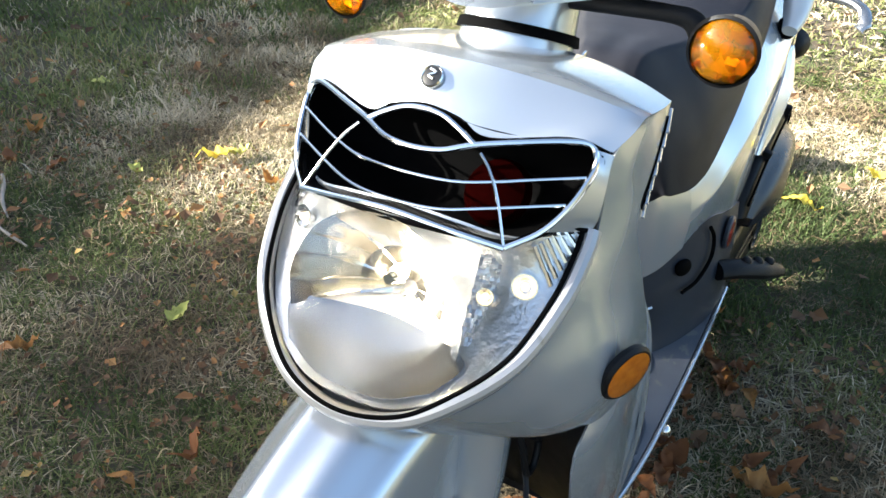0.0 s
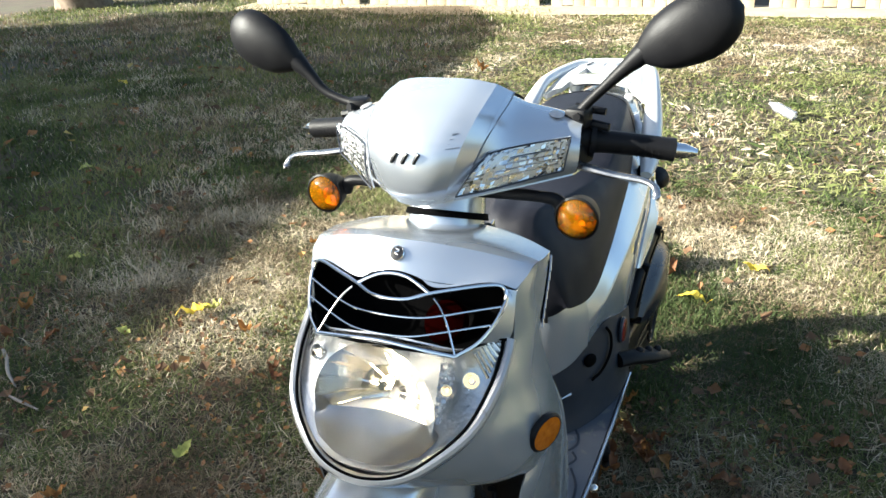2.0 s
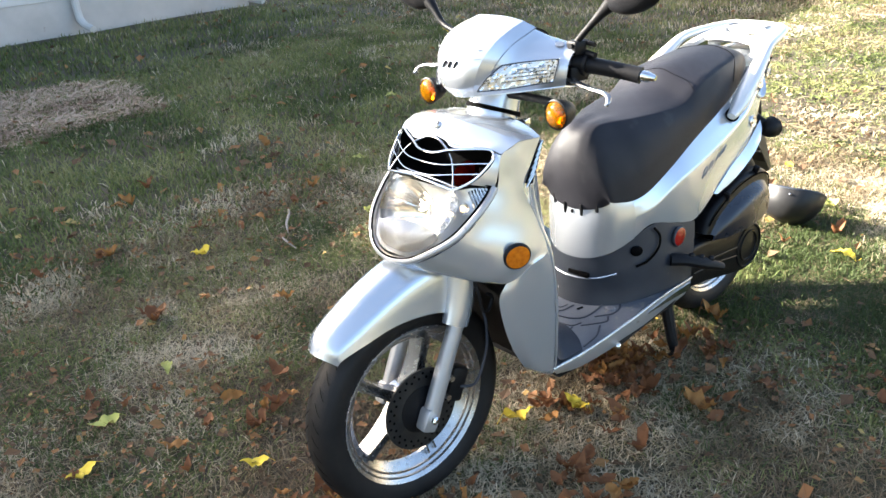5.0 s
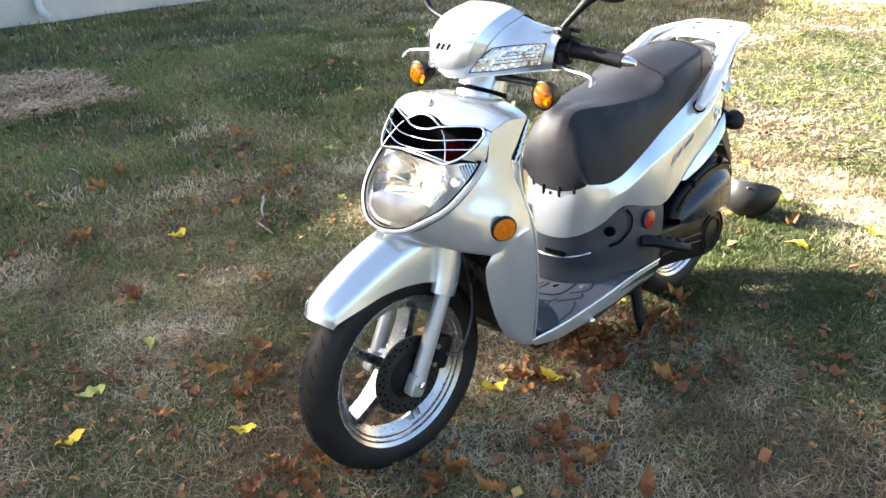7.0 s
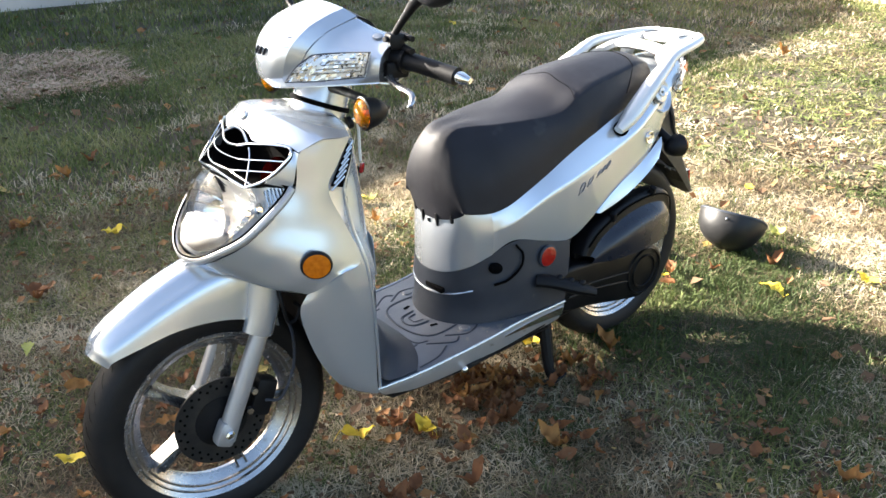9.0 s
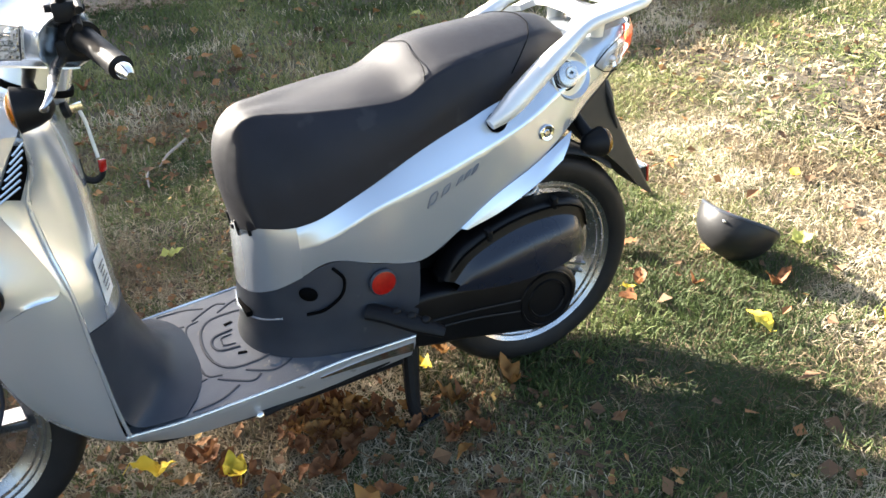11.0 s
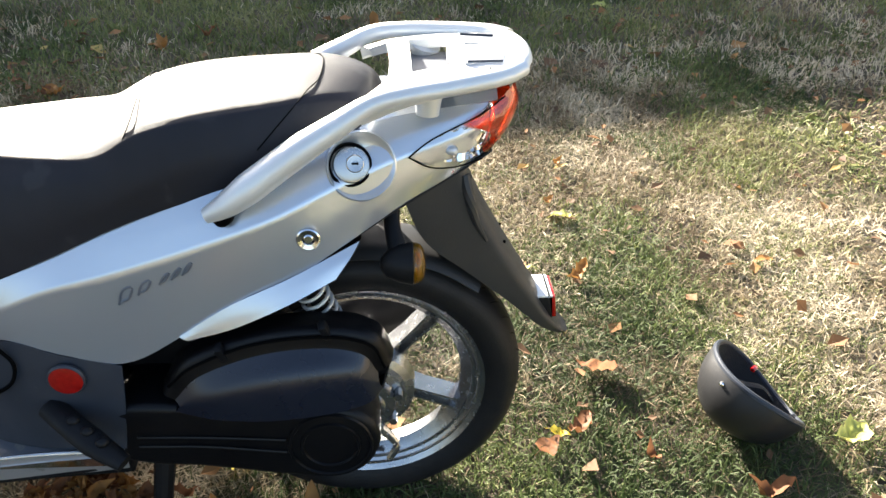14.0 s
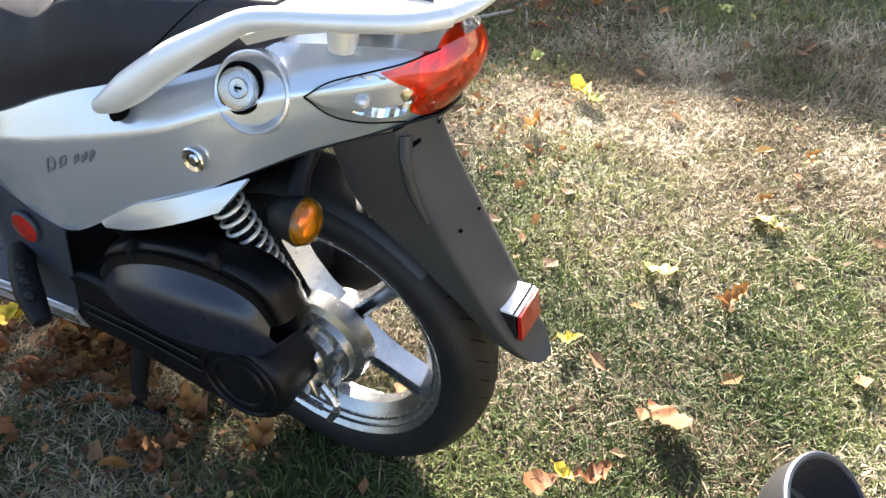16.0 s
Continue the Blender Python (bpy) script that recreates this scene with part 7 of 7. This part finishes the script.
def tree(base, height, crown_centre, crown_size, leaves, seed, girth=0.22, label="unseen leafy green tree added behind the house to shade the lawn"):
    """A tapered trunk with limbs and a crown of many small leaves with gaps."""
    r = random.Random(seed)
    b, c = Vector(base), Vector(crown_centre)
    t = tagged(new("tree"), label, "tree")
    t.location = b
    top = c + Vector((0, 0, crown_size[2] * 0.3))
    trunk = rod([tuple(Vector((0, 0, -0.1))), (0.05, 0.03, height * 0.3), tuple((c - b) * 0.7), tuple(top - b)], [girth * 1.5, girth, girth * 0.75, girth * 0.2], 14, 24)
    part("trunk", trunk, BARK, t)
    tips = []
    for k in range(12):
        a = 2 * math.pi * k / 12 + r.uniform(-0.3, 0.3)
        end = Vector((math.cos(a) * crown_size[0] * r.uniform(0.5, 0.85), math.sin(a) * crown_size[1] * r.uniform(0.5, 0.85), crown_size[2] * r.uniform(-0.5, 0.6))) + c - b
        st = (c - b) * r.uniform(0.55, 0.95)
        md = (st + end) / 2 + Vector((0, 0, 0.3))
        part("limb", rod([tuple(st), tuple(md), tuple(end)], [girth * 0.4, girth * 0.25, girth * 0.08], 8, 12), BARK, t)
        tips += [end, md]
    v, f, tints = [], [], []
    hubs = []
    for k in range(leaves // 60):
        while True:
            p = Vector((r.uniform(-1, 1), r.uniform(-1, 1), r.uniform(-1, 1)))
            if 0.3 < p.length < 1:
                break
        hubs.append(Vector((p.x * crown_size[0], p.y * crown_size[1], p.z * crown_size[2])) + c - b)
    for h in hubs:
        for k in range(60):
            p = h + Vector((r.gauss(0, 0.22), r.gauss(0, 0.22), r.gauss(0, 0.16)))
            s = r.uniform(0.05, 0.10)
            e = Euler((r.uniform(-1, 1), r.uniform(-1, 1), r.uniform(0, 6.3))).to_matrix()
            i = len(v)
            v += [tuple(p + e @ Vector(q)) for q in ((-s, 0, 0), (0, s * 0.5, 0.01), (s, 0, 0), (0, -s * 0.5, 0.01))]
            f.append((i, i + 1, i + 2, i + 3))
            tints += [r.random()] * 4
    me = bpy.data.meshes.new("crown")
    me.from_pydata(v, [], f)
    me.attributes.new("tint", "FLOAT", "POINT").data.foreach_set("value", tints)
    me.materials.append(FOLIAGE)
    crown = new("crown", me)
    crown.parent = t
    return t


# unseen tree, its crown placed up-sun to shade the lawn by the front wheel
tree((-10.0, 18.5, 0), 9.0, (-10.0, 17.5, 8.0), (2.45, 1.6, 0.8), 10500, 3)
tree((9.3, 9.9, 0), 7.0, (10.5, 12.0, 6.5), (2.0, 2.0, 2.0), 5000, 5, 0.30, "broad-trunked leafy tree at the end of the fence")
